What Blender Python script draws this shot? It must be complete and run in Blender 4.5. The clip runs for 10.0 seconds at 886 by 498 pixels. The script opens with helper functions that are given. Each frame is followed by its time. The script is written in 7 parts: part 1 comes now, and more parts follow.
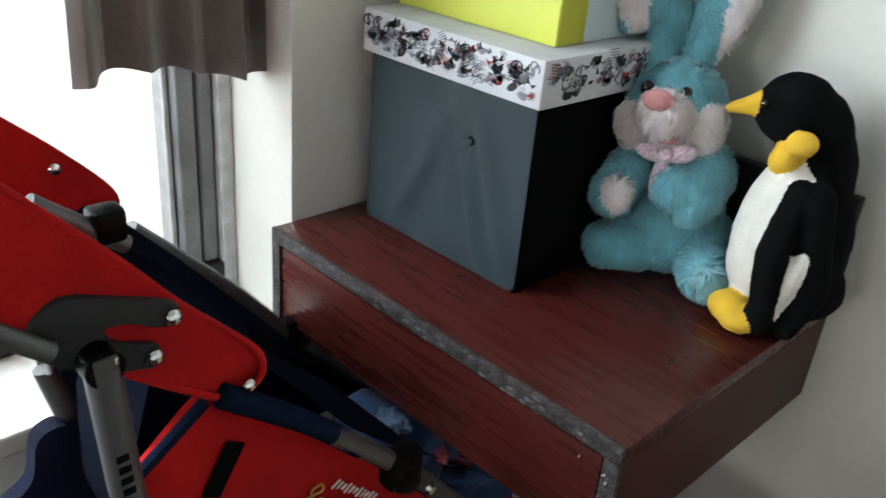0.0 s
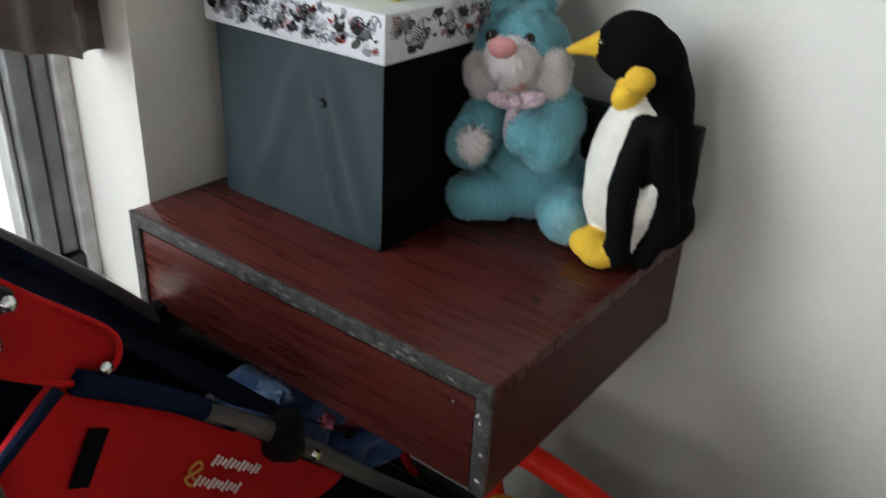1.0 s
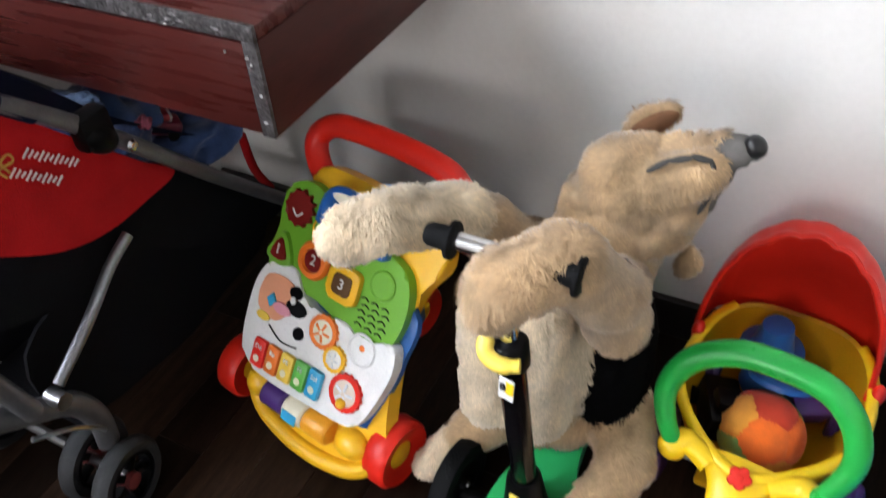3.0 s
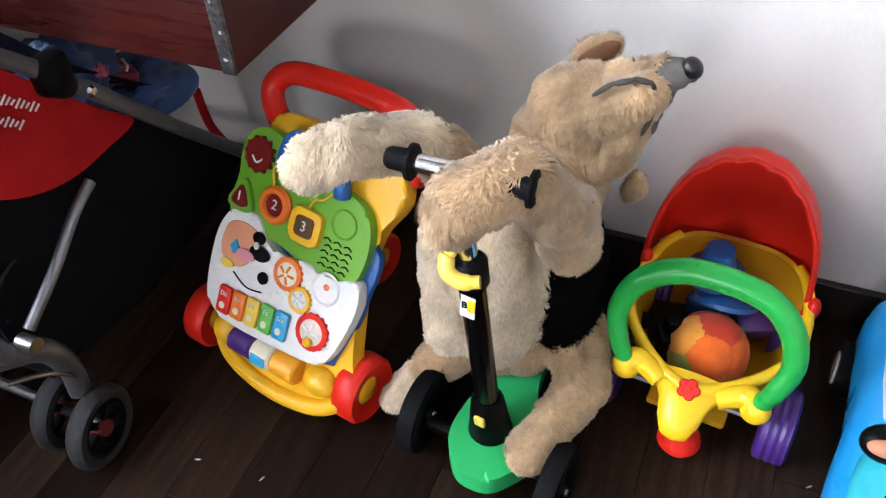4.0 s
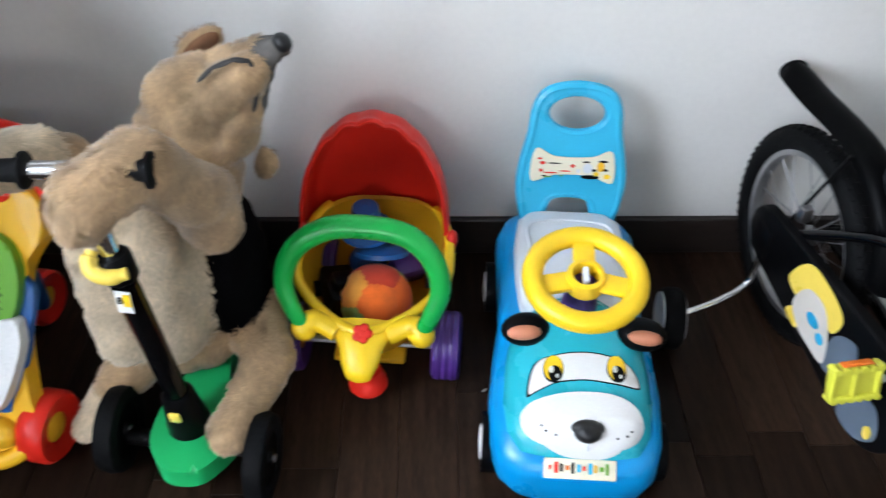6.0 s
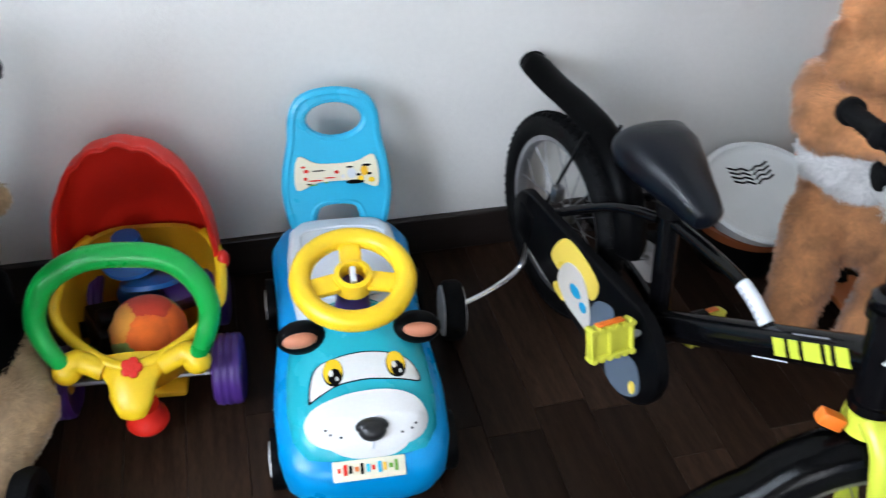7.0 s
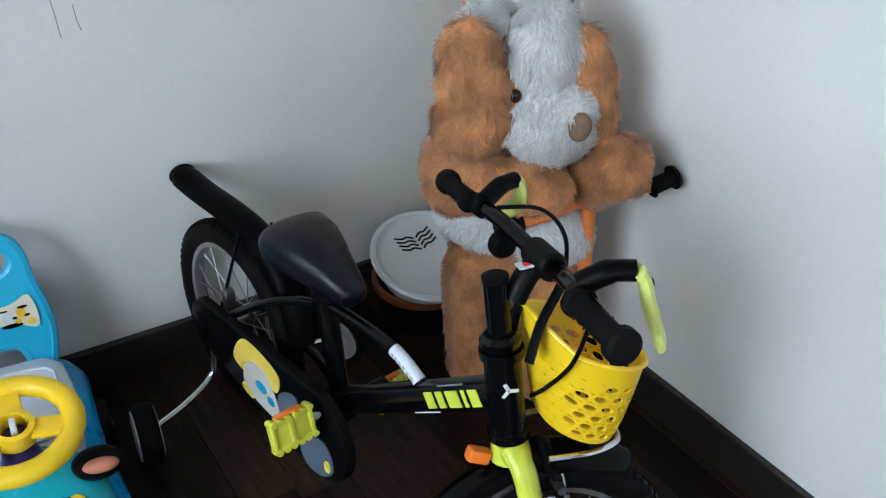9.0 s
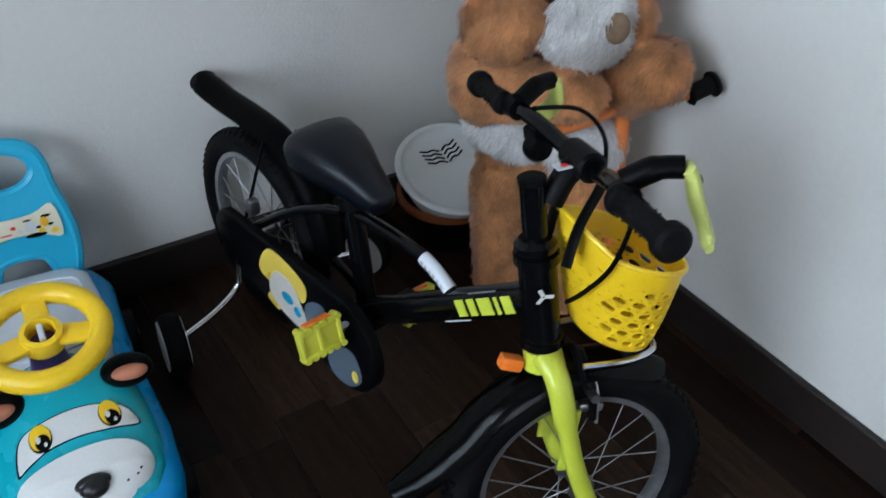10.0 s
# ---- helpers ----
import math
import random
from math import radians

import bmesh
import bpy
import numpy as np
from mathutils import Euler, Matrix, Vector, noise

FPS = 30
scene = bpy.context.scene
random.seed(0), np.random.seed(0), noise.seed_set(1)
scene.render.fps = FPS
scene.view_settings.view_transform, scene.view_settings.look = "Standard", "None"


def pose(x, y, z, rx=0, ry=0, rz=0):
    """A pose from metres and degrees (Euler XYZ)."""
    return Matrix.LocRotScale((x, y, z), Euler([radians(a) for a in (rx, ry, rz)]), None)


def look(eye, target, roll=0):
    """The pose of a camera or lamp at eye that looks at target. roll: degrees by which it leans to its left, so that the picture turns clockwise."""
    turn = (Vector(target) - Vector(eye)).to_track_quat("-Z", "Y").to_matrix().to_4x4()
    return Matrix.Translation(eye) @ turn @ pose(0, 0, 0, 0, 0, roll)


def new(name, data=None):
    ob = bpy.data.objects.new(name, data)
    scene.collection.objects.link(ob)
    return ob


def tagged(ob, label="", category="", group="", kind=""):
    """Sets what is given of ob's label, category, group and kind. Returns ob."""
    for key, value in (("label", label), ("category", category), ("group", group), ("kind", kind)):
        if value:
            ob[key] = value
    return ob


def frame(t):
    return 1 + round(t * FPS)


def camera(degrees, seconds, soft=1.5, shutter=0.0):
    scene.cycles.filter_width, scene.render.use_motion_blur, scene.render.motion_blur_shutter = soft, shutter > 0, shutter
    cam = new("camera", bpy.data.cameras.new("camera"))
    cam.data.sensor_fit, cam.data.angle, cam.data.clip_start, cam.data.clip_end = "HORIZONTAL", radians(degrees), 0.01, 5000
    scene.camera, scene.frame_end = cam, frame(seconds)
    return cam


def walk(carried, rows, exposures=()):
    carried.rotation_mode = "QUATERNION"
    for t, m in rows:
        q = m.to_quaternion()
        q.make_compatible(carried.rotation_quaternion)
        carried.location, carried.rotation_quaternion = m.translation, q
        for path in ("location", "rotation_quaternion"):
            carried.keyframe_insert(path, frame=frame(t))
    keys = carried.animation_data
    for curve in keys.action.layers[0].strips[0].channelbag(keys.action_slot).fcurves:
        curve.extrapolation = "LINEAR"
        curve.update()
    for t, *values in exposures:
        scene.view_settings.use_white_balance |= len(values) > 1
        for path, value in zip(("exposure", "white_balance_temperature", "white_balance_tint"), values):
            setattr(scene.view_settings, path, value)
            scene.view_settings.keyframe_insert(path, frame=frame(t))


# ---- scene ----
cam = camera(56.1, 10.0, soft=1.2, shutter=0.4)
PATH = [
    (0, (1.246, -1.004, 1.215), (0.0, 0.282, 0.324), 5.1),
    (0.5, (1.256, -0.992, 1.219), (0.1, 0.388, 0.349), 4.8),
    (1, (1.283, -0.984, 1.201), (0.237, 0.446, 0.273), 3.1),
    (1.5, (1.31, -0.988, 1.178), (0.403, 0.454, 0.128), 1.5),
    (2, (1.347, -0.989, 1.155), (0.554, 0.421, -0.021), 0.5),
    (2.5, (1.417, -0.995, 1.131), (0.667, 0.356, -0.138), -1.9),
    (3, (1.498, -1.045, 1.117), (0.768, 0.248, -0.223), -4.2),
    (3.2, (1.52, -1.066, 1.109), (0.804, 0.208, -0.257), -4.4),
    (4.3, (1.523, -1.141, 1.101), (0.938, 0.186, -0.276), -3.8),
    (4.5, (1.536, -1.156, 1.112), (0.963, 0.185, -0.256), -4.1),
    (5, (1.567, -1.157, 1.108), (1.06, 0.221, -0.251), -4.6),
    (5.5, (1.6, -1.186, 1.107), (1.347, 0.251, -0.26), -2.9),
    (5.7, (1.613, -1.2, 1.107), (1.477, 0.259, -0.255), -1.6),
    (6.8, (1.696, -1.232, 1.069), (2.073, 0.254, -0.216), 3.9),
    (7, (1.721, -1.246, 1.07), (2.158, 0.229, -0.207), 3.5),
    (7.5, (1.771, -1.276, 1.07), (2.405, 0.124, -0.21), 4.1),
    (8, (1.812, -1.313, 1.076), (2.628, 0.013, -0.179), 4.5),
    (8.5, (1.827, -1.322, 1.094), (2.758, -0.02, -0.107), 4.7),
    (9, (1.829, -1.333, 1.129), (2.832, 0.008, 0.037), 4.0),
    (9.5, (1.827, -1.336, 1.114), (2.828, -0.035, -0.028), 3.5),
    (10, (1.822, -1.316, 1.086), (2.74, -0.039, -0.149), 3.6),
]
walk(cam, [(t, look(eye, target, roll)) for t, eye, target, roll in PATH],
     exposures=[(0.0, -0.48, 6650, 8), (0.5, -0.56, 6700, 8), (1.0, -0.68, 6800, 9), (1.5, -0.58, 6950, 10), (2.5, -0.06, 6800, 15), (3.2, 0.26, 6500, 17), (4.5, 0.34, 6350, 20), (5.5, 0.06, 6200, 14), (7.5, -0.08, 6050, 13), (8.5, -0.34, 5950, 10), (9.0, -0.60, 5850, 7), (9.5, -0.90, 5800, 6), (10.0, -0.84, 5850, 9)])

# ---- light ----
world = bpy.data.worlds.new("sky")
scene.world = world
world.use_nodes = True
wn = world.node_tree.nodes
sky = wn.new("ShaderNodeTexSky")
sky.sky_type = "NISHITA"
sky.sun_disc = False
sky.sun_elevation, sky.sun_rotation = radians(50), radians(200)
wn["Background"].inputs["Strength"].default_value = 0.12
world.node_tree.links.new(sky.outputs[0], wn["Background"].inputs["Color"])


def area_lamp(name, eye, target, width, height, watts, color):
    data = bpy.data.lights.new(name, "AREA")
    data.shape, data.size, data.size_y, data.energy, data.color = "RECTANGLE", width, height, watts, color
    ob = new(name, data)
    ob.matrix_world = look(eye, target)
    return ob


# daylight through the side window; added fill behind the camera, its window assumed
area_lamp("side_window_daylight", (0.16, -1.46, 1.36), (1.6, -1.42, 1.12), 1.25, 1.2, 71, (0.80, 0.915, 1.0))
area_lamp("rear_fill_light", (0.95, -3.9, 1.15), (1.2, 0, 0.5), 0.9, 1.05, 26.0, (0.96, 0.96, 0.94))
# ---- materials ----
def mat(name, color, rough=0.5, metal=0.0, vary=0.12, scale=14.0, grain=0.0, grain_scale=300.0, bump=0.0, bump_scale=120.0,
        per_object=0.0, per_island=0.0, coat=0.0, sheen=0.0, stretch=(1, 1, 1), dark=None, spec=0.5):
    """A principled material: base colour varied by large stains and fine grain, with relief."""
    m = bpy.data.materials.new(name)
    m.use_nodes = True
    nt = m.node_tree
    n, l = nt.nodes, nt.links
    p = n["Principled BSDF"]
    co = n.new("ShaderNodeTexCoord")
    mp = n.new("ShaderNodeMapping")
    mp.inputs["Scale"].default_value = stretch
    l.new(co.outputs["Object"], mp.inputs["Vector"])
    big = n.new("ShaderNodeTexNoise")
    big.inputs["Scale"].default_value, big.inputs["Detail"].default_value = scale, 6
    l.new(mp.outputs[0], big.inputs["Vector"])
    ramp = n.new("ShaderNodeMapRange")
    ramp.inputs["From Min"].default_value, ramp.inputs["From Max"].default_value = 0.3, 0.7
    ramp.inputs["To Min"].default_value, ramp.inputs["To Max"].default_value = 0.0, 1.0
    l.new(big.outputs["Fac"], ramp.inputs["Value"])
    mix = n.new("ShaderNodeMix")
    mix.data_type = "RGBA"
    low = dark or tuple(c * (1 - vary) for c in color)
    mix.inputs["A"].default_value = (*low, 1)
    mix.inputs["B"].default_value = (*(tuple(min(1, c * (1 + vary * 0.6)) for c in color) if dark is None else color), 1)
    l.new(ramp.outputs[0], mix.inputs["Factor"])
    out = mix.outputs["Result"]
    value = None
    if per_object or per_island:
        src = n.new("ShaderNodeObjectInfo").outputs["Random"] if per_object else n.new("ShaderNodeNewGeometry").outputs["Random Per Island"]
        amount = per_object or per_island
        rr = n.new("ShaderNodeMapRange")
        rr.inputs["To Min"].default_value, rr.inputs["To Max"].default_value = 1 - amount, 1 + amount
        l.new(src, rr.inputs["Value"])
        value = rr.outputs[0]
    if grain:
        fine = n.new("ShaderNodeTexNoise")
        fine.inputs["Scale"].default_value, fine.inputs["Detail"].default_value = grain_scale, 4
        l.new(mp.outputs[0], fine.inputs["Vector"])
        gr = n.new("ShaderNodeMapRange")
        gr.inputs["From Min"].default_value, gr.inputs["From Max"].default_value = 0.3, 0.7
        gr.inputs["To Min"].default_value, gr.inputs["To Max"].default_value = 1 - grain, 1 + grain
        l.new(fine.outputs["Fac"], gr.inputs["Value"])
        if value is None:
            value = gr.outputs[0]
        else:
            mu = n.new("ShaderNodeMath")
            mu.operation = "MULTIPLY"
            l.new(value, mu.inputs[0])
            l.new(gr.outputs[0], mu.inputs[1])
            value = mu.outputs[0]
    if value is not None:
        hsv = n.new("ShaderNodeHueSaturation")
        l.new(value, hsv.inputs["Value"])
        l.new(out, hsv.inputs["Color"])
        out = hsv.outputs[0]
    l.new(out, p.inputs["Base Color"])
    rg = n.new("ShaderNodeMapRange")
    rg.inputs["To Min"].default_value, rg.inputs["To Max"].default_value = max(0.02, rough - 0.06), min(1, rough + 0.08)
    l.new(big.outputs["Fac"], rg.inputs["Value"])
    l.new(rg.outputs[0], p.inputs["Roughness"])
    p.inputs["Metallic"].default_value = metal
    p.inputs["Specular IOR Level"].default_value = spec
    p.inputs["Coat Weight"].default_value = coat
    p.inputs["Sheen Weight"].default_value = sheen
    if bump:
        bn = n.new("ShaderNodeTexNoise")
        bn.inputs["Scale"].default_value, bn.inputs["Detail"].default_value = bump_scale, 5
        l.new(mp.outputs[0], bn.inputs["Vector"])
        b = n.new("ShaderNodeBump")
        b.inputs["Strength"].default_value, b.inputs["Distance"].default_value = bump, 0.004
        l.new(bn.outputs["Fac"], b.inputs["Height"])
        l.new(b.outputs[0], p.inputs["Normal"])
    return m


def plastic(name, color, rough=0.33, **kw):
    return mat(name, color, rough, vary=0.06, scale=9, grain=0.03, bump=0.06, bump_scale=260, **kw)


WALL = mat("wall_paint", (0.66, 0.64, 0.605), 0.75, vary=0.05, scale=2.2, grain=0.02, grain_scale=90, bump=0.12, bump_scale=160)
# unseen rear wall and ceiling, darker than the other walls to cut bounced light
REAR_WALL = mat("low_bounce_wall_paint", (0.22, 0.205, 0.19), 0.8, vary=0.06, scale=2, grain=0.02, bump=0.1)
CEIL = mat("ceiling_paint", (0.38, 0.37, 0.355), 0.85, vary=0.04, scale=2, grain=0.02, bump=0.1)
PLANK = mat("wenge_plank", (0.021, 0.0112, 0.0070), 0.36, spec=0.08, vary=0.45, scale=7, grain=0.3, grain_scale=60, bump=0.12, bump_scale=60,
            per_object=0.6, stretch=(9, 0.8, 1))
SUBFLOOR = mat("floor_joint", (0.012, 0.008, 0.006), 0.8, vary=0.2)
SKIRT = mat("dark_skirting", (0.017, 0.0115, 0.0095), 0.42, vary=0.3, scale=12, grain=0.15, grain_scale=80, bump=0.05, stretch=(1, 1, 6))
MAHOG = mat("mahogany_laminate", (0.056, 0.0100, 0.0080), 0.27, spec=0.30, vary=0.24, scale=5, grain=0.12, grain_scale=26, bump=0.04, bump_scale=50, stretch=(1.2, 16, 16))
MAHOG_SIDE = mat("mahogany_side_laminate", (0.044, 0.0105, 0.0080), 0.42, spec=0.16, vary=0.3, scale=4, grain=0.12, grain_scale=30, bump=0.04, stretch=(10, 1.5, 10))
EDGING = mat("worn_edge_band", (0.085, 0.078, 0.078), 0.5, spec=0.25, vary=0.9, scale=75, grain=0.6, grain_scale=230, bump=0.6, bump_scale=220, dark=(0.010, 0.008, 0.008))
EDGE_WORN = mat("rubbed_edge", (0.14, 0.13, 0.13), 0.6, vary=0.5, scale=160, grain=0.3, grain_scale=400, bump=0.3)
BLACKWOOD = mat("black_back_panel", (0.006, 0.0045, 0.004), 0.4, vary=0.3, scale=8, grain=0.1)
ALU = mat("grey_window_frame", (0.20, 0.205, 0.21), 0.45, 0.3, vary=0.25, scale=18, grain=0.12, bump=0.08)
ALU_LIGHT = mat("window_gasket", (0.55, 0.56, 0.56), 0.5, 0.1, vary=0.25, scale=30, grain=0.1)
SILL = mat("pale_stone_sill", (0.66, 0.63, 0.58), 0.4, vary=0.12, scale=20, grain=0.06, bump=0.05)
GREY_CLOTH = mat("taupe_curtain_cloth", (0.22, 0.19, 0.18), 0.9, vary=0.2, scale=14, grain=0.18, grain_scale=700, bump=0.35, bump_scale=900, sheen=0.2)
PINK_CLOTH = mat("brown_pink_curtain_lining", (0.30, 0.19, 0.17), 0.9, vary=0.2, scale=14, grain=0.15, grain_scale=700, bump=0.3, bump_scale=900)
CHROME = mat("chrome", (0.75, 0.75, 0.76), 0.14, 1.0, vary=0.08, scale=30)
STEEL = mat("dull_steel", (0.42, 0.42, 0.43), 0.33, 1.0, vary=0.2, scale=40, grain=0.1)
GREY_TUBE = mat("grey_painted_tube", (0.11, 0.11, 0.115), 0.38, 0.5, vary=0.2, scale=30, grain=0.08)
BLACK_PL = plastic("black_plastic", (0.0024, 0.0024, 0.0028), 0.36, spec=0.09)
BLACK_GLOSS = plastic("black_gloss_paint", (0.0022, 0.0022, 0.0027), 0.12, spec=0.26)
RUBBER = mat("black_rubber", (0.0032, 0.0032, 0.0036), 0.65, spec=0.1, vary=0.3, scale=40, grain=0.15, bump=0.3, bump_scale=200)
GREY_RUBBER = mat("grey_rubber", (0.009, 0.0092, 0.0105), 0.7, vary=0.25, scale=40, grain=0.15, bump=0.25)
RED_PL = plastic("red_plastic", (0.68, 0.020, 0.009), 0.36, spec=0.35)
YEL_PL = plastic("yellow_plastic", (0.80, 0.43, 0.012), 0.32)
BRIGHT_YEL = plastic("bright_yellow_plastic", (0.86, 0.55, 0.008), 0.38)
LEMON = plastic("lemon_plastic", (0.82, 0.60, 0.09), 0.28)
GREEN_PL = plastic("leaf_green_plastic", (0.13, 0.36, 0.022), 0.35)
HANDLE_GREEN = plastic("bright_green_plastic", (0.008, 0.36, 0.055), 0.28)
DECK_GREEN = plastic("mint_green_plastic", (0.018, 0.42, 0.12), 0.3)
ORANGE_PL = plastic("orange_plastic", (0.78, 0.17, 0.015), 0.38)
WHITE_PL = plastic("white_plastic", (0.69, 0.68, 0.665), 0.36)
BLUE_PL = plastic("royal_blue_plastic", (0.010, 0.095, 0.32), 0.35)
PURPLE_PL = plastic("purple_plastic", (0.060, 0.018, 0.16), 0.4)
SKY_PL = plastic("sky_blue_plastic", (0.035, 0.41, 0.64), 0.28)
CAR_BLUE = plastic("car_blue_plastic", (0.004, 0.25, 0.57), 0.28)
CAR_TEAL = plastic("car_teal_plastic", (0.022, 0.38, 0.46), 0.26)
CREAM_PL = plastic("cream_plastic", (0.72, 0.66, 0.50), 0.35)
PALE_GREY = plastic("pale_grey_plastic", (0.60, 0.62, 0.66), 0.42)
SKIN_PINK = plastic("salmon_plastic", (0.55, 0.20, 0.11), 0.55)
LIME = plastic("lime_paint", (0.55, 0.60, 0.05), 0.3, coat=0.2)
MILKY = mat("milky_plastic", (0.66, 0.67, 0.66), 0.35, vary=0.06, scale=9, grain=0.02)


# ---- building helpers ----
def set_smooth(me, angle=40):
    me.polygons.foreach_set("use_smooth", [True] * len(me.polygons))
    bm = bmesh.new()
    bm.from_mesh(me)
    lim = radians(angle)
    for e in bm.edges:
        if len(e.link_faces) == 2 and e.calc_face_angle(0) > lim:
            e.smooth = False
    bm.to_mesh(me)
    bm.free()


def link_mesh(name, bm, material, smooth=True):
    me = bpy.data.meshes.new(name)
    bmesh.ops.recalc_face_normals(bm, faces=bm.faces[:])
    bm.to_mesh(me)
    bm.free()
    for m in material if isinstance(material, (list, tuple)) else [material]:
        me.materials.append(m)
    if smooth:
        set_smooth(me)
    return new(name, me)


def part(name, bm, material, parent, label="", smooth=True):
    ob = link_mesh(name, bm, material, smooth)
    ob.parent = parent
    return tagged(ob, label)


def thing(name, label, category, m=None, group="", kind=""):
    ob = new(name)
    ob.empty_display_size = 0.05
    ob.matrix_world = m if m is not None else Matrix()
    return tagged(ob, label, category, group, kind)


def solid(name, bm, material, label, category, group="", kind="", m=None, smooth=True):
    ob = link_mesh(name, bm, material, smooth)
    if m is not None:
        ob.matrix_world = m
    return tagged(ob, label, category, group, kind)


def merge(*bms):
    out = bms[0]
    for b in bms[1:]:
        me = bpy.data.meshes.new("tmp")
        b.to_mesh(me)
        b.free()
        out.from_mesh(me)
        bpy.data.meshes.remove(me)
    return out


def moved(bm, m):
    bmesh.ops.transform(bm, matrix=m, verts=bm.verts[:])
    return bm


def toned(bm, index):
    for f in bm.faces:
        f.material_index = index
    return bm


def slab(lo, hi, bevel=0.0, seg=2):
    bm = bmesh.new()
    bmesh.ops.create_cube(bm, size=1)
    size = [b - a for a, b in zip(lo, hi)]
    mid = [(a + b) / 2 for a, b in zip(lo, hi)]
    bmesh.ops.transform(bm, matrix=Matrix.Translation(mid) @ Matrix.Diagonal((*size, 1)), verts=bm.verts[:])
    if bevel:
        bmesh.ops.bevel(bm, geom=bm.edges[:], offset=min(bevel, min(size) * 0.49), segments=seg, profile=0.5, affect="EDGES")
    return bm


def ball(c, r, rot=(0, 0, 0), u=20, v=12):
    bm = bmesh.new()
    bmesh.ops.create_uvsphere(bm, u_segments=u, v_segments=v, radius=1)
    r = r if isinstance(r, (tuple, list)) else (r, r, r)
    return moved(bm, pose(*c, *rot) @ Matrix.Diagonal((*r, 1)))


def sweep(points, radius, seg=12, closed=False, flat=1.0, caps=True):
    """A tube along points; radius a number or one for each point; flat squeezes it across."""
    pts = [Vector(p) for p in points]
    k = len(pts)
    rad = radius if isinstance(radius, (list, tuple)) else [radius] * k
    bm = bmesh.new()
    rings = []
    side = None
    for i, p in enumerate(pts):
        a = pts[(i - 1) % k] if closed or i else p
        b = pts[(i + 1) % k] if closed or i < k - 1 else p
        t = (b - a).normalized()
        if side is None:
            ref = Vector((0, 0, 1)) if abs(t.z) < 0.9 else Vector((1, 0, 0))
            side = t.cross(ref).normalized()
        else:
            side = (side - t * side.dot(t)).normalized()
        other = t.cross(side)
        ring = []
        for j in range(seg):
            w = 2 * math.pi * j / seg
            ring.append(bm.verts.new(p + rad[i] * (math.cos(w) * side + math.sin(w) * flat * other)))
        rings.append(ring)
    for i in range(k if closed else k - 1):
        a, b = rings[i], rings[(i + 1) % k]
        shift = 0
        if closed and i == k - 1:
            shift = min(range(seg), key=lambda s: (a[0].co - b[s].co).length)
        for j in range(seg):
            bm.faces.new((a[j], a[(j + 1) % seg], b[(j + 1 + shift) % seg], b[(j + shift) % seg]))
    if caps and not closed:
        bm.faces.new(rings[0][::-1])
        bm.faces.new(rings[-1])
    return bm


def curve(points, steps=8, closed=False):
    """A smooth Catmull-Rom line through points."""
    p = [Vector(q) for q in points]
    k = len(p)
    out = []
    for i in range(k if closed else k - 1):
        a, b, c, d = (p[(i + j) % k] if closed else p[max(0, min(k - 1, i + j))] for j in (-1, 0, 1, 2))
        for s in range(steps):
            t = s / steps
            out.append(0.5 * ((2 * b) + (c - a) * t + (2 * a - 5 * b + 4 * c - d) * t * t + (3 * b - a - 3 * c + d) * t ** 3))
    if not closed:
        out.append(p[-1])
    return out


def lathe(profile, seg=28, m=None, close=False):
    """Turned about z from (r, z) pairs."""
    bm = bmesh.new()
    rings = []
    for r, z in profile:
        if r < 1e-6:
            rings.append([bm.verts.new((0, 0, z))])
        else:
            rings.append([bm.verts.new((r * math.cos(2 * math.pi * j / seg), r * math.sin(2 * math.pi * j / seg), z)) for j in range(seg)])
    pairs = list(zip(rings, rings[1:])) + ([(rings[-1], rings[0])] if close else [])
    for a, b in pairs:
        for j in range(seg):
            q = [a[j % len(a)], a[(j + 1) % len(a)], b[(j + 1) % len(b)], b[j % len(b)]]
            q = list(dict.fromkeys(q))
            if len(q) > 2:
                bm.faces.new(q)
    return moved(bm, m) if m is not None else bm


def plate(outline, thick, bevel=0.0, m=None, seg=2):
    """A flat shape in xy, of that outline, from z 0 to thick."""
    bm = bmesh.new()
    low = [bm.verts.new((x, y, 0)) for x, y in outline]
    top = [bm.verts.new((x, y, thick)) for x, y in outline]
    bm.faces.new(low[::-1])
    face = bm.faces.new(top)
    k = len(low)
    for i in range(k):
        bm.faces.new((low[i], low[(i + 1) % k], top[(i + 1) % k], top[i]))
    if bevel:
        bmesh.ops.bevel(bm, geom=list(face.edges), offset=bevel, segments=seg, profile=0.5, affect="EDGES")
    bmesh.ops.triangulate(bm, faces=[f for f in bm.faces if len(f.verts) > 4])
    return moved(bm, m) if m is not None else bm


def oval(cx, cy, rx, ry, n=28, a0=0, a1=360, power=2.0):
    out = []
    for i in range(n):
        w = radians(a0 + (a1 - a0) * i / (n if a1 - a0 == 360 else n - 1))
        c, s = math.cos(w), math.sin(w)
        out.append((cx + rx * math.copysign(abs(c) ** (2 / power), c), cy + ry * math.copysign(abs(s) ** (2 / power), s)))
    return out


def loft(sections, caps=True):
    """Rings of equally many points, joined into one skin."""
    bm = bmesh.new()
    rings = [[bm.verts.new(p) for p in ring] for ring in sections]
    k = len(rings[0])
    for a, b in zip(rings, rings[1:]):
        for j in range(k):
            bm.faces.new((a[j], a[(j + 1) % k], b[(j + 1) % k], b[j]))
    if caps:
        bm.faces.new(rings[0][::-1])
        bm.faces.new(rings[-1])
    return bm


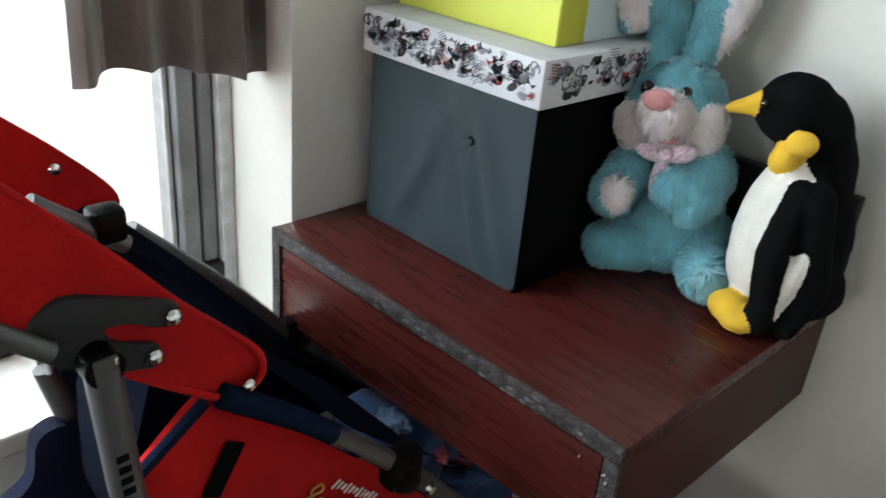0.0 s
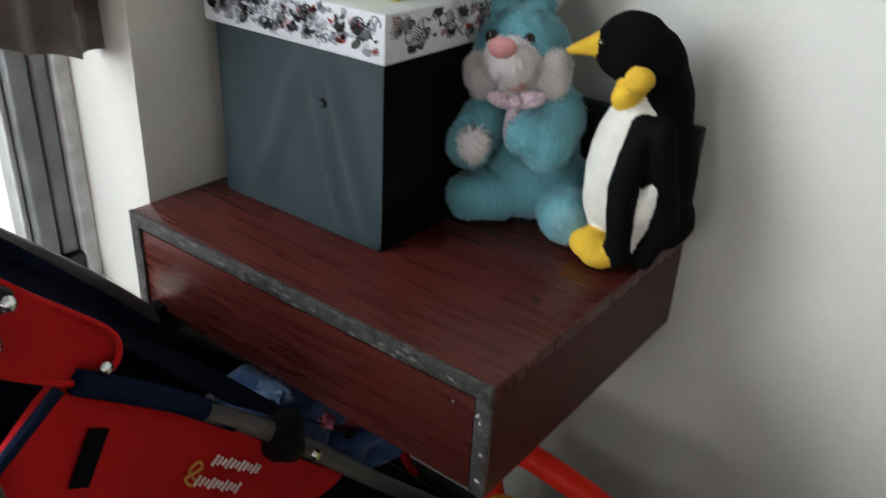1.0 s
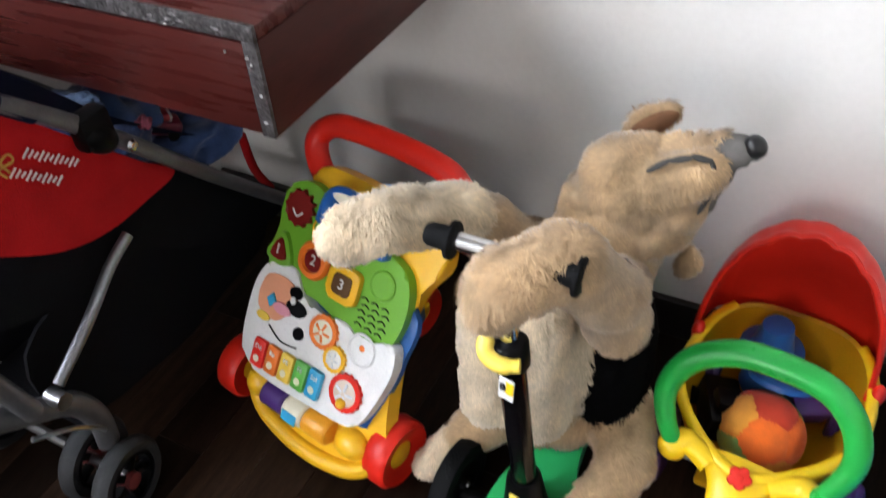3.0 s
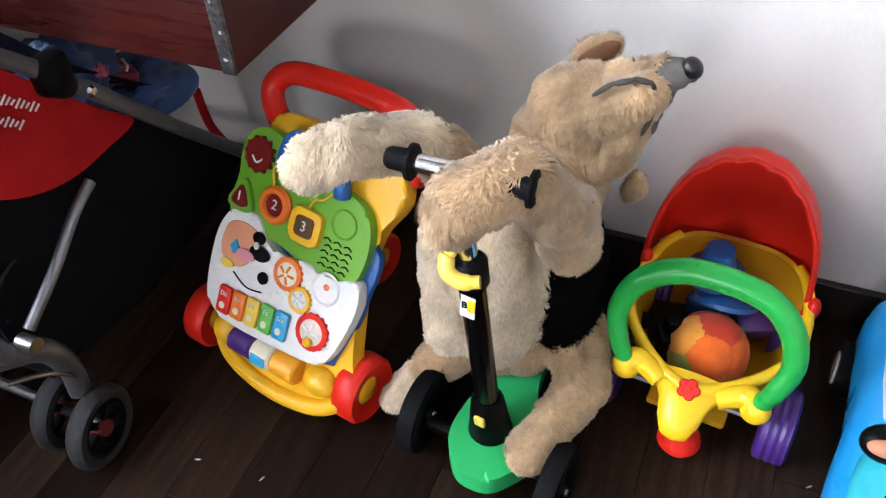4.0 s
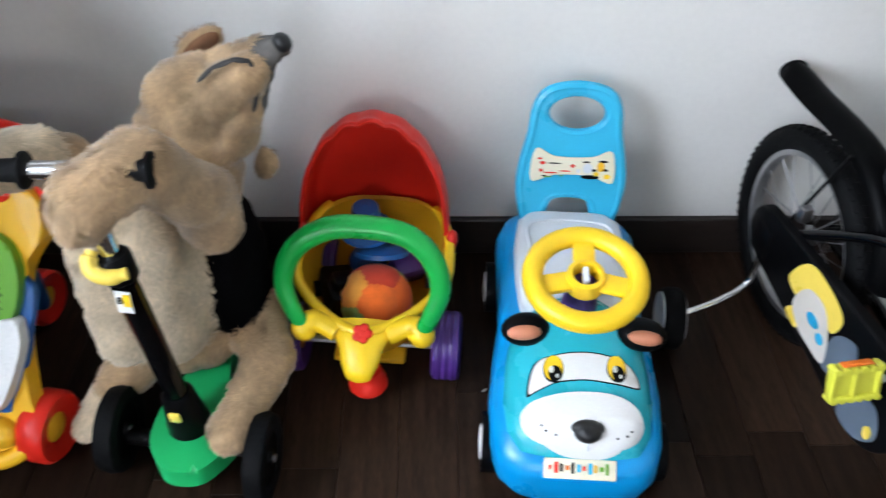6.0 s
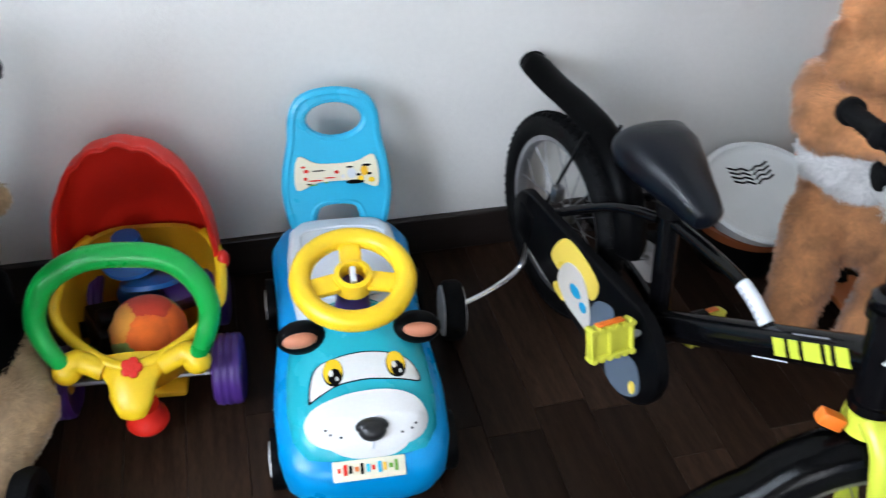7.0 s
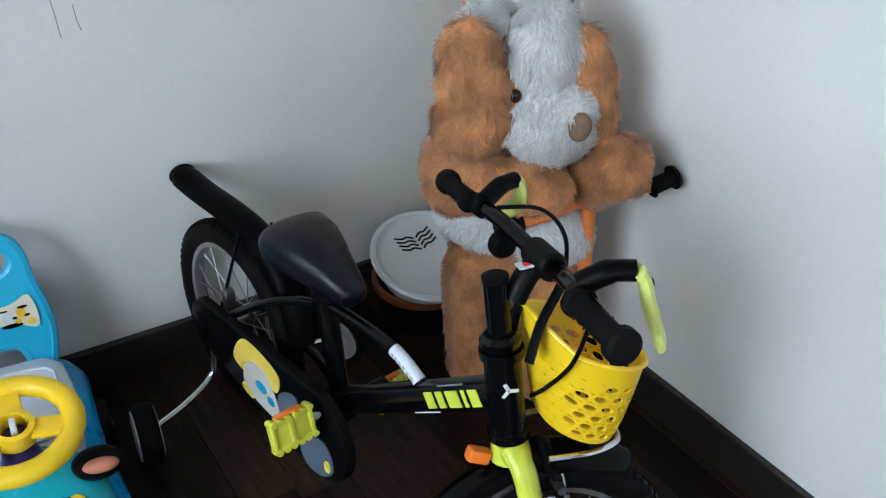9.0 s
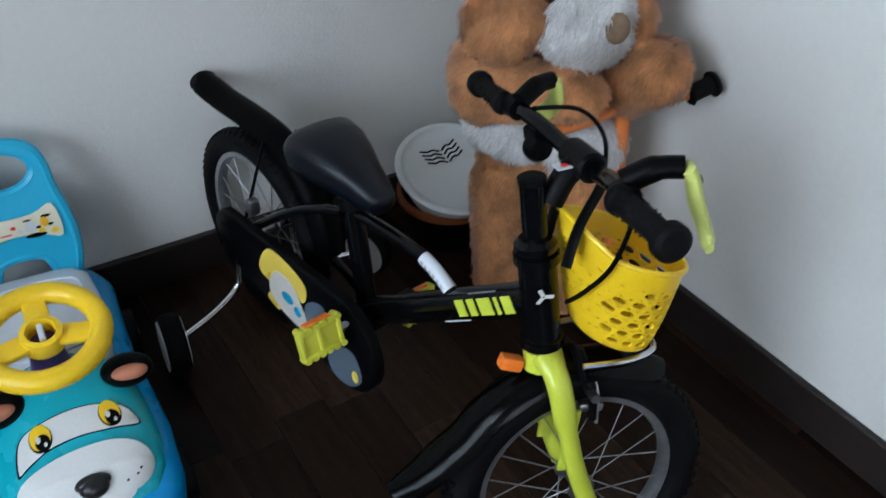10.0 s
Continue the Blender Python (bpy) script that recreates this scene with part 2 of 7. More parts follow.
def basis(o, x, y):
    """A pose with its x and y axes along the given ways."""
    x = Vector(x).normalized()
    y = Vector(y)
    y = (y - x * y.dot(x)).normalized()
    z = x.cross(y)
    m = Matrix((x, y, z)).transposed().to_4x4()
    m.translation = Vector(o)
    return m


def text_mesh(body, size, thick=0.0006):
    data = bpy.data.curves.new("letters", "FONT")
    data.body, data.size, data.extrude, data.align_x, data.align_y = body, size, thick, "CENTER", "CENTER"
    data.resolution_u = 3
    ob = bpy.data.objects.new("letters", data)
    scene.collection.objects.link(ob)
    me = bpy.data.meshes.new_from_object(ob.evaluated_get(bpy.context.evaluated_depsgraph_get()))
    bm = bmesh.new()
    bm.from_mesh(me)
    bpy.data.objects.remove(ob)
    bpy.data.meshes.remove(me)
    return bm


def plush(name, prims, mats, label, category, voxel=0.006, fur=8000, length=0.010, lump=0.003, hard=(), seed=1, comb=(0, 0, -1), m=None,
          bald=(), width=0.0022, lay=0.75, fray=0.004):
    """A stuffed toy as one skin: soft bodies melted together, with tufts of pile, and hard eyes and noses set in.
    prims: ("e", centre, radii, turn, tone) or ("c", from, to, r0, r1, tone)."""
    rnd = np.random.RandomState(seed)
    bm = bmesh.new()
    for q in prims:
        if q[0] == "e":
            merge(bm, ball(q[1], q[2], q[3], 24, 16))
        else:
            a, b = Vector(q[1]), Vector(q[2])
            steps = 8
            merge(bm, sweep([a.lerp(b, i / steps) for i in range(steps + 1)], [q[3] + (q[4] - q[3]) * i / steps for i in range(steps + 1)], 16))
            merge(bm, ball(a, q[3], u=16, v=10), ball(b, q[4], u=16, v=10))
    me = bpy.data.meshes.new("soft")
    bm.to_mesh(me)
    bm.free()
    tmp = bpy.data.objects.new("soft", me)
    scene.collection.objects.link(tmp)
    mod = tmp.modifiers.new("melt", "REMESH")
    mod.mode, mod.voxel_size = "VOXEL", voxel
    sm = tmp.modifiers.new("soften", "SMOOTH")
    sm.factor, sm.iterations = 0.5, 6
    body = bpy.data.meshes.new_from_object(tmp.evaluated_get(bpy.context.evaluated_depsgraph_get()))
    bpy.data.objects.remove(tmp)
    n = len(body.vertices)
    co = np.empty(n * 3)
    no = np.empty(n * 3)
    body.vertices.foreach_get("co", co)
    body.vertices.foreach_get("normal", no)
    co, no = co.reshape(-1, 3), no.reshape(-1, 3)
    shift = np.array([noise.noise(Vector(c) * 38) + 0.6 * noise.noise(Vector(c) * 95) for c in co])
    co = co + no * (shift * lump)[:, None]
    body.vertices.foreach_set("co", co.ravel())
    body.calc_loop_triangles()
    tri = np.empty(len(body.loop_triangles) * 3, int)
    body.loop_triangles.foreach_get("vertices", tri)
    tri = tri.reshape(-1, 3)

    def tone(points):
        best = np.full(len(points), 1e9)
        which = np.zeros(len(points), int)
        for q in prims:
            if q[0] == "e":
                r = q[2] if isinstance(q[2], (tuple, list)) else (q[2],) * 3
                inv = np.array(pose(*q[1], *q[3]).inverted())
                local = points @ inv[:3, :3].T + inv[:3, 3]
                d = (np.linalg.norm(local / np.array(r), axis=1) - 1) * min(r)
            else:
                a, b = np.array(q[1], float), np.array(q[2], float)
                h = np.clip((points - a) @ (b - a) / ((b - a) @ (b - a)), 0, 1)
                d = np.linalg.norm(points - a - h[:, None] * (b - a), axis=1) - (q[3] + (q[4] - q[3]) * h)
            hit = d < best
            best[hit], which[hit] = d[hit], q[-1]
        return which

    mid = co[tri].mean(1)
    jitter = np.array([noise.noise(Vector(c) * 160) for c in mid])[:, None] * fray
    ftone = tone(mid + jitter)
    area = np.linalg.norm(np.cross(co[tri[:, 1]] - co[tri[:, 0]], co[tri[:, 2]] - co[tri[:, 0]]), axis=1)
    for t in bald:
        area = np.where(ftone == t, 0, area)
    pick = rnd.choice(len(tri), fur, p=area / area.sum()) if fur else np.zeros(0, int)
    w = rnd.dirichlet((1, 1, 1), len(pick))
    base = (co[tri[pick]] * w[:, :, None]).sum(1)
    nn = (no[tri[pick]] * w[:, :, None]).sum(1)
    nn /= np.linalg.norm(nn, axis=1)[:, None] + 1e-9
    swirl = np.array([noise.noise_vector(Vector(b) * 22) for b in base]) if fur else np.zeros((0, 3))
    down = np.array(comb, float) + swirl * 1.3 + rnd.normal(0, 0.35, (len(pick), 3))
    down -= nn * (down * nn).sum(1)[:, None]
    down /= np.linalg.norm(down, axis=1)[:, None] + 1e-9
    way = nn * (1 - lay) + down * lay
    way /= np.linalg.norm(way, axis=1)[:, None] + 1e-9
    across = np.cross(nn, way)
    across /= np.linalg.norm(across, axis=1)[:, None] + 1e-9
    ln = length * rnd.uniform(0.6, 1.35, len(pick))[:, None]
    wd = width * rnd.uniform(0.7, 1.3, len(pick))[:, None]
    root = base - nn * 0.0012
    mid2 = root + way * ln * 0.55 + nn * ln * 0.12
    tip = root + way * ln
    tuft = np.stack([root - across * wd, root + across * wd, mid2 + across * wd * 0.7, mid2 - across * wd * 0.7, tip], 1).reshape(-1, 3)
    k = len(pick)
    idx = n + 5 * np.arange(k)[:, None]
    faces = [tuple(t) for t in tri.tolist()]
    faces += [tuple(q) for q in (idx + [0, 3, 2, 1]).tolist()] + [tuple(q) for q in (idx + [3, 4, 2]).tolist()]
    verts = np.vstack([co, tuft])
    norms = np.vstack([no, np.repeat(nn, 5, 0)])
    tones = np.concatenate([ftone, ftone[pick], ftone[pick]])
    hv, hf, hn, ht = [], [], [], []
    for c, r, rot, t in hard:
        b = ball(c, r, rot, 20, 12)
        b.normal_update()
        o = len(verts) + len(hv)
        b.verts.index_update()
        hv += [tuple(v.co) for v in b.verts]
        hn += [tuple(v.normal) for v in b.verts]
        hf += [tuple(o + v.index for v in f.verts) for f in b.faces]
        ht += [t] * len(b.faces)
        b.free()
    if hv:
        verts, norms = np.vstack([verts, hv]), np.vstack([norms, hn])
    me = bpy.data.meshes.new(name)
    me.from_pydata(verts.tolist(), [], faces + hf)
    me.polygons.foreach_set("material_index", np.concatenate([tones, np.array(ht, int)]).astype(int))
    me.polygons.foreach_set("use_smooth", [True] * len(me.polygons))
    for q in mats:
        me.materials.append(q)
    me.update()
    me.normals_split_custom_set_from_vertices(norms.tolist())
    ob = new(name, me)
    if m is not None:
        ob.matrix_world = m
    bpy.data.meshes.remove(body)
    return tagged(ob, label, category)
def seen_from(eye, base):
    """Turns (across, up, nearer or farther) on an upright plane at base into the toy's own place, keeping the line of sight."""
    far = math.hypot(eye[0] - base[0], eye[1] - base[1])
    top = eye[2] - base[2]

    def at_depth(r, z, d):
        k = 1 + d / far
        return (r * k, d, top - (top - z) * k)
    return at_depth


# ---- the room ----
XL, XR, YB, HC = 0.385, 2.9, -4.2, 2.55
SILL_Z, WIN_TOP, WIN_Y0, WIN_Y1 = 0.565, 2.1, -0.415, -2.35


def structure(name, bm, material, label="", parent=None, smooth=False):
    ob = link_mesh(name, bm, material, smooth)
    if parent is not None:
        ob.parent = parent
    return tagged(ob, label, kind="structure" if parent is None else "")


structure("subfloor", slab((XL - 0.3, YB - 0.2, -0.06), (XR + 0.2, 0.2, -0.006)), SUBFLOOR, "dark screed under the plank floor")
structure("wall_north", slab((XL - 0.3, 0.0, -0.05), (XR + 0.2, 0.2, HC)), WALL, "warm white painted wall behind the toys")
structure("wall_east", slab((XR, YB - 0.2, -0.05), (XR + 0.2, 0.0, HC)), WALL, "white painted wall beside the plush dog")
# west wall with the window opening through it
wb = slab((XL - 0.3, WIN_Y0, -0.05), (XL, 0.0, HC))
merge(wb, slab((XL - 0.3, WIN_Y1, -0.05), (XL, WIN_Y0, SILL_Z - 0.03)), slab((XL - 0.3, WIN_Y1, WIN_TOP), (XL, WIN_Y0, HC)),
      slab((XL - 0.3, YB - 0.2, -0.05), (XL, WIN_Y1, HC)))
structure("wall_west", wb, WALL, "painted wall with a window beside the drawer shelf")
# unseen south wall, its wide window opening assumed
sb = slab((XL, YB - 0.2, -0.05), (0.55, YB, HC))
merge(sb, slab((2.5, YB - 0.2, -0.05), (XR, YB, HC)), slab((0.55, YB - 0.2, -0.05), (2.5, YB, 0.6)), slab((0.55, YB - 0.2, 2.2), (2.5, YB, HC)))
structure("wall_south", sb, REAR_WALL, "unseen wall opposite, darkened to cut bounced light, with an assumed window opening")
structure("ceiling", slab((XL - 0.3, YB - 0.2, HC), (XR + 0.2, 0.2, HC + 0.1)), CEIL, "unseen plain ceiling, greyed to cut bounced light")
structure("baseboard_north", slab((XL, -0.014, 0), (XR, 0.0, 0.085), 0.003), SKIRT, "dark brown wooden skirting board")
structure("baseboard_east", slab((XR - 0.014, YB, 0), (XR, -0.014, 0.085), 0.003), SKIRT, "dark brown wooden skirting board")

# window: grey aluminium frame in the west wall
win = tagged(new("window_1"), "grey aluminium sliding window full of bright daylight", "window", kind="structure")
FX0, FX1 = 0.172, 0.240
structure("window_sill", slab((XL - 0.3, WIN_Y1, SILL_Z - 0.03), (XL + 0.012, WIN_Y0, SILL_Z), 0.004), SILL, "pale stone sill", win)
structure("jamb", slab((FX0, WIN_Y0 - 0.022, SILL_Z), (FX1, WIN_Y0, WIN_TOP), 0.003), ALU_LIGHT, "pale jamb", win)
structure("bottom_rail", slab((FX0, WIN_Y1, SILL_Z), (FX1, WIN_Y0 - 0.022, SILL_Z + 0.045), 0.003), BLACKWOOD, "dark bottom track", win)
structure("top_rail", slab((FX0, WIN_Y1, WIN_TOP - 0.05), (FX1, WIN_Y0 - 0.022, WIN_TOP), 0.003), ALU, "", win)
for y0, y1 in ((WIN_Y0 - 0.048, WIN_Y0 - 0.024), (WIN_Y0 - 0.078, WIN_Y0 - 0.051), (-1.42, -1.36), (WIN_Y1, WIN_Y1 + 0.06)):
    structure("stile", slab((FX0 + 0.012, y0, SILL_Z + 0.045), (FX1 - 0.012, y1, WIN_TOP - 0.05), 0.004), ALU, "", win)
structure("stile_lip", slab((FX0 + 0.005, WIN_Y0 - 0.088, SILL_Z + 0.045), (FX1 - 0.03, WIN_Y0 - 0.080, WIN_TOP - 0.05), 0.002), ALU_LIGHT, "pale inner lip", win)
GLASS = bpy.data.materials.new("window_glass")
GLASS.use_nodes = True
gp = GLASS.node_tree.nodes["Principled BSDF"]
gp.inputs["Transmission Weight"].default_value, gp.inputs["Roughness"].default_value, gp.inputs["IOR"].default_value = 1.0, 0.02, 1.1
pane = structure("pane", slab((0.203, WIN_Y1 + 0.06, SILL_Z + 0.045), (0.207, WIN_Y0 - 0.079, WIN_TOP - 0.05)), GLASS, "", win)
pane.visible_shadow = False
# overcast brightness outside the window
GLOW = bpy.data.materials.new("bright_overcast_sky")
GLOW.use_nodes = True
gn = GLOW.node_tree.nodes
ge = gn.new("ShaderNodeEmission")
ge.inputs["Color"].default_value, ge.inputs["Strength"].default_value = (1.0, 1.0, 1.0, 1), 2.2
GLOW.node_tree.links.new(ge.outputs[0], gn["Material Output"].inputs["Surface"])
structure("backdrop", slab((-2.6, -7.0, -1.0), (-2.55, 3.5, 5.0)), GLOW, "white overcast sky outside the window")


# curtain bunched up over the sill
def pleats(y0, y1, z0, z1, x, depth, folds, flare):
    bm = bmesh.new()
    nu, nv = folds * 10, 14
    rows = []
    for j in range(nv + 1):
        v = j / nv
        row = []
        for i in range(nu + 1):
            u = i / nu
            yy = y0 + (y1 - y0) * (0.5 + (u - 0.5) * (1 + flare * (1 - v)))
            wave = math.sin(u * folds * 2 * math.pi + 0.7 * math.sin(3 * v)) * depth * (1 - 0.35 * v) + depth * 0.5 * math.sin(u * folds * 4.3 + 1)
            hem = 0.003 * math.sin(u * folds * 2 * math.pi + 1.2) * (1 - v) + 0.014 * math.sin(u * 5) * (1 - v)
            row.append(bm.verts.new((x + wave, yy, z0 + (z1 - z0) * v + hem)))
        rows.append(row)
    for a, b in zip(rows, rows[1:]):
        for i in range(nu):
            bm.faces.new((a[i], a[i + 1], b[i + 1], b[i]))
    bmesh.ops.solidify(bm, geom=bm.faces[:], thickness=0.003)
    return bm


curtain = thing("curtain", "short taupe pleated curtain hanging before the window", "curtain")
part("cloth", pleats(-0.640, -0.445, 0.932, 2.2, 0.335, 0.015, 4, 0.30), GREY_CLOTH, curtain)
part("lining", pleats(-0.440, -0.398, 0.962, 2.2, 0.315, 0.008, 2, 0.3), PINK_CLOTH, curtain, "brown-pink lining edge")
# ---- drawer shelf on the wall and the things on it ----
DX0, DX1, DY, DZ0, DZ1 = 0.389, 0.958, -0.450, 0.593, 0.730
desk = thing("drawer_shelf", "dark mahogany wall-mounted drawer shelf with worn edges", "shelf", pose(DX0, DY, DZ0))
w, d, h = DX1 - DX0, -DY - 0.004, DZ1 - DZ0
part("top", slab((0, 0.006, h - 0.018), (w, d, h), 0.0015), MAHOG, desk, "mahogany laminate top with a scuffed sheen")
part("side_panel", slab((0, 0.006, 0), (0.017, d, h - 0.018), 0.001), MAHOG_SIDE, desk)
part("side_panel", slab((w - 0.017, 0.006, 0), (w, d, h - 0.018), 0.001), MAHOG_SIDE, desk)
part("bottom_panel", slab((0.017, 0.02, 0), (w - 0.017, d, 0.012)), MAHOG_SIDE, desk)
part("edge_band", slab((0, 0, h - 0.019), (w, 0.006, h + 0.0005), 0.001), EDGING, desk, "chipped dark grey edge strip")
part("edge_band", slab((0, 0, 0), (0.018, 0.006, h - 0.019), 0.001), EDGING, desk, "chipped dark grey edge strip")
part("edge_band", slab((w - 0.018, 0, 0), (w, 0.006, h - 0.019), 0.001), EDGING, desk, "chipped dark grey edge strip")
part("drawer_gap", slab((0.0185, 0.012, 0.001), (w - 0.0185, 0.019, h - 0.0195)), BLACKWOOD, desk, "dark gap round the drawer front")
part("drawer_front", slab((0.0205, 0.003, 0.001), (w - 0.0205, 0.0115, h - 0.0235), 0.001), MAHOG, desk, "plain mahogany drawer front")
part("back_panel", slab((0, d - 0.018, h + 0.0005), (w, d, 0.282), 0.002), BLACKWOOD, desk, "black upright back panel")
hole = lathe([(0, 0.0006), (0.005, 0.0006), (0.005, 0.0)], 16, Matrix.Translation((w - 0.055, 0.165, h)))
part("peg_hole", hole, BLACKWOOD, desk)
for k in range(26):
    wear = plate([(0.007 * math.cos(a) * random.uniform(0.3, 1.2), 0.0026 * math.sin(a) * random.uniform(0.4, 1.2)) for a in [q * math.pi / 5 for q in range(10)]], 0.0004)
    part("worn_patch", moved(wear, pose(random.uniform(0.02, w - 0.03), -0.0003, h - random.choice((0.0035, 0.0160, 0.0100)), 90, 0, 0)), EDGE_WORN, desk, "pale rubbed patch on the edge")
for i, (x, z) in enumerate(((w - 0.009, 0.02), (w - 0.006, 0.055), (w - 0.010, 0.092), (w - 0.013, 0.1), (w - 0.045, 0.1))):
    chip = plate([(0.004 * math.cos(a) * random.uniform(0.5, 1.1), 0.0022 * math.sin(a)) for a in [k * math.pi / 4 for k in range(8)]], 0.0006)
    part("paint_chip", moved(chip, pose(x, 0.0004 if i < 4 else 0.0034, z, 90, 0, 20 * i) ), ALU_LIGHT, desk, "pale chip in the edge")

# grey fabric storage box with a printed lid
BOX_CLOTH = mat("slate_fabric", (0.042, 0.070, 0.086), 0.5, vary=0.18, scale=7, grain=0.1, grain_scale=900, bump=0.25, bump_scale=700, sheen=0.15)
# near-black copy of the slate cloth; the shade is in its colour
BOX_SHADED = mat("shade_darkened_fabric", (0.0025, 0.0025, 0.003), 0.85, spec=0.05, vary=0.2, scale=8, grain=0.1, grain_scale=900, bump=0.2, bump_scale=700)
LID_PAPER = mat("white_printed_card", (0.52, 0.52, 0.55), 0.6, vary=0.1, scale=30, grain=0.05)
INK = mat("black_ink", (0.03, 0.03, 0.032), 0.7, vary=0.3, scale=90)
GREY_INK = mat("grey_ink", (0.20, 0.20, 0.23), 0.7, vary=0.3, scale=90)
RED_INK = mat("red_ink", (0.35, 0.04, 0.04), 0.7, vary=0.3, scale=90)
box = thing("storage_box", "slate grey fabric storage box with a white printed lid", "box", pose(0.426, -0.318, DZ1 + 0.0008))


def cloth_panel(wd, ht, thick, sag, seed):
    """A fabric face in xz with soft creases, front towards -y."""
    nu, nv = 36, 26
    bm = bmesh.new()
    rows = []
    for j in range(nv + 1):
        row = []
        for i in range(nu + 1):
            u, v = i / nu, j / nv
            edge = min(1, 7 * u * (1 - u)) * min(1, 7 * v * (1 - v))
            crease = 0.55 * max(0, 1 - abs((u - 0.18) - 0.42 * v) / 0.09) + 0.7 * max(0, 1 - abs((u - 0.97) + 0.30 * v - 0.0) / 0.07) \
                + 0.5 * max(0, 1 - abs((u - 0.80) + 0.22 * v) / 0.05) + 0.25 * math.sin(9 * u + 4 * v + seed)
            row.append(bm.verts.new((u * wd, -sag * edge * crease, v * ht)))
        rows.append(row)
    for a, b in zip(rows, rows[1:]):
        for i in range(nu):
            bm.faces.new((a[i], a[i + 1], b[i + 1], b[i]))
    bmesh.ops.solidify(bm, geom=bm.faces[:], thickness=thick)
    return bm


BW, BD, BH = 0.278, 0.262, 0.232
part("front_panel", cloth_panel(BW, BH, 0.004, 0.013, 0.3), BOX_CLOTH, box, "creased slate fabric front")
part("side_panel", slab((BW - 0.004, 0.003, 0), (BW, BD, BH), 0.001), BOX_SHADED, box, "slate fabric side, coloured black for shade")
part("side_panel", slab((0, 0.003, 0), (0.004, BD, BH), 0.001), BOX_CLOTH, box)
part("rear_panel", slab((0.004, BD - 0.004, 0), (BW - 0.004, BD, BH), 0.001), BOX_CLOTH, box)
part("base", slab((0.004, 0.005, 0), (BW - 0.004, BD - 0.004, 0.004)), BOX_SHADED, box)
part("eyelet", lathe([(0.0022, 0.0), (0.0055, 0.0), (0.0062, 0.002), (0.0052, 0.0035), (0.0026, 0.003)], 18, pose(0.187, -0.001, 0.165, 90, 0, 0)), BLACK_PL, box, "black metal eyelet")
lid = part("lid", merge(slab((-0.010, -0.010, BH - 0.003), (BW + 0.010, BD + 0.01, BH + 0.052), 0.004)), LID_PAPER, box, "white lid printed with small black drawings")
rnd = random.Random(5)


def doodle(kind, s):
    if kind == 0:
        bm = plate(oval(0, 0, s, s * 0.55, 9), 0.0004)
        return merge(bm, plate(oval(s * 0.7, s * 0.5, s * 0.4, s * 0.3, 7), 0.0004))
    if kind == 1:
        bm = slab((-s, -s * 0.8, 0), (-s * 0.2, -s * 0.65, 0.0004))
        for k in range(5):
            merge(bm, slab((-s * rnd.uniform(0.7, 1), s * (0.35 * k - 0.5), 0), (s * rnd.uniform(0.5, 1), s * (0.35 * k - 0.38), 0.0004)))
        return bm
    if kind == 2:
        bm = plate([(0, 0), (s, s * 0.8), (s * 0.8, -s * 0.2)], 0.0004)
        return merge(bm, plate([(0, 0), (-s, s * 0.8), (-s * 0.8, -s * 0.2)], 0.0004))
    bm = sweep([(s * math.cos(a), s * 0.7 * math.sin(a), 0.0002) for a in [k * 0.6 for k in range(9)]], s * 0.12, 4)
    return merge(bm, slab((-s * 0.2, -s * 0.9, 0), (s * 0.2, s * 0.5, 0.0004)))


front_m = lambda x, z, a: pose(x, -0.0102, z, 90, 0, 0) @ pose(0, 0, 0, 0, 0, a)
side_m = lambda y, z, a: pose(BW + 0.0102, y, z, 90, 0, 90) @ pose(0, 0, 0, 0, 0, a)
for i in range(270):
    on_side = i % 3 == 1
    s = rnd.uniform(0.0035, 0.0095)
    b = doodle(rnd.randrange(4), s)
    z = BH + rnd.uniform(0.008, 0.044)
    if on_side:
        moved(b, side_m(rnd.uniform(0.005, 0.24), z, rnd.uniform(-30, 30)))
    else:
        moved(b, front_m(rnd.uniform(0.0, BW), z, rnd.uniform(-40, 40)))
    part("print", b, RED_INK if i % 13 == 4 else GREY_INK if i % 2 else INK, lid, smooth=False)

# green-yellow carton on the lid
CARTON = mat("lime_card", (0.62, 0.66, 0.10), 0.5, vary=0.06, scale=12, grain=0.02)
CARTON_SIDE = mat("olive_card", (0.42, 0.42, 0.03), 0.5, vary=0.08, scale=12, grain=0.02)
CARTON_BACK = mat("pale_blue_card", (0.42, 0.50, 0.52), 0.5, vary=0.08, scale=12)
carton = thing("carton", "lime green cardboard carton lying on the printed lid", "box", pose(0.418, -0.272, DZ1 + BH + 0.0535))
part("front_face", slab((0, 0, 0), (0.262, 0.004, 0.09), 0.001), CARTON, carton)
part("end_face", slab((0.258, 0.0045, 0), (0.262, 0.05, 0.09), 0.001), CARTON_SIDE, carton, "olive end of the carton")
part("end_face", slab((0.258, 0.0505, 0), (0.2615, 0.2, 0.09), 0.001), CARTON_BACK, carton, "pale blue end of the carton")
part("end_face", slab((0, 0.0045, 0), (0.004, 0.2, 0.09), 0.001), CARTON, carton)
part("rear_face", slab((0.0045, 0.196, 0), (0.2575, 0.2, 0.09), 0.001), CARTON, carton)
part("top_face", slab((0.0045, 0.0045, 0.086), (0.2575, 0.1955, 0.0895), 0.001), CARTON, carton)
part("bottom_face", slab((0.0045, 0.0045, 0.0), (0.2575, 0.1955, 0.003)), CARTON, carton)
sq = slab((0.10, -0.0006, 0.055), (0.16, 0.0, 0.08))
part("label", sq, WHITE_PL, carton, "pale printed label", smooth=False)

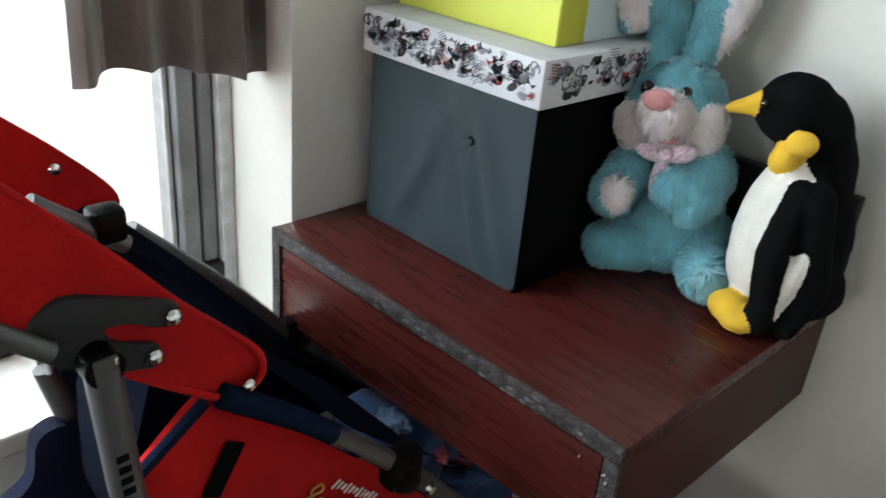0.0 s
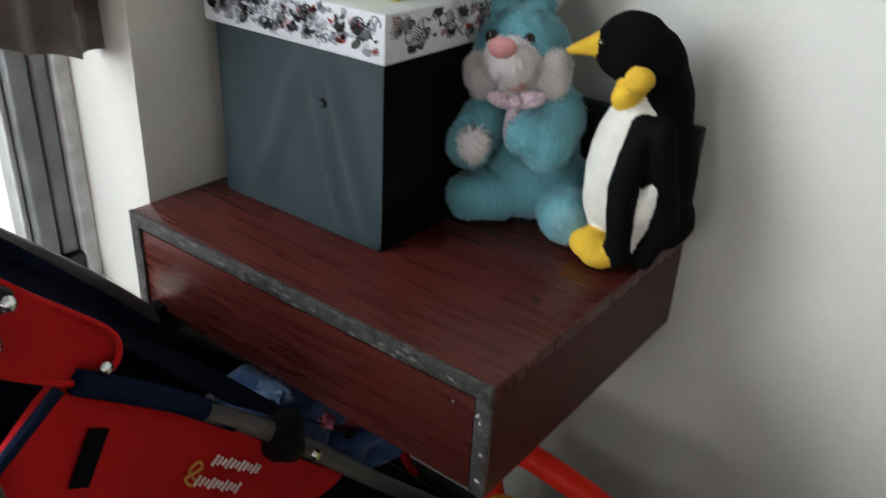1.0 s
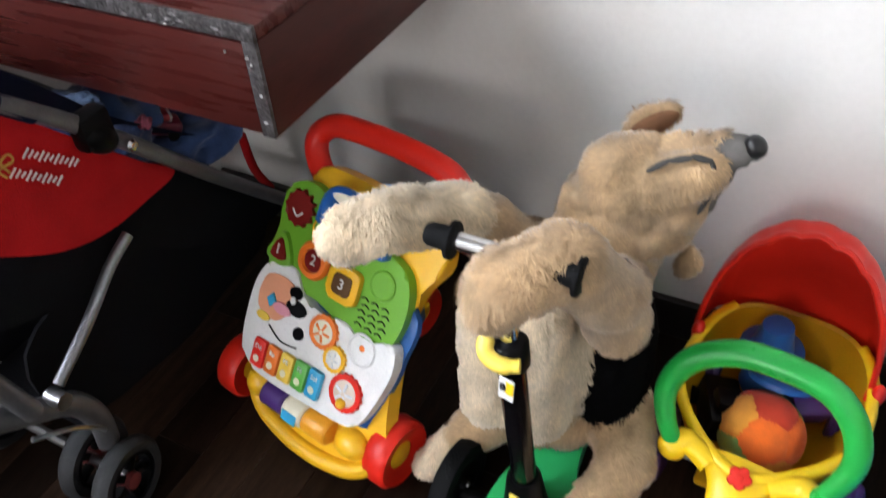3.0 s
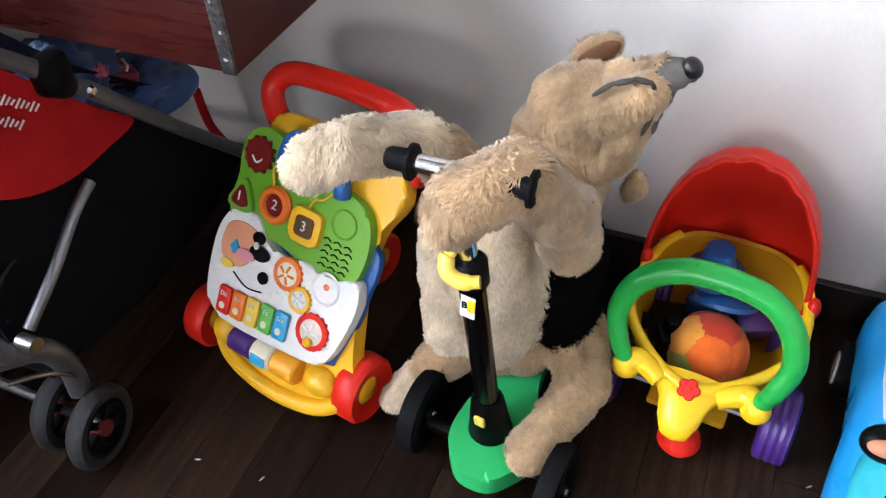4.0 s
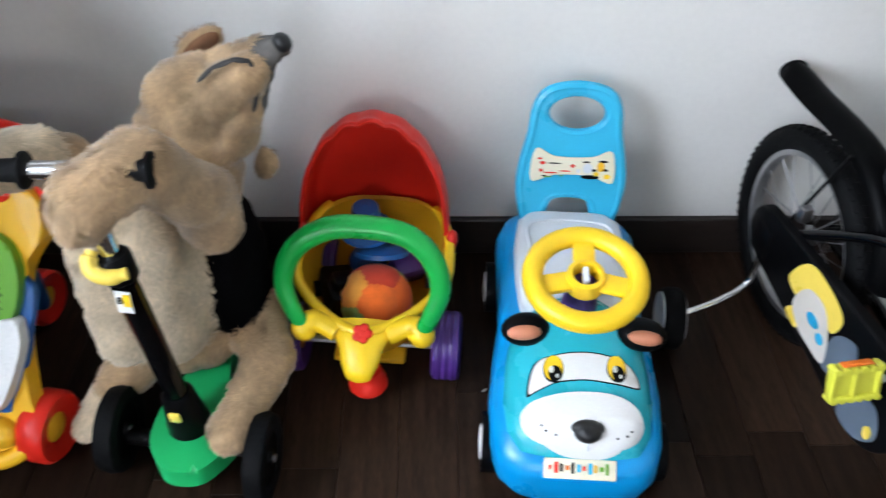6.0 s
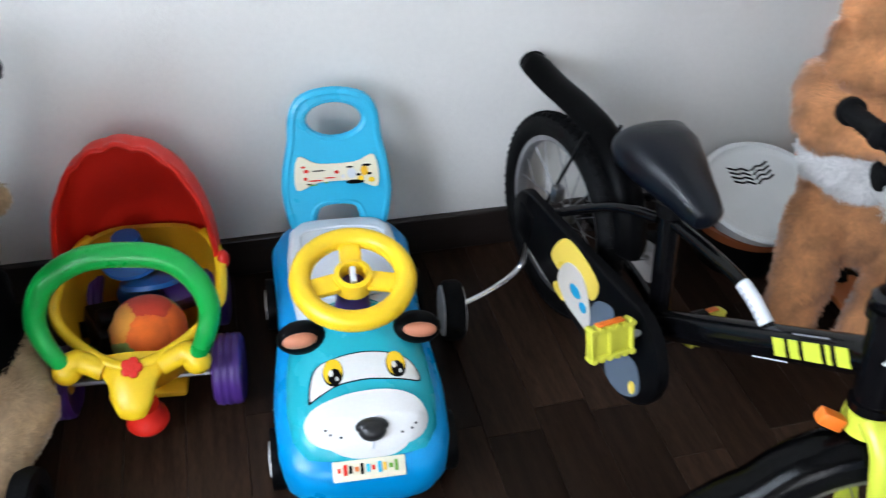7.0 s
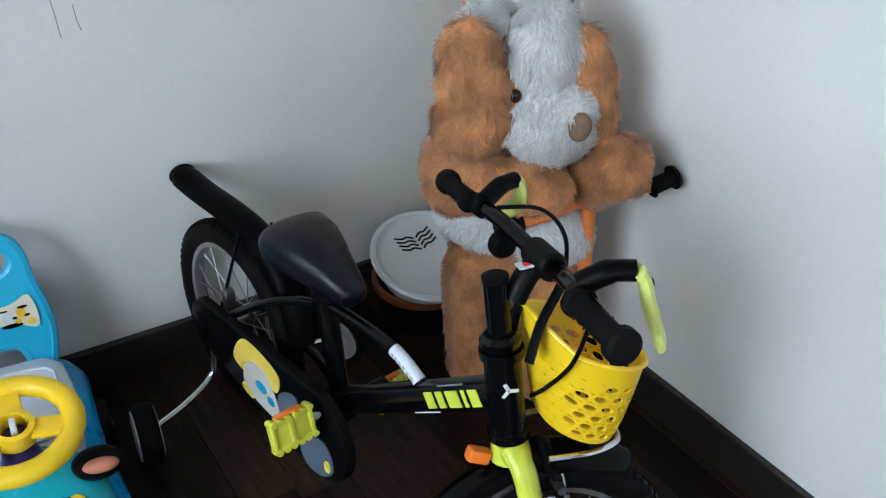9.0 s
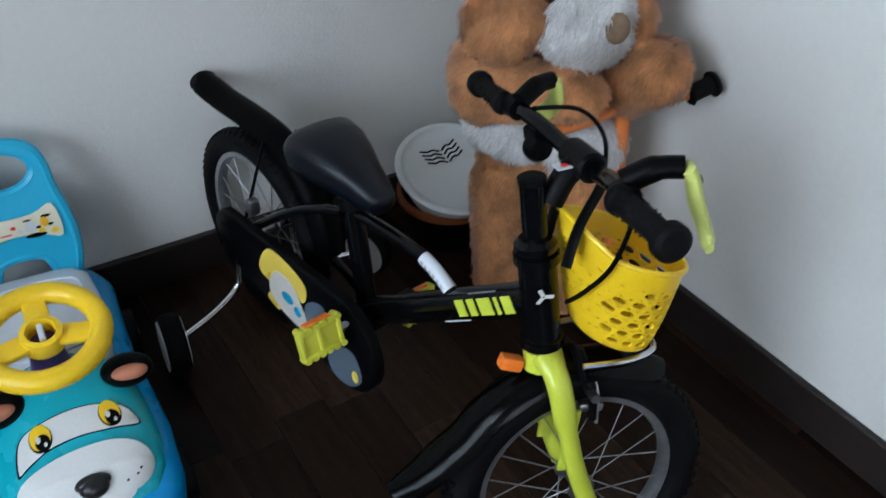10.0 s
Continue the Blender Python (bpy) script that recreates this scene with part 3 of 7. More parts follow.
# plush rabbit
TEAL_FUR = mat("teal_pile", (0.16, 0.44, 0.52), 0.95, vary=0.2, scale=28, grain=0.08, grain_scale=300, per_island=0.14, sheen=0.4)
LILAC_FUR = mat("pale_lilac_pile", (0.80, 0.73, 0.74), 0.95, vary=0.15, scale=28, grain=0.03, per_island=0.06, sheen=0.3)
PALE_TEAL = mat("pale_teal_pile", (0.26, 0.52, 0.58), 0.95, vary=0.2, scale=60, grain=0.1, per_island=0.12, sheen=0.3)
PINK_FELT = mat("pink_felt", (0.60, 0.26, 0.27), 0.9, vary=0.12, scale=60, bump=0.2, bump_scale=600)
RIBBON = mat("lilac_ribbon", (0.58, 0.43, 0.50), 0.4, vary=0.3, scale=120, grain=0.4, grain_scale=260, sheen=0.3)
EYE = mat("glass_eye_brown", (0.012, 0.007, 0.005), 0.12, vary=0.2)
Z = DZ1
plush("plush_rabbit", [
    ("e", (0.002, 0.000, 0.082), (0.064, 0.058, 0.084), (0, 0, 0), 0),
    ("e", (0.046, 0.000, 0.048), (0.040, 0.050, 0.046), (0, 0, 0), 0),
    ("e", (-0.024, -0.010, 0.222), (0.060, 0.054, 0.058), (0, 0, 0), 0),
    ("e", (-0.058, -0.034, 0.203), (0.032, 0.030, 0.036), (0, 0, 0), 1),
    ("e", (0.008, -0.034, 0.211), (0.034, 0.030, 0.038), (0, 0, 0), 1),
    ("e", (-0.034, -0.066, 0.224), (0.034, 0.030, 0.027), (0, 0, 0), 1),
    ("e", (-0.030, -0.052, 0.196), (0.024, 0.024, 0.018), (0, 0, 0), 1),
    ("c", (-0.056, -0.030, 0.150), (-0.078, -0.066, 0.116), 0.028, 0.027, 0),
    ("e", (-0.071, -0.086, 0.124), (0.016, 0.014, 0.022), (0, 25, 0), 1),
    ("c", (0.034, -0.030, 0.155), (0.022, -0.070, 0.132), 0.032, 0.034, 0),
    ("c", (0.022, -0.070, 0.132), (-0.004, -0.080, 0.142), 0.030, 0.024, 0),
    ("c", (-0.036, -0.026, 0.038), (-0.078, -0.046, 0.038), 0.032, 0.029, 0),
    ("c", (0.046, -0.020, 0.040), (0.056, -0.076, 0.035), 0.032, 0.030, 0),
    ("e", (0.062, -0.100, 0.036), (0.022, 0.010, 0.022), (0, 0, 0), 5),
    ("c", (-0.062, 0.014, 0.262), (-0.052, 0.030, 0.318), 0.021, 0.026, 0),
    ("c", (-0.052, 0.030, 0.318), (-0.066, 0.020, 0.352), 0.026, 0.026, 0),
    ("c", (-0.066, 0.020, 0.352), (-0.098, 0.000, 0.322), 0.024, 0.018, 0),
    ("e", (-0.096, -0.008, 0.334), (0.017, 0.014, 0.026), (0, -20, 0), 1),
    ("c", (-0.008, 0.016, 0.272), (-0.004, 0.034, 0.335), 0.018, 0.022, 0),
    ("c", (-0.004, 0.034, 0.335), (0.014, 0.040, 0.415), 0.022, 0.020, 0),
    ("e", (0.022, 0.026, 0.340), (0.022, 0.013, 0.068), (0, 16, 0), 1),
], [TEAL_FUR, LILAC_FUR, PINK_FELT, EYE, RIBBON, PALE_TEAL], "sitting teal plush rabbit with a lilac muzzle and ribbon", "plush toy",
    voxel=0.0045, fur=46000, length=0.0125, lump=0.004, seed=3, width=0.0014, lay=0.68, m=pose(0.768, -0.100, Z, 0, 0, 28.1) @ Matrix.Diagonal((0.93, 0.93, 0.97, 1)),
    hard=[((-0.043, -0.092, 0.247), (0.018, 0.011, 0.013), (0, 0, 0), 2), ((-0.027, -0.079, 0.203), (0.018, 0.010, 0.010), (0, 0, 0), 2),
          ((-0.013, -0.057, 0.249), (0.0095, 0.007, 0.0105), (0, 0, 0), 3), ((-0.060, -0.055, 0.250), (0.0085, 0.006, 0.0095), (0, 0, 0), 3),
          ((-0.040, -0.074, 0.180), (0.020, 0.008, 0.011), (0, 15, 0), 4), ((-0.004, -0.074, 0.183), (0.021, 0.008, 0.012), (0, -15, 0), 4),
          ((-0.022, -0.080, 0.180), (0.009, 0.008, 0.010), (0, 0, 0), 4), ((-0.024, -0.074, 0.150), (0.011, 0.006, 0.032), (0, 4, 0), 4)])

# plush penguin leaning on the back panel
BLACK_PILE = mat("black_velour", (0.0025, 0.0025, 0.003), 0.95, spec=0.1, vary=0.3, scale=40, grain=0.2, bump=0.2, bump_scale=500)
WHITE_PILE = mat("white_velour", (0.66, 0.63, 0.58), 0.95, vary=0.1, scale=30, grain=0.05, bump=0.25, bump_scale=400, sheen=0.2)
YELLOW_PILE = mat("yellow_velour", (0.66, 0.40, 0.03), 0.9, vary=0.15, scale=40, bump=0.25, bump_scale=400)
plush("plush_penguin", [
    ("e", (0.020, 0.034, 0.098), (0.060, 0.055, 0.102), (0, -4, 0), 0),
    ("e", (0.046, 0.034, 0.042), (0.042, 0.050, 0.040), (0, 0, 0), 0),
    ("e", (0.016, 0.034, 0.180), (0.046, 0.044, 0.080), (0, -10, 0), 0),
    ("e", (0.012, 0.028, 0.228), (0.034, 0.040, 0.046), (0, -20, 0), 0),
    ("e", (-0.018, 0.020, 0.247), (0.043, 0.040, 0.041), (0, 0, 0), 0),
    ("e", (-0.008, 0.004, 0.108), (0.043, 0.044, 0.096), (0, 4, 0), 1),
    ("e", (-0.014, -0.008, 0.202), (0.017, 0.018, 0.022), (0, 35, 0), 2),
    ("e", (-0.002, -0.030, 0.225), (0.017, 0.012, 0.015), (0, 0, 0), 2),
    ("c", (0.010, -0.026, 0.172), (-0.002, -0.048, 0.100), 0.014, 0.017, 0),
    ("c", (-0.002, -0.048, 0.100), (0.004, -0.050, 0.018), 0.017, 0.014, 0),
    ("e", (0.022, -0.040, 0.068), (0.012, 0.012, 0.048), (0, 14, 0), 1),
    ("c", (0.028, -0.022, 0.165), (0.046, -0.026, 0.060), 0.020, 0.022, 0),
    ("c", (0.046, -0.026, 0.060), (0.034, -0.040, 0.016), 0.020, 0.013, 0),
    ("e", (-0.030, -0.028, 0.020), (0.026, 0.026, 0.019), (0, 0, 0), 2),
    ("e", (-0.018, -0.046, 0.015), (0.022, 0.022, 0.014), (0, 0, 0), 2),
    ("c", (-0.054, 0.012, 0.248), (-0.086, 0.002, 0.240), 0.015, 0.005, 2),
], [BLACK_PILE, WHITE_PILE, YELLOW_PILE, EYE], "black and white plush penguin with yellow feet and beak", "plush toy",
    voxel=0.0032, fur=14000, length=0.0035, width=0.0009, lump=0.0012, seed=4, fray=0.0008, m=pose(0.915, -0.120, Z + 0.001, 0, 0, 20.8),
    hard=[((-0.050, -0.010, 0.254), (0.0045, 0.0040, 0.0050), (0, 0, 0), 3), ((-0.051, -0.0125, 0.2555), (0.0014, 0.0014, 0.0016), (0, 0, 0), 1)])
# ---- toddler activity walker ----
PX, PU = Vector((0.979, -0.200, -0.029)), Vector((0.128, 0.506, 0.853))
PANEL = basis((0.889, -0.345, 0.294), PX, PU)
walker = thing("activity_walker", "colourful plastic toddler activity walker with green and white play panel", "toy walker", PANEL)
PEBBLED = mat("pebbled_white_plastic", (0.74, 0.73, 0.71), 0.34, vary=0.05, scale=20, grain=0.04, bump=0.9, bump_scale=85)
ART_ORANGE = plastic("pale_orange_print", (0.72, 0.30, 0.16), 0.5)
ART_PINK = plastic("pink_print", (0.70, 0.28, 0.34), 0.5)
CLEAR_PL = plastic("pale_beaded_plastic", (0.66, 0.55, 0.45), 0.25)
DARK_RED = plastic("dark_red_plastic", (0.16, 0.012, 0.010), 0.25)
KEY_TONES = [RED_PL, ORANGE_PL, plastic("key_yellow", (0.78, 0.52, 0.06), 0.35), plastic("key_green", (0.10, 0.42, 0.06), 0.35), plastic("key_blue", (0.02, 0.33, 0.55), 0.35)]
SPOON = lambda pts, steps=5: [(p.x, p.y) for p in curve([(a, b, 0) for a, b in pts], steps, True)]

# yellow body behind the panel
body = SPOON([(-0.045, 0.13), (0.06, 0.135), (0.17, 0.125), (0.20, 0.075), (0.172, 0.01), (0.170, -0.08), (0.185, -0.17), (0.200, -0.235), (0.15, -0.285),
              (0.065, -0.300), (-0.02, -0.287), (-0.072, -0.250), (-0.075, -0.18), (-0.060, -0.08), (-0.058, 0.02), (-0.06, 0.09)])
part("body", plate(body, 0.030, 0.008, Matrix.Translation((0, 0, -0.046))), YEL_PL, walker, "yellow plastic body")
back = SPOON([(-0.03, 0.10), (0.11, 0.10), (0.11, -0.12), (0.09, -0.2), (0.0, -0.2), (-0.04, -0.12)])
part("back_shell", plate(back, 0.05, 0.0, Matrix.Translation((0, 0, -0.092))), BLUE_PL, walker, "blue shell at the back")
# handle
hp = curve([(-0.030, 0.085, -0.045), (-0.078, 0.120, -0.045), (-0.095, 0.155, -0.045), (-0.070, 0.184, -0.046), (-0.01, 0.193, -0.047), (0.08, 0.196, -0.047),
            (0.150, 0.188, -0.047), (0.185, 0.155, -0.046), (0.185, 0.10, -0.045)], 6)
part("handle", sweep(hp, 0.0185, 14), RED_PL, walker, "red push handle")
part("handle_cap", ball((0.130, 0.115, -0.020), (0.020, 0.015, 0.010)), RED_PL, walker)
# green upper board and white lower board
green = SPOON([(-0.085, 0.02), (-0.090, -0.045), (-0.045, -0.060), (0.02, -0.058), (0.085, -0.075), (0.14, -0.085), (0.168, -0.055), (0.175, 0.0), (0.158, 0.045),
               (0.115, 0.062), (0.06, 0.058), (0.01, 0.062), (-0.012, 0.095), (-0.05, 0.104), (-0.083, 0.085), (-0.088, 0.05)], 6)
part("green_board", plate(green, 0.020, 0.006, Matrix.Translation((0, 0, -0.018))), GREEN_PL, walker, "moulded leaf-green upper panel")
white = SPOON([(-0.072, -0.035), (-0.03, -0.028), (-0.005, -0.055), (0.03, -0.075), (0.08, -0.062), (0.12, -0.075), (0.17, -0.055), (0.184, -0.085), (0.178, -0.13),
               (0.160, -0.185), (0.135, -0.207), (0.05, -0.215), (-0.02, -0.218), (-0.078, -0.210), (-0.098, -0.17), (-0.100, -0.09), (-0.088, -0.05)], 6)
part("white_board", plate(white, 0.022, 0.007, Matrix.Translation((0, 0, -0.015))), PEBBLED, walker, "white moulded lower panel")
blue_rim = SPOON([(-0.10, -0.06), (0.0, 0.0), (0.174, 0.0), (0.184, -0.085), (0.179, -0.13), (0.161, -0.19), (0.135, -0.210), (-0.08, -0.215), (-0.103, -0.17)], 5)
part("blue_rim", plate(blue_rim, 0.012, 0.002, Matrix.Translation((0, 0, -0.026))), BLUE_PL, walker, "blue edge behind the panel")
# sun, number buttons, speaker
petals = [(0.026 * (1 + 0.14 * math.cos(12 * a)) * math.cos(a), 0.026 * (1 + 0.14 * math.cos(12 * a)) * math.sin(a)) for a in [k * 2 * math.pi / 72 for k in range(72)]]
sun = part("sun_button", plate(petals, 0.009, 0.002, Matrix.Translation((-0.050, 0.062, 0.001))), DARK_RED, walker, "dark red sun-shaped button")
part("smile", sweep(curve([(-0.060, 0.058, 0.0105), (-0.050, 0.050, 0.0105), (-0.040, 0.058, 0.0105)], 5), 0.0015, 6), WHITE_PL, sun)
tri = SPOON([(-0.090, -0.028), (-0.062, -0.034), (-0.040, -0.026), (-0.052, 0.004), (-0.066, 0.018), (-0.080, 0.0)], 6)
b1 = part("number_button", plate(tri, 0.010, 0.003, Matrix.Translation((0, 0, 0.0))), GREEN_PL, walker, "green triangular frame")
tri2 = SPOON([(-0.080, -0.022), (-0.062, -0.026), (-0.049, -0.020), (-0.057, -0.002), (-0.066, 0.008), (-0.075, -0.004)], 6)
part("lens", plate(tri2, 0.003, 0.001, Matrix.Translation((0, 0, 0.010))), DARK_RED, b1)
part("numeral", moved(text_mesh("1", 0.022), Matrix.Translation((-0.066, -0.010, 0.0136))), WHITE_PL, b1, smooth=False)
b2 = part("number_button", lathe([(0.017, 0.0), (0.029, 0.0), (0.030, 0.006), (0.026, 0.012), (0.019, 0.012), (0.017, 0.006)], 32, Matrix.Translation((0.0, -0.001, 0.001)), True), ORANGE_PL, walker, "orange ring")
part("lens", lathe([(0, 0.006), (0.0175, 0.006), (0.0175, 0.0)], 24, Matrix.Translation((0.0, -0.001, 0.002))), DARK_RED, b2)
part("numeral", moved(text_mesh("2", 0.022), Matrix.Translation((0, -0.001, 0.009))), WHITE_PL, b2, smooth=False)
b3 = part("number_button", plate(oval(0.064, -0.010, 0.029, 0.027, 36, power=5), 0.011, 0.004, Matrix.Translation((0, 0, 0.001))), YEL_PL, walker, "yellow square frame")
part("lens", plate(oval(0.064, -0.010, 0.017, 0.016, 28, power=5), 0.002, 0.0008, Matrix.Translation((0, 0, 0.012))), plastic("brown_lens", (0.10, 0.05, 0.02), 0.25), b3)
part("numeral", moved(text_mesh("3", 0.022), Matrix.Translation((0.064, -0.010, 0.0146))), WHITE_PL, b3, smooth=False)
part("round_relief", lathe([(0.019, 0.0), (0.022, 0.002), (0.023, 0.0)], 28, Matrix.Translation((0.125, 0.016, 0.0025))), GREEN_PL, walker)
part("red_lamp", ball((0.030, 0.035, 0.003), (0.005, 0.0045, 0.004)), RED_PL, walker)
for r in range(5):
    for c in range(3):
        cx, cy = 0.103 + 0.019 * c + 0.004 * (r % 2), -0.016 - 0.010 * r
        part("speaker_slot", sweep(curve([(cx - 0.007, cy, 0.0022), (cx, cy + 0.003, 0.0022), (cx + 0.007, cy - 0.001, 0.0022)], 4), 0.0013, 6), BLACK_PL, walker)
# blue telephone on top of the panel
phone = part("telephone", sweep(curve([(-0.002, 0.062, 0.006), (0.01, 0.105, 0.012), (0.045, 0.112, 0.014), (0.085, 0.102, 0.014), (0.108, 0.082, 0.012), (0.112, 0.055, 0.006)], 6), 0.0135, 12), BLUE_PL, walker, "blue toy telephone receiver")
part("badge", plate(oval(0.048, 0.112, 0.030, 0.008, 24), 0.002, 0.0, Matrix.Translation((0, 0, 0.0265))), CREAM_PL, phone)
part("cord", sweep(curve([(-0.005, 0.07, 0.008), (-0.016, 0.05, 0.008), (-0.010, 0.03, 0.008), (-0.014, 0.022, 0.006)], 5), 0.0018, 6), YEL_PL, walker)
part("cord", sweep(curve([(0.10, 0.058, 0.008), (0.085, 0.040, 0.008), (0.07, 0.034, 0.008), (0.062, 0.018, 0.008)], 5), 0.0018, 6), YEL_PL, walker)
# animal picture, book and knobs on the white board
part("picture_page", plate(SPOON([(-0.080, -0.11), (-0.078, -0.06), (-0.045, -0.048), (-0.012, -0.058), (-0.012, -0.085), (-0.04, -0.12)]), 0.003, 0.001, Matrix.Translation((0, 0, 0.007))), ART_ORANGE, walker, "orange picture page")
part("picture_patch", plate(oval(-0.005, -0.083, 0.020, 0.012, 20), 0.003, 0, Matrix.Translation((0, 0, 0.009))), BLACK_PL, walker)
part("picture_patch", plate(oval(-0.012, -0.060, 0.012, 0.010, 20), 0.003, 0, Matrix.Translation((0, 0, 0.0095))), BLACK_PL, walker)
part("picture_patch", plate(oval(0.010, -0.118, 0.010, 0.010, 16), 0.003, 0, Matrix.Translation((0, 0, 0.008))), BLACK_PL, walker)
part("picture_patch", plate(oval(-0.030, -0.095, 0.018, 0.009, 20), 0.004, 0, Matrix.Translation((0, 0, 0.0095))), ART_PINK, walker)
part("picture_patch", plate(oval(-0.054, -0.090, 0.009, 0.012, 4), 0.005, 0, Matrix.Translation((0, 0, 0.0085))), KEY_TONES[4], walker)
part("picture_patch", plate(oval(-0.064, -0.122, 0.014, 0.007, 12), 0.004, 0, Matrix.Translation((0, 0, 0.0075))), KEY_TONES[2], walker)
part("picture_eye", plate(oval(-0.012, -0.072, 0.005, 0.006, 12), 0.002, 0, Matrix.Translation((0, 0, 0.0125))), WHITE_PL, walker)
part("picture_line", sweep(curve([(-0.05, -0.132, 0.008), (-0.02, -0.146, 0.008), (0.012, -0.142, 0.008)], 5), 0.0014, 6), BLACK_PL, walker)
for cx, cy, r, m1, m2 in ((0.055, -0.091, 0.026, ORANGE_PL, CREAM_PL), (0.087, -0.120, 0.020, YEL_PL, WHITE_PL), (0.122, -0.158, 0.029, RED_PL, CLEAR_PL)):
    ring = [((r + 0.0015 * math.cos(16 * a)) * math.cos(a), (r + 0.0015 * math.cos(16 * a)) * math.sin(a)) for a in [k * 2 * math.pi / 64 for k in range(64)]]
    g = part("gear", plate(ring, 0.006, 0.002, Matrix.Translation((cx, cy, 0.007))), m1, walker, "toothed plastic gear")
    part("gear_face", lathe([(0, 0.010), (r * 0.5, 0.009), (r * 0.72, 0.006), (r * 0.75, 0.0)], 24, Matrix.Translation((cx, cy, 0.007))), m2, g)
    for k in range(5):
        a = k * 2 * math.pi / 5 + cx * 40
        part("gear_vane", moved(slab((-r * 0.08, r * 0.12, 0), (r * 0.08, r * 0.6, 0.003), 0.001), Matrix.Translation((cx, cy, 0.0145)) @ pose(0, 0, 0, 0, 0, math.degrees(a))),
             ORANGE_PL if m1 is ORANGE_PL else PALE_GREY, g)
part("bead", ball((0.124, -0.172, 0.018), 0.008), YEL_PL, walker)
part("round_relief", lathe([(0.021, 0.0), (0.024, 0.002), (0.026, 0.0)], 28, Matrix.Translation((0.125, -0.086, 0.0075))), WHITE_PL, walker)
part("orange_dot", ball((0.125, -0.083, 0.007), (0.005, 0.005, 0.002)), ORANGE_PL, walker)
# piano keys with their note names
kx = Vector((0.146, 0.009, 0)) / 5
for i, (m1, note) in enumerate(zip(KEY_TONES, ("Dó", "Ré", "Mi", "Fá", "Sol"))):
    o = Vector((-0.066, -0.160, 0.006)) + kx * i
    key = part("piano_key", moved(slab((0.001, -0.045, 0), (0.0275, 0.002, 0.010), 0.004), Matrix.Translation(o)), m1, walker, "glossy plastic piano key")
    part("note_name", moved(text_mesh(note, 0.011), Matrix.Translation(o + Vector((0.0142, -0.010, 0.0106)))), WHITE_PL, key, smooth=False)
    part("note_mark", lathe([(0, 0.0006), (0.006, 0.0006), (0.006, 0)], 12, Matrix.Translation(o + Vector((0.0142, -0.030, 0.010)))), CREAM_PL, key)
# roller
for a, b, m1 in ((-0.030, 0.018, PURPLE_PL), (0.018, 0.060, CREAM_PL), (0.060, 0.110, plastic("amber_plastic", (0.78, 0.33, 0.02), 0.3))):
    part("roller", sweep([(a + 0.001, -0.240, -0.006), (a + 0.004, -0.240, -0.006), (b - 0.004, -0.240, -0.006), (b - 0.001, -0.240, -0.006)], [0.019, 0.022, 0.022, 0.019], 20), m1, walker, "turning drum")
part("roller_print", moved(slab((0.024, -0.255, 0.0145), (0.054, -0.238, 0.0165), 0.001), Matrix()), KEY_TONES[4], walker)
part("base_lobe", ball((-0.052, -0.238, -0.012), (0.024, 0.026, 0.022)), YEL_PL, walker)
part("base_lobe", ball((0.145, -0.238, -0.012), (0.030, 0.024, 0.022)), YEL_PL, walker)
part("base_lip", sweep(curve([(-0.072, -0.25, -0.022), (-0.03, -0.283, -0.016), (0.06, -0.298, -0.014), (0.15, -0.283, -0.016), (0.195, -0.245, -0.022)], 6), 0.014, 12), YEL_PL, walker)


# wheels stand upright on the floor
def red_wheel(center, yaw, r, wd):
    m = PANEL.inverted() @ pose(*center, 0, 90, yaw)
    prof = [(r * 0.42, wd * 0.30), (r * 0.75, wd * 0.42), (r * 0.9, wd * 0.5), (r, wd * 0.34), (r, -wd * 0.34), (r * 0.9, -wd * 0.5), (r * 0.42, -wd * 0.3)]
    ob = part("wheel", lathe(prof, 36, m, True), RED_PL, walker, "red plastic wheel")
    part("hub_cap", lathe([(0, wd * 0.36), (r * 0.34, wd * 0.34), (r * 0.43, wd * 0.26), (r * 0.43, -wd * 0.3), (0, -wd * 0.3)], 20, m), YEL_PL, ob)


red_wheel((1.056, -0.455, 0.056), -11.5, 0.056, 0.042)
red_wheel((0.748, -0.405, 0.056), -11.5, 0.056, 0.042)
red_wheel((0.950, -0.178, 0.050), -11.5, 0.050, 0.034)
red_wheel((0.850, -0.160, 0.050), -11.5, 0.050, 0.034)
part("rear_board", moved(slab((0.845, -0.215, 0.05), (0.975, -0.19, 0.27), 0.01), PANEL.inverted()), BLUE_PL, walker, "blue rear board")
# ---- plush dog on a scooter ----
TAN_FUR = mat("tan_pile", (0.47, 0.31, 0.165), 0.95, vary=0.36, scale=18, grain=0.12, grain_scale=120, per_island=0.14, sheen=0.4)
CREAM_FUR = mat("cream_pile", (0.66, 0.525, 0.355), 0.95, vary=0.22, scale=20, grain=0.12, grain_scale=120, per_island=0.17, sheen=0.4)
BLACK_FUR = mat("black_pile", (0.0022, 0.0022, 0.0026), 0.95, spec=0.05, vary=0.3, scale=30, per_island=0.3)
GREY_FUR = mat("grey_muzzle_pile", (0.13, 0.12, 0.11), 0.95, vary=0.35, scale=40, per_island=0.3)
LIP_GREY = mat("dark_grey_lip", (0.045, 0.042, 0.040), 0.9, vary=0.3, scale=60, bump=0.3)
EAR_BROWN = mat("brown_ear_pile", (0.20, 0.085, 0.035), 0.95, vary=0.3, scale=30, per_island=0.3)
NOSE_BLACK = plastic("black_nose_plastic", (0.008, 0.008, 0.009), 0.3)
DOG_HEAD = pose(1.33, -0.25, 0, 0, 0, 12.8)
dog_sight = seen_from((1.536, -1.156, 1.112), (1.33, -0.25, 0))
dog_at = lambda r, z, d: tuple(DOG_HEAD @ Vector(dog_sight(r, z, d)))
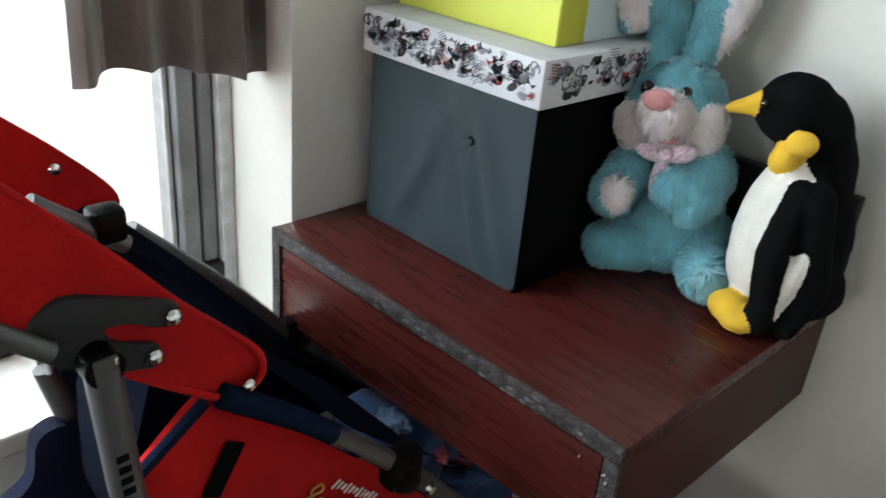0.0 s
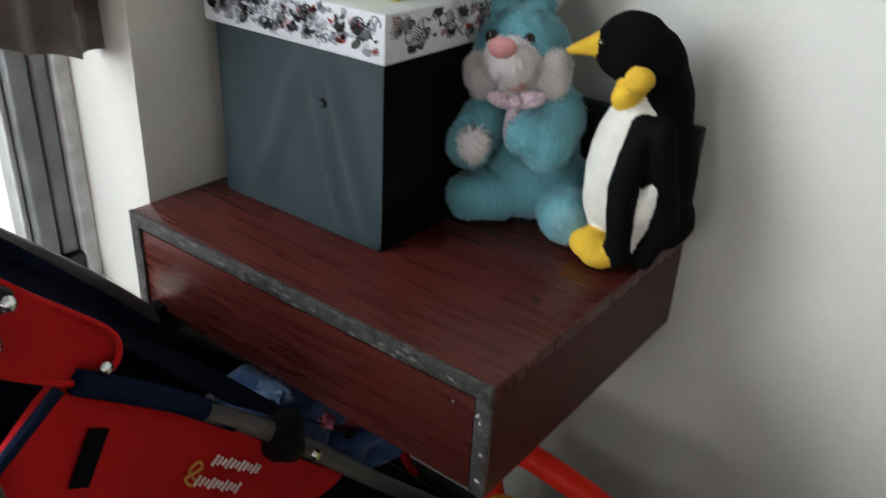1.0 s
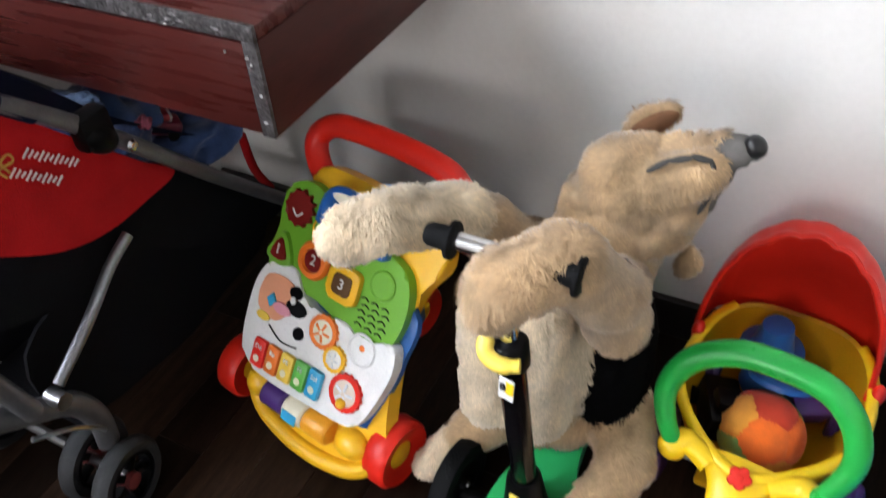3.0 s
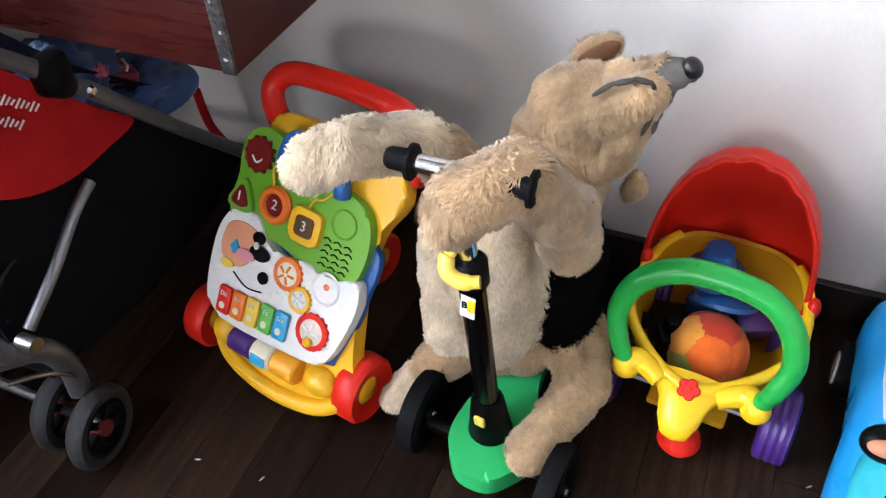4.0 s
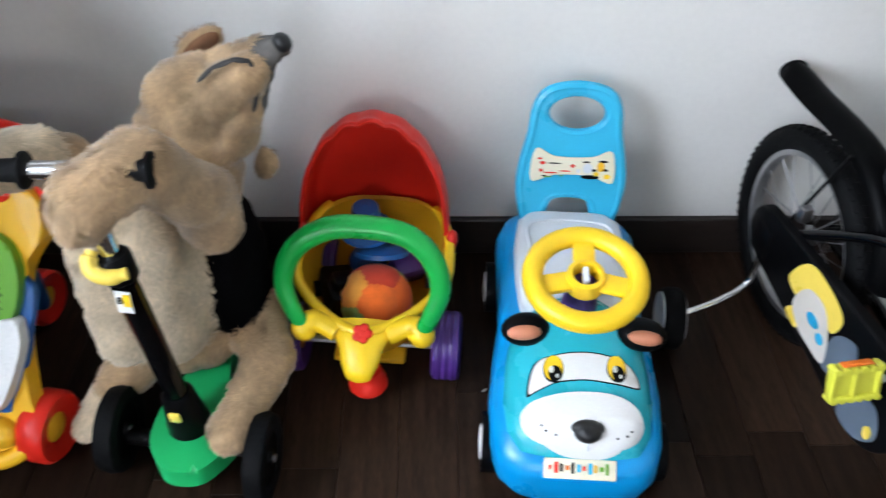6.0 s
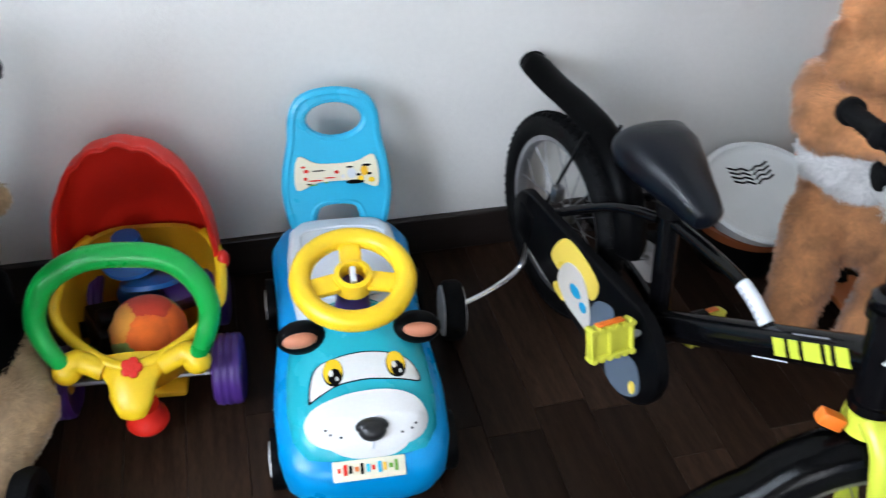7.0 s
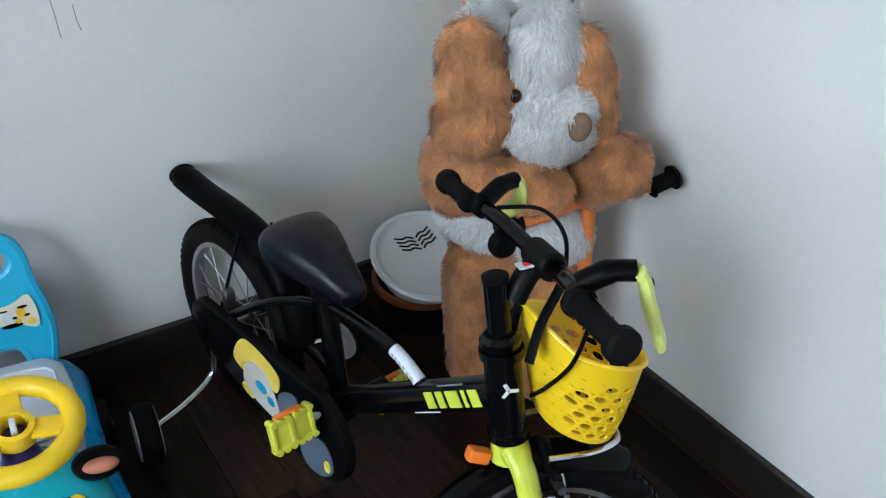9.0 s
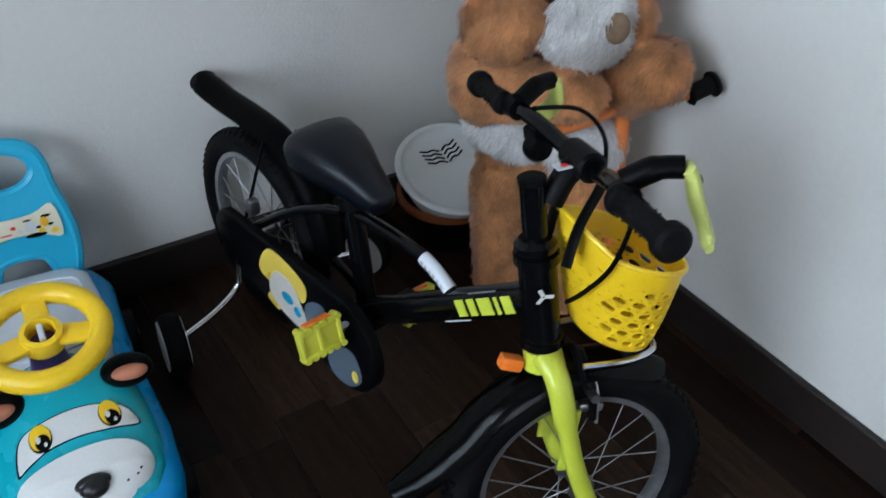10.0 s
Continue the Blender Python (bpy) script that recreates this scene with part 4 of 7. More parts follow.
LIP = ((0.002, 0.525, -0.052), (0.024, 0.540, -0.056), (0.048, 0.548, -0.054), (0.069, 0.546, -0.050), (0.078, 0.526, -0.050), (0.076, 0.498, -0.052), (0.066, 0.470, -0.050))
LIP_LINE = []
for a, b in zip(LIP, LIP[1:]):
    p, q = Vector(dog_sight(*a)), Vector(dog_sight(*b))
    LIP_LINE.append((tuple(DOG_HEAD @ ((p + q) / 2)), ((q - p).length * 0.62, 0.0050, 0.0030), (0, -math.degrees(math.atan2(q.z - p.z, q.x - p.x)), 12.8), 6))
plush("plush_dog", [
    ("e", (1.224, -0.334, 0.250), (0.100, 0.092, 0.195), (8, 0, 0), 1),
    ("e", (1.240, -0.296, 0.265), (0.112, 0.085, 0.185), (8, 0, 0), 0),
    ("c", (1.190, -0.395, 0.360), (1.196, -0.400, 0.200), 0.036, 0.044, 1),
    ("c", (1.262, -0.388, 0.370), (1.258, -0.395, 0.200), 0.038, 0.046, 1),
    ("e", (1.330, -0.285, 0.240), (0.048, 0.085, 0.145), (0, -4, 0), 2),
    ("c", dog_at(-0.040, 0.385, 0.0), dog_at(-0.034, 0.445, 0.0), 0.074, 0.068, 0),
    ("e", dog_at(-0.014, 0.492, 0.0), (0.066, 0.062, 0.068), (0, -20, 13), 0),
    ("e", dog_at(0.018, 0.445, -0.018), (0.050, 0.044, 0.046), (0, -30, 13), 0),
    ("c", dog_at(0.000, 0.532, 0.012), dog_at(0.078, 0.570, -0.004), 0.023, 0.012, 0),
    ("c", dog_at(0.040, 0.528, 0.000), dog_at(0.074, 0.547, -0.008), 0.031, 0.026, 0),
    ("c", dog_at(0.078, 0.548, -0.010), dog_at(0.100, 0.561, -0.016), 0.025, 0.020, 3),
    ("c", dog_at(0.086, 0.530, -0.016), dog_at(0.064, 0.466, -0.026), 0.016, 0.011, 3),
    ("c", dog_at(0.012, 0.496, -0.028), dog_at(0.060, 0.524, -0.040), 0.035, 0.027, 0),
    ("e", dog_at(0.034, 0.480, -0.024), (0.042, 0.036, 0.036), (0, -38, 0), 0),
    ("e", (1.311, -0.168, 0.533), (0.042, 0.011, 0.022), (12, -36, 12), 0),
    ("e", dog_at(0.066, 0.386, -0.005), (0.015, 0.013, 0.026), (0, 8, 0), 0),
    ("c", (1.202, -0.330, 0.412), (1.168, -0.405, 0.522), 0.040, 0.032, 0),
    ("c", (1.168, -0.405, 0.522), (1.115, -0.490, 0.556), 0.033, 0.033, 1),
    ("c", (1.115, -0.490, 0.556), (1.080, -0.512, 0.543), 0.033, 0.031, 1),
    ("c", (1.326, -0.330, 0.392), (1.344, -0.410, 0.460), 0.044, 0.037, 0),
    ("c", (1.344, -0.410, 0.460), (1.312, -0.470, 0.554), 0.037, 0.039, 0),
    ("c", (1.312, -0.470, 0.554), (1.262, -0.515, 0.545), 0.039, 0.036, 0),
    ("e", (1.256, -0.522, 0.528), (0.034, 0.034, 0.036), (0, 0, 0), 0),
    ("c", (1.340, -0.405, 0.462), (1.350, -0.385, 0.392), 0.038, 0.036, 0),
    ("c", (1.352, -0.310, 0.145), (1.384, -0.375, 0.118), 0.046, 0.038, 0),
    ("c", (1.384, -0.375, 0.118), (1.350, -0.485, 0.100), 0.035, 0.030, 0),
    ("e", (1.342, -0.496, 0.098), (0.033, 0.036, 0.029), (0, 0, 0), 0),
    ("c", (1.205, -0.340, 0.115), (1.155, -0.410, 0.095), 0.046, 0.031, 0),
    ("c", (1.155, -0.410, 0.095), (1.108, -0.440, 0.040), 0.029, 0.025, 1),
    ("e", (1.240, -0.300, 0.122), (0.105, 0.095, 0.064), (0, 0, 0), 0),
], [TAN_FUR, CREAM_FUR, BLACK_FUR, GREY_FUR, EAR_BROWN, NOSE_BLACK, LIP_GREY], "large tan plush dog propped upright over the scooter bars", "plush toy",
    voxel=0.0055, fur=130000, length=0.0120, lump=0.0065, seed=7, width=0.0010, fray=0.0012, lay=0.77, bald=(3,),
    hard=[((1.317, -0.181, 0.536), (0.034, 0.0060, 0.0155), (12, -36, 12), 4), (dog_at(0.113, 0.567, -0.022), (0.0125, 0.013, 0.0145), (0, -35, 13), 5)] + LIP_LINE)

kick = thing("kick_scooter", "green three-wheeled toddler scooter with black stem", "scooter")
deck_o = SPOON([(1.236, -0.528), (1.258, -0.548), (1.296, -0.550), (1.322, -0.530), (1.345, -0.49), (1.335, -0.43), (1.315, -0.36), (1.310, -0.20), (1.295, -0.12), (1.275, -0.12),
                (1.255, -0.20), (1.250, -0.36), (1.226, -0.43), (1.220, -0.49)], 5)
part("deck", plate(deck_o, 0.036, 0.014, Matrix.Translation((0, 0, 0.040)), 3), DECK_GREEN, kick, "mint green deck with a rounded nose")
part("stem_socket", sweep([(1.274, -0.466, 0.064), (1.2735, -0.469, 0.10), (1.2730, -0.4740, 0.155), (1.2728, -0.4745, 0.162)], [0.034, 0.029, 0.023, 0.019], 20), BLACK_PL, kick)
part("stem", sweep([(1.2730, -0.4740, 0.155), (1.266, -0.5005, 0.405)], 0.0165, 18), BLACK_GLOSS, kick, "black stem")
part("chrome_post", sweep([(1.266, -0.5005, 0.405), (1.2545, -0.498, 0.565)], 0.011, 16), CHROME, kick, "chrome height post")
part("clamp", sweep([(1.267, -0.5005, 0.408), (1.2665, -0.500, 0.412), (1.264, -0.500, 0.444), (1.2635, -0.500, 0.448)], [0.018, 0.0205, 0.0205, 0.017], 18), BLACK_PL, kick)
part("clamp_lever", sweep(curve([(1.244, -0.503, 0.456), (1.241, -0.512, 0.448), (1.246, -0.521, 0.439), (1.263, -0.525, 0.434), (1.284, -0.520, 0.436)], 6), [0.007] * 4 + [0.0100] * 17 + [0.0080] * 4, 10), LEMON, kick, "lemon yellow clamp lever")
part("button", moved(slab((-0.008, -0.003, -0.010), (0.008, 0.003, 0.010), 0.002), pose(1.270, -0.4985, 0.132, 8, 0, -8)), LEMON, kick)
st = part("sticker", moved(slab((-0.0095, -0.0008, -0.018), (0.0095, 0.0008, 0.018), 0.0005), pose(1.267, -0.5178, 0.386, 0, 4, -6)), WHITE_PL, kick, "white model sticker", smooth=False)
part("sticker_band", moved(slab((0.000, -0.0016, -0.006), (0.0092, -0.0009, 0.014), 0), pose(1.267, -0.5178, 0.386, 0, 4, -6)), BRIGHT_YEL, st, smooth=False)
part("letters", moved(text_mesh("B1", 0.015), pose(1.267, -0.5192, 0.389, 90, 0, 0) @ pose(0, 0, 0, 0, 0, -4)), BLACK_PL, st, smooth=False)
part("handlebar", sweep([(1.195, -0.497, 0.566), (1.312, -0.499, 0.567)], 0.0105, 16), CHROME, kick, "chrome handlebar")
for a, b in ((1.172, 1.205), (1.302, 1.338)):
    part("grip", sweep([(a, -0.498, 0.5665), (a + 0.004, -0.498, 0.5665), (b - 0.007, -0.498, 0.5665), (b - 0.006, -0.498, 0.5665), (b - 0.002, -0.498, 0.5665), (b, -0.498, 0.5665)],
                       [0.010, 0.0125, 0.0135, 0.0205, 0.0205, 0.018], 20), RUBBER, kick, "black rubber grip")
part("axle_beam", sweep(curve([(1.18, -0.475, 0.058), (1.28, -0.485, 0.052), (1.385, -0.500, 0.056)], 5), 0.013, 10), BLACK_PL, kick)


def scooter_wheel(parent, c, yaw, r, wd):
    m = pose(*c, 0, 90, yaw)
    ob = part("wheel", lathe([(r * 0.6, wd * 0.42), (r * 0.8, wd * 0.5), (r * 0.95, wd * 0.4), (r, 0), (r * 0.95, -wd * 0.4), (r * 0.8, -wd * 0.5), (r * 0.6, -wd * 0.42)], 36, m, True), RUBBER, parent, "black scooter wheel")
    part("rim", lathe([(0, wd * 0.5), (r * 0.16, wd * 0.5), (r * 0.2, wd * 0.3), (r * 0.6, wd * 0.36), (r * 0.6, -wd * 0.36), (r * 0.2, -wd * 0.3), (0, -wd * 0.5)], 24, m), BLACK_PL, ob)
    part("axle_bolt", lathe([(0, wd * 0.62), (r * 0.09, wd * 0.6), (r * 0.1, wd * 0.45)], 6, m), STEEL, ob)


scooter_wheel(kick, (1.168, -0.468, 0.066), -5, 0.066, 0.032)
scooter_wheel(kick, (1.388, -0.520, 0.066), -5, 0.066, 0.032)
scooter_wheel(kick, (1.285, -0.135, 0.040), 0, 0.040, 0.026)
# ---- doll pram with ball ----
CART = pose(1.535, -0.235, 0, 0, 0, -5)
cart = thing("toy_pram", "yellow toy pram with red hood and green handle", "toy pram", CART)
# tub: slanted rim, rounded bottom
rings = []
for lev, (k, dz) in enumerate(((1.0, 0.0), (1.035, 0.004), (1.03, -0.012), (0.96, -0.045), (0.82, -0.085), (0.6, -0.105), (0.25, -0.110))):
    ring = []
    for j in range(40):
        w = 2 * math.pi * j / 40
        px, py = 0.121 * math.cos(w), 0.125 * math.sin(w)
        if py < 0:
            px *= 1 - 0.36 * (-py / 0.125) ** 1.8
        else:
            px = 0.121 * math.copysign(abs(math.cos(w)) ** 0.6, math.cos(w))
            py = 0.158 * math.sin(w) ** 0.8
        rim = 0.142 + 0.12 * (py + 0.125)
        z = max(0.030, rim + dz)
        ring.append((px * k, py * k + 0.015, z if lev < 3 else max(0.030, (0.142 + 0.05 * (py + 0.125)) + dz)))
    rings.append(ring)
tub = loft(rings)
for fc in [f for f in tub.faces if len(f.verts) > 30 and f.calc_center_median().z > 0.12]:
    tub.faces.remove(fc)
bmesh.ops.solidify(tub, geom=tub.faces[:], thickness=0.005)
part("tub", tub, YEL_PL, cart, "yellow plastic tub")
part("tub_rim", sweep(rings[1][14:] + rings[1][:7], 0.0085, 10, flat=0.7), BRIGHT_YEL, cart, "rolled yellow rim")
# front fork: nose and two arms
part("nose", moved(loft([[(rx * math.cos(a), y + 0.0, z + rz * math.sin(a)) for a in [k * math.pi / 10 for k in range(20)]]
      for y, rx, rz, z in ((-0.090, 0.058, 0.012, 0.138), (-0.112, 0.046, 0.016, 0.134), (-0.130, 0.034, 0.019, 0.124), (-0.150, 0.029, 0.020, 0.110), (-0.166, 0.020, 0.015, 0.100), (-0.171, 0.008, 0.006, 0.097))]), Matrix()), BRIGHT_YEL, cart, "yellow snout of the pram")
for sx in (-1, 1):
    arm = curve([(sx * 0.040, -0.108, 0.134), (sx * 0.062, -0.100, 0.142), (sx * 0.080, -0.098, 0.146), (sx * 0.092, -0.106, 0.140)], 6)
    part("arm", sweep(arm, [0.0165] * 10 + [0.018] * (len(arm) - 10), 14), BRIGHT_YEL, cart, "yellow handle socket")
    part("cheek", ball((sx * 0.092, -0.106, 0.136), (0.021, 0.020, 0.021)), BRIGHT_YEL, cart)
    part("hinge", ball((sx * 0.126, 0.085, 0.168), (0.010, 0.014, 0.018)), RED_PL, cart, "red hood hinge")
flower = lathe([(0, 0.004), (0.005, 0.003), (0.006, 0)], 10, pose(0.002, -0.122, 0.150, 35, 0, 0))
for k in range(5):
    a = k * 2 * math.pi / 5
    merge(flower, lathe([(0, 0.003), (0.006, 0.002), (0.0075, 0)], 10, pose(0.002, -0.122, 0.150, 35, 0, 0) @ Matrix.Translation((0.009 * math.cos(a), 0.009 * math.sin(a), 0))))
part("flower", flower, RED_PL, cart, "small red flower")
part("bell", lathe([(0, 0.06), (0.022, 0.058), (0.024, 0.040), (0.030, 0.034), (0.032, 0.022), (0.026, 0.012), (0, 0.010)], 28, Matrix.Translation((0.006, -0.124, 0.012))), RED_PL, cart, "red knob under the snout")
hd = curve([(-0.089, -0.107, 0.140), (-0.108, -0.100, 0.175), (-0.120, -0.082, 0.220), (-0.099, -0.066, 0.270), (-0.052, -0.056, 0.300), (0.003, -0.054, 0.306), (0.065, -0.056, 0.296), (0.104, -0.066, 0.262),
            (0.119, -0.082, 0.216), (0.107, -0.100, 0.175), (0.089, -0.107, 0.140)], 6)
part("handle", sweep(hd, [0.0112 + 0.0040 * math.sin(math.pi * i / (len(hd) - 1)) for i in range(len(hd))], 16, flat=1.2), HANDLE_GREEN, cart, "bright green arched handle")
# hood: a ribbed shell with a scalloped rim
hrings = []
for i in range(91):
    ang = math.pi * i / 90
    ring = []
    for j in range(9):
        q = 1 - j / 8
        k = max(0.0, 1 - q ** 4) ** 0.25
        scal = 0.0075 * abs(math.sin(9 * ang)) if j == 8 else 0.003 * abs(math.sin(9 * ang))
        ring.append((-0.008 + 0.123 * math.cos(ang) * k, 0.088 + 0.105 * q + 0.034 * math.sin(ang) * (1 - q), 0.148 + (0.218 + scal) * math.sin(ang) ** 0.85 * k))
    hrings.append(ring)
hb = bmesh.new()
hv = [[hb.verts.new(p) for p in ring] for ring in hrings]
for a, b in zip(hv, hv[1:]):
    for j in range(8):
        hb.faces.new((a[j], a[j + 1], b[j + 1], b[j]))
bmesh.ops.remove_doubles(hb, verts=hb.verts[:], dist=0.0004)
bmesh.ops.solidify(hb, geom=hb.faces[:], thickness=0.005)
part("hood", hb, RED_PL, cart, "red folding hood with scalloped rim")
rim = [Vector(ring[-1]) for ring in hrings]
part("hood_rim", sweep(rim, 0.0040, 10), RED_PL, cart)


def pram_wheel(c, r, wd):
    m = Matrix.Translation(c) @ pose(0, 0, 0, 0, 90, 0)
    prof = [(r * 0.35, wd * 0.36), (r * 0.85, wd * 0.5), (r * 0.97, wd * 0.42)]
    for k in range(7):
        prof.append((r * (1.0 if k % 2 else 0.96), wd * (0.36 - 0.12 * k)))
    prof += [(r * 0.97, -wd * 0.42), (r * 0.85, -wd * 0.5), (r * 0.35, -wd * 0.36)]
    ob = part("wheel", lathe(prof, 32, m, True), PURPLE_PL, cart, "purple ribbed wheel")
    part("hub", lathe([(0, wd * 0.4), (r * 0.3, wd * 0.38), (r * 0.36, wd * 0.3), (r * 0.36, -wd * 0.3), (0, -wd * 0.38)], 18, m), YEL_PL, ob)


for sx in (-1, 1):
    pram_wheel((sx * 0.128, -0.055, 0.058), 0.058, 0.046)
    pram_wheel((sx * 0.100, 0.125, 0.055), 0.055, 0.040)
part("axle", sweep([(-0.12, -0.055, 0.055), (0.12, -0.055, 0.055)], 0.006, 8), STEEL, cart)
part("axle", sweep([(-0.09, 0.125, 0.055), (0.09, 0.125, 0.055)], 0.006, 8), STEEL, cart)
part("chassis", slab((-0.06, -0.075, 0.022), (0.06, 0.145, 0.036), 0.006), YEL_PL, cart)

# soft ball in the tub, of coloured felt patches
FELT = [mat("felt_" + n, c, 0.95, vary=0.15, scale=40, grain=0.06, grain_scale=500, bump=0.15, bump_scale=500, sheen=0.2)
        for n, c in (("red", (0.62, 0.045, 0.015)), ("orange", (0.84, 0.15, 0.012)), ("amber", (0.84, 0.34, 0.04)), ("green", (0.22, 0.36, 0.09)), ("blue", (0.05, 0.2, 0.5)))]
phi = (1 + 5 ** 0.5) / 2
ico = [Vector(v).normalized() for v in ((0, 1, phi), (0, -1, phi), (0, 1, -phi), (0, -1, -phi), (1, phi, 0), (-1, phi, 0), (1, -phi, 0), (-1, -phi, 0), (phi, 0, 1), (-phi, 0, 1), (phi, 0, -1), (-phi, 0, -1))]
turn = pose(0, 0, 0, 20, 12, 0).to_3x3()
ico = [turn @ v for v in ico]
bb = bmesh.new()
bmesh.ops.create_icosphere(bb, subdivisions=5, radius=1)
order = sorted(range(12), key=lambda i: math.atan2(ico[i].x, ico[i].z - ico[i].y))
for v in bb.verts:
    best = sorted((v.co.normalized().dot(q) for q in ico), reverse=True)
    seam = max(0, 1 - (best[0] - best[1]) / 0.05)
    v.co = v.co.normalized() * (0.0615 - 0.0028 * seam)
for fc in bb.faces:
    c = fc.calc_center_median().normalized()
    k = max(range(12), key=lambda i: c.dot(ico[i]))
    fc.material_index = (1, 2, 0, 1, 3, 2, 1, 0, 2, 1, 3, 2)[order.index(k)]
solid("soft_ball", bb, FELT, "soft patchwork ball in red, orange and green", "ball", m=Matrix.Translation((1.539, -0.228, 0.092)))
# toys behind the ball
fig = thing("toy_figure", "blue-hatted toy lying at the back of the pram", "toy", pose(1.522, -0.128, 0.13))
part("hat", lathe([(0, 0.085), (0.022, 0.082), (0.027, 0.055), (0.030, 0.042), (0.046, 0.036), (0.047, 0.030), (0.0, 0.028)], 24), BLUE_PL, fig, "blue hat")
part("face", ball((0, -0.004, 0.010), (0.026, 0.024, 0.026)), SKIN_PINK, fig)
part("coat", ball((0, -0.012, -0.030), (0.034, 0.028, 0.030)), BLUE_PL, fig)
truck = thing("toy_truck", "black plastic toy lying inside the pram", "toy", pose(1.478, -0.205, 0.082, 0, 12, 20))
part("body", slab((-0.03, -0.045, -0.02), (0.025, 0.045, 0.03), 0.006), BLACK_PL, truck)
part("cab", slab((-0.024, -0.03, 0.03), (0.02, 0.005, 0.052), 0.006), BLACK_PL, truck)
for yy in (-0.028, 0.028):
    part("wheel", lathe([(0, 0.006), (0.013, 0.005), (0.014, -0.005), (0, -0.006)], 18, pose(-0.034, yy, -0.008, 0, 90, 0)), RUBBER, truck)
disc = solid("toy_disc", lathe([(0, 0.012), (0.035, 0.011), (0.048, 0.004), (0.048, -0.004), (0, -0.006)], 28), BLUE_PL, "blue toy dish at the back of the pram", "toy", m=pose(1.548, -0.155, 0.135, -28, 0, 0))
solid("toy_block", slab((-0.03, -0.02, -0.02), (0.03, 0.02, 0.02), 0.006), PURPLE_PL, "dark purple toy block in the pram", "toy", m=pose(1.590, -0.165, 0.105, 20, 10, 30))
# ---- ride-on car with a dog face ----
RIDE = pose(1.852, -0.33, 0, 0, 0, -4)
ride = thing("ride_on_car", "blue plastic ride-on car with a painted dog face", "ride-on toy", RIDE)


def tube_section(y, hw, z0, z1, power=3.2, n=36, narrow=0.0):
    zc, hh = (z0 + z1) / 2, (z1 - z0) / 2
    out = []
    for j in range(n):
        w = 2 * math.pi * j / n
        c, s = math.cos(w), math.sin(w)
        px = hw * math.copysign(abs(c) ** (2 / power), c)
        pz = hh * math.copysign(abs(s) ** (2 / power), s)
        out.append((px * (1 - narrow * max(0, s)), y, zc + pz))
    return out


hull = [tube_section(y, hw * 0.965, z0, z1, pw) for y, hw, z0, z1, pw in (
    (-0.252, 0.060, 0.045, 0.095, 2.6), (-0.246, 0.094, 0.032, 0.112, 3), (-0.225, 0.116, 0.026, 0.125, 3.4), (-0.19, 0.127, 0.024, 0.135, 3.6), (-0.12, 0.131, 0.024, 0.150, 3.6),
    (-0.05, 0.126, 0.026, 0.160, 3.6), (0.02, 0.118, 0.03, 0.172, 3.6), (0.12, 0.120, 0.03, 0.180, 3.6), (0.20, 0.124, 0.03, 0.180, 3.4), (0.245, 0.112, 0.035, 0.165, 3), (0.262, 0.07, 0.05, 0.14, 2.6))]
part("body", loft(hull), CAR_BLUE, ride, "blue lower shell")
hood = [tube_section(y, hw, z0, z1, pw, narrow=nw) for y, hw, z0, z1, pw, nw in (
    (-0.238, 0.050, 0.080, 0.112, 2.4, 0), (-0.225, 0.085, 0.075, 0.140, 2.6, 0.05), (-0.195, 0.102, 0.075, 0.160, 2.8, 0.08), (-0.15, 0.108, 0.08, 0.172, 2.8, 0.1), (-0.10, 0.106, 0.08, 0.190, 2.8, 0.12),
    (-0.065, 0.100, 0.09, 0.212, 2.8, 0.15), (-0.035, 0.085, 0.10, 0.222, 2.6, 0.15), (-0.01, 0.055, 0.12, 0.212, 2.4, 0.1), (0.005, 0.03, 0.14, 0.19, 2.2, 0))]
part("bonnet", loft(hood), CAR_TEAL, ride, "teal bonnet")


def bonnet_z(x, y):
    rows = ((-0.238, 0.050, 0.080, 0.112, 2.4), (-0.225, 0.085, 0.075, 0.140, 2.6), (-0.195, 0.102, 0.075, 0.160, 2.8), (-0.15, 0.108, 0.08, 0.172, 2.8), (-0.10, 0.106, 0.08, 0.190, 2.8), (-0.065, 0.100, 0.09, 0.212, 2.8), (-0.035, 0.085, 0.10, 0.222, 2.6))
    for a, b in zip(rows, rows[1:]):
        if a[0] <= y <= b[0]:
            t = (y - a[0]) / (b[0] - a[0])
            hw, z0, z1, pw = (a[k] + (b[k] - a[k]) * t for k in (1, 2, 3, 4))
            hw *= 0.93
            return (z0 + z1) / 2 + (z1 - z0) / 2 * max(0.0, 1 - min(1, abs(x) / hw) ** pw) ** (1 / pw)
    return 0.11


def decal(outline, lift, name, material, label="", parent=None):
    """A thin moulded patch that follows the bonnet."""
    bm = bmesh.new()
    cx = sum(p[0] for p in outline) / len(outline)
    cy = sum(p[1] for p in outline) / len(outline)
    rings = []
    for k in (0.0, 0.25, 0.5, 0.75, 0.94, 1.0):
        if k == 0:
            rings.append([bm.verts.new((cx, cy, bonnet_z(cx, cy) + lift))])
        else:
            rings.append([bm.verts.new((cx + (x - cx) * k, cy + (y - cy) * k, bonnet_z(cx + (x - cx) * k, cy + (y - cy) * k) + (lift if k < 1 else -0.003))) for x, y in outline])
    m = len(outline)
    for j in range(m):
        bm.faces.new((rings[0][0], rings[1][j], rings[1][(j + 1) % m]))
    for a, b in zip(rings[1:], rings[2:]):
        for j in range(m):
            bm.faces.new((a[j], b[j], b[(j + 1) % m], a[(j + 1) % m]))
    return part(name, bm, material, parent or ride, label)


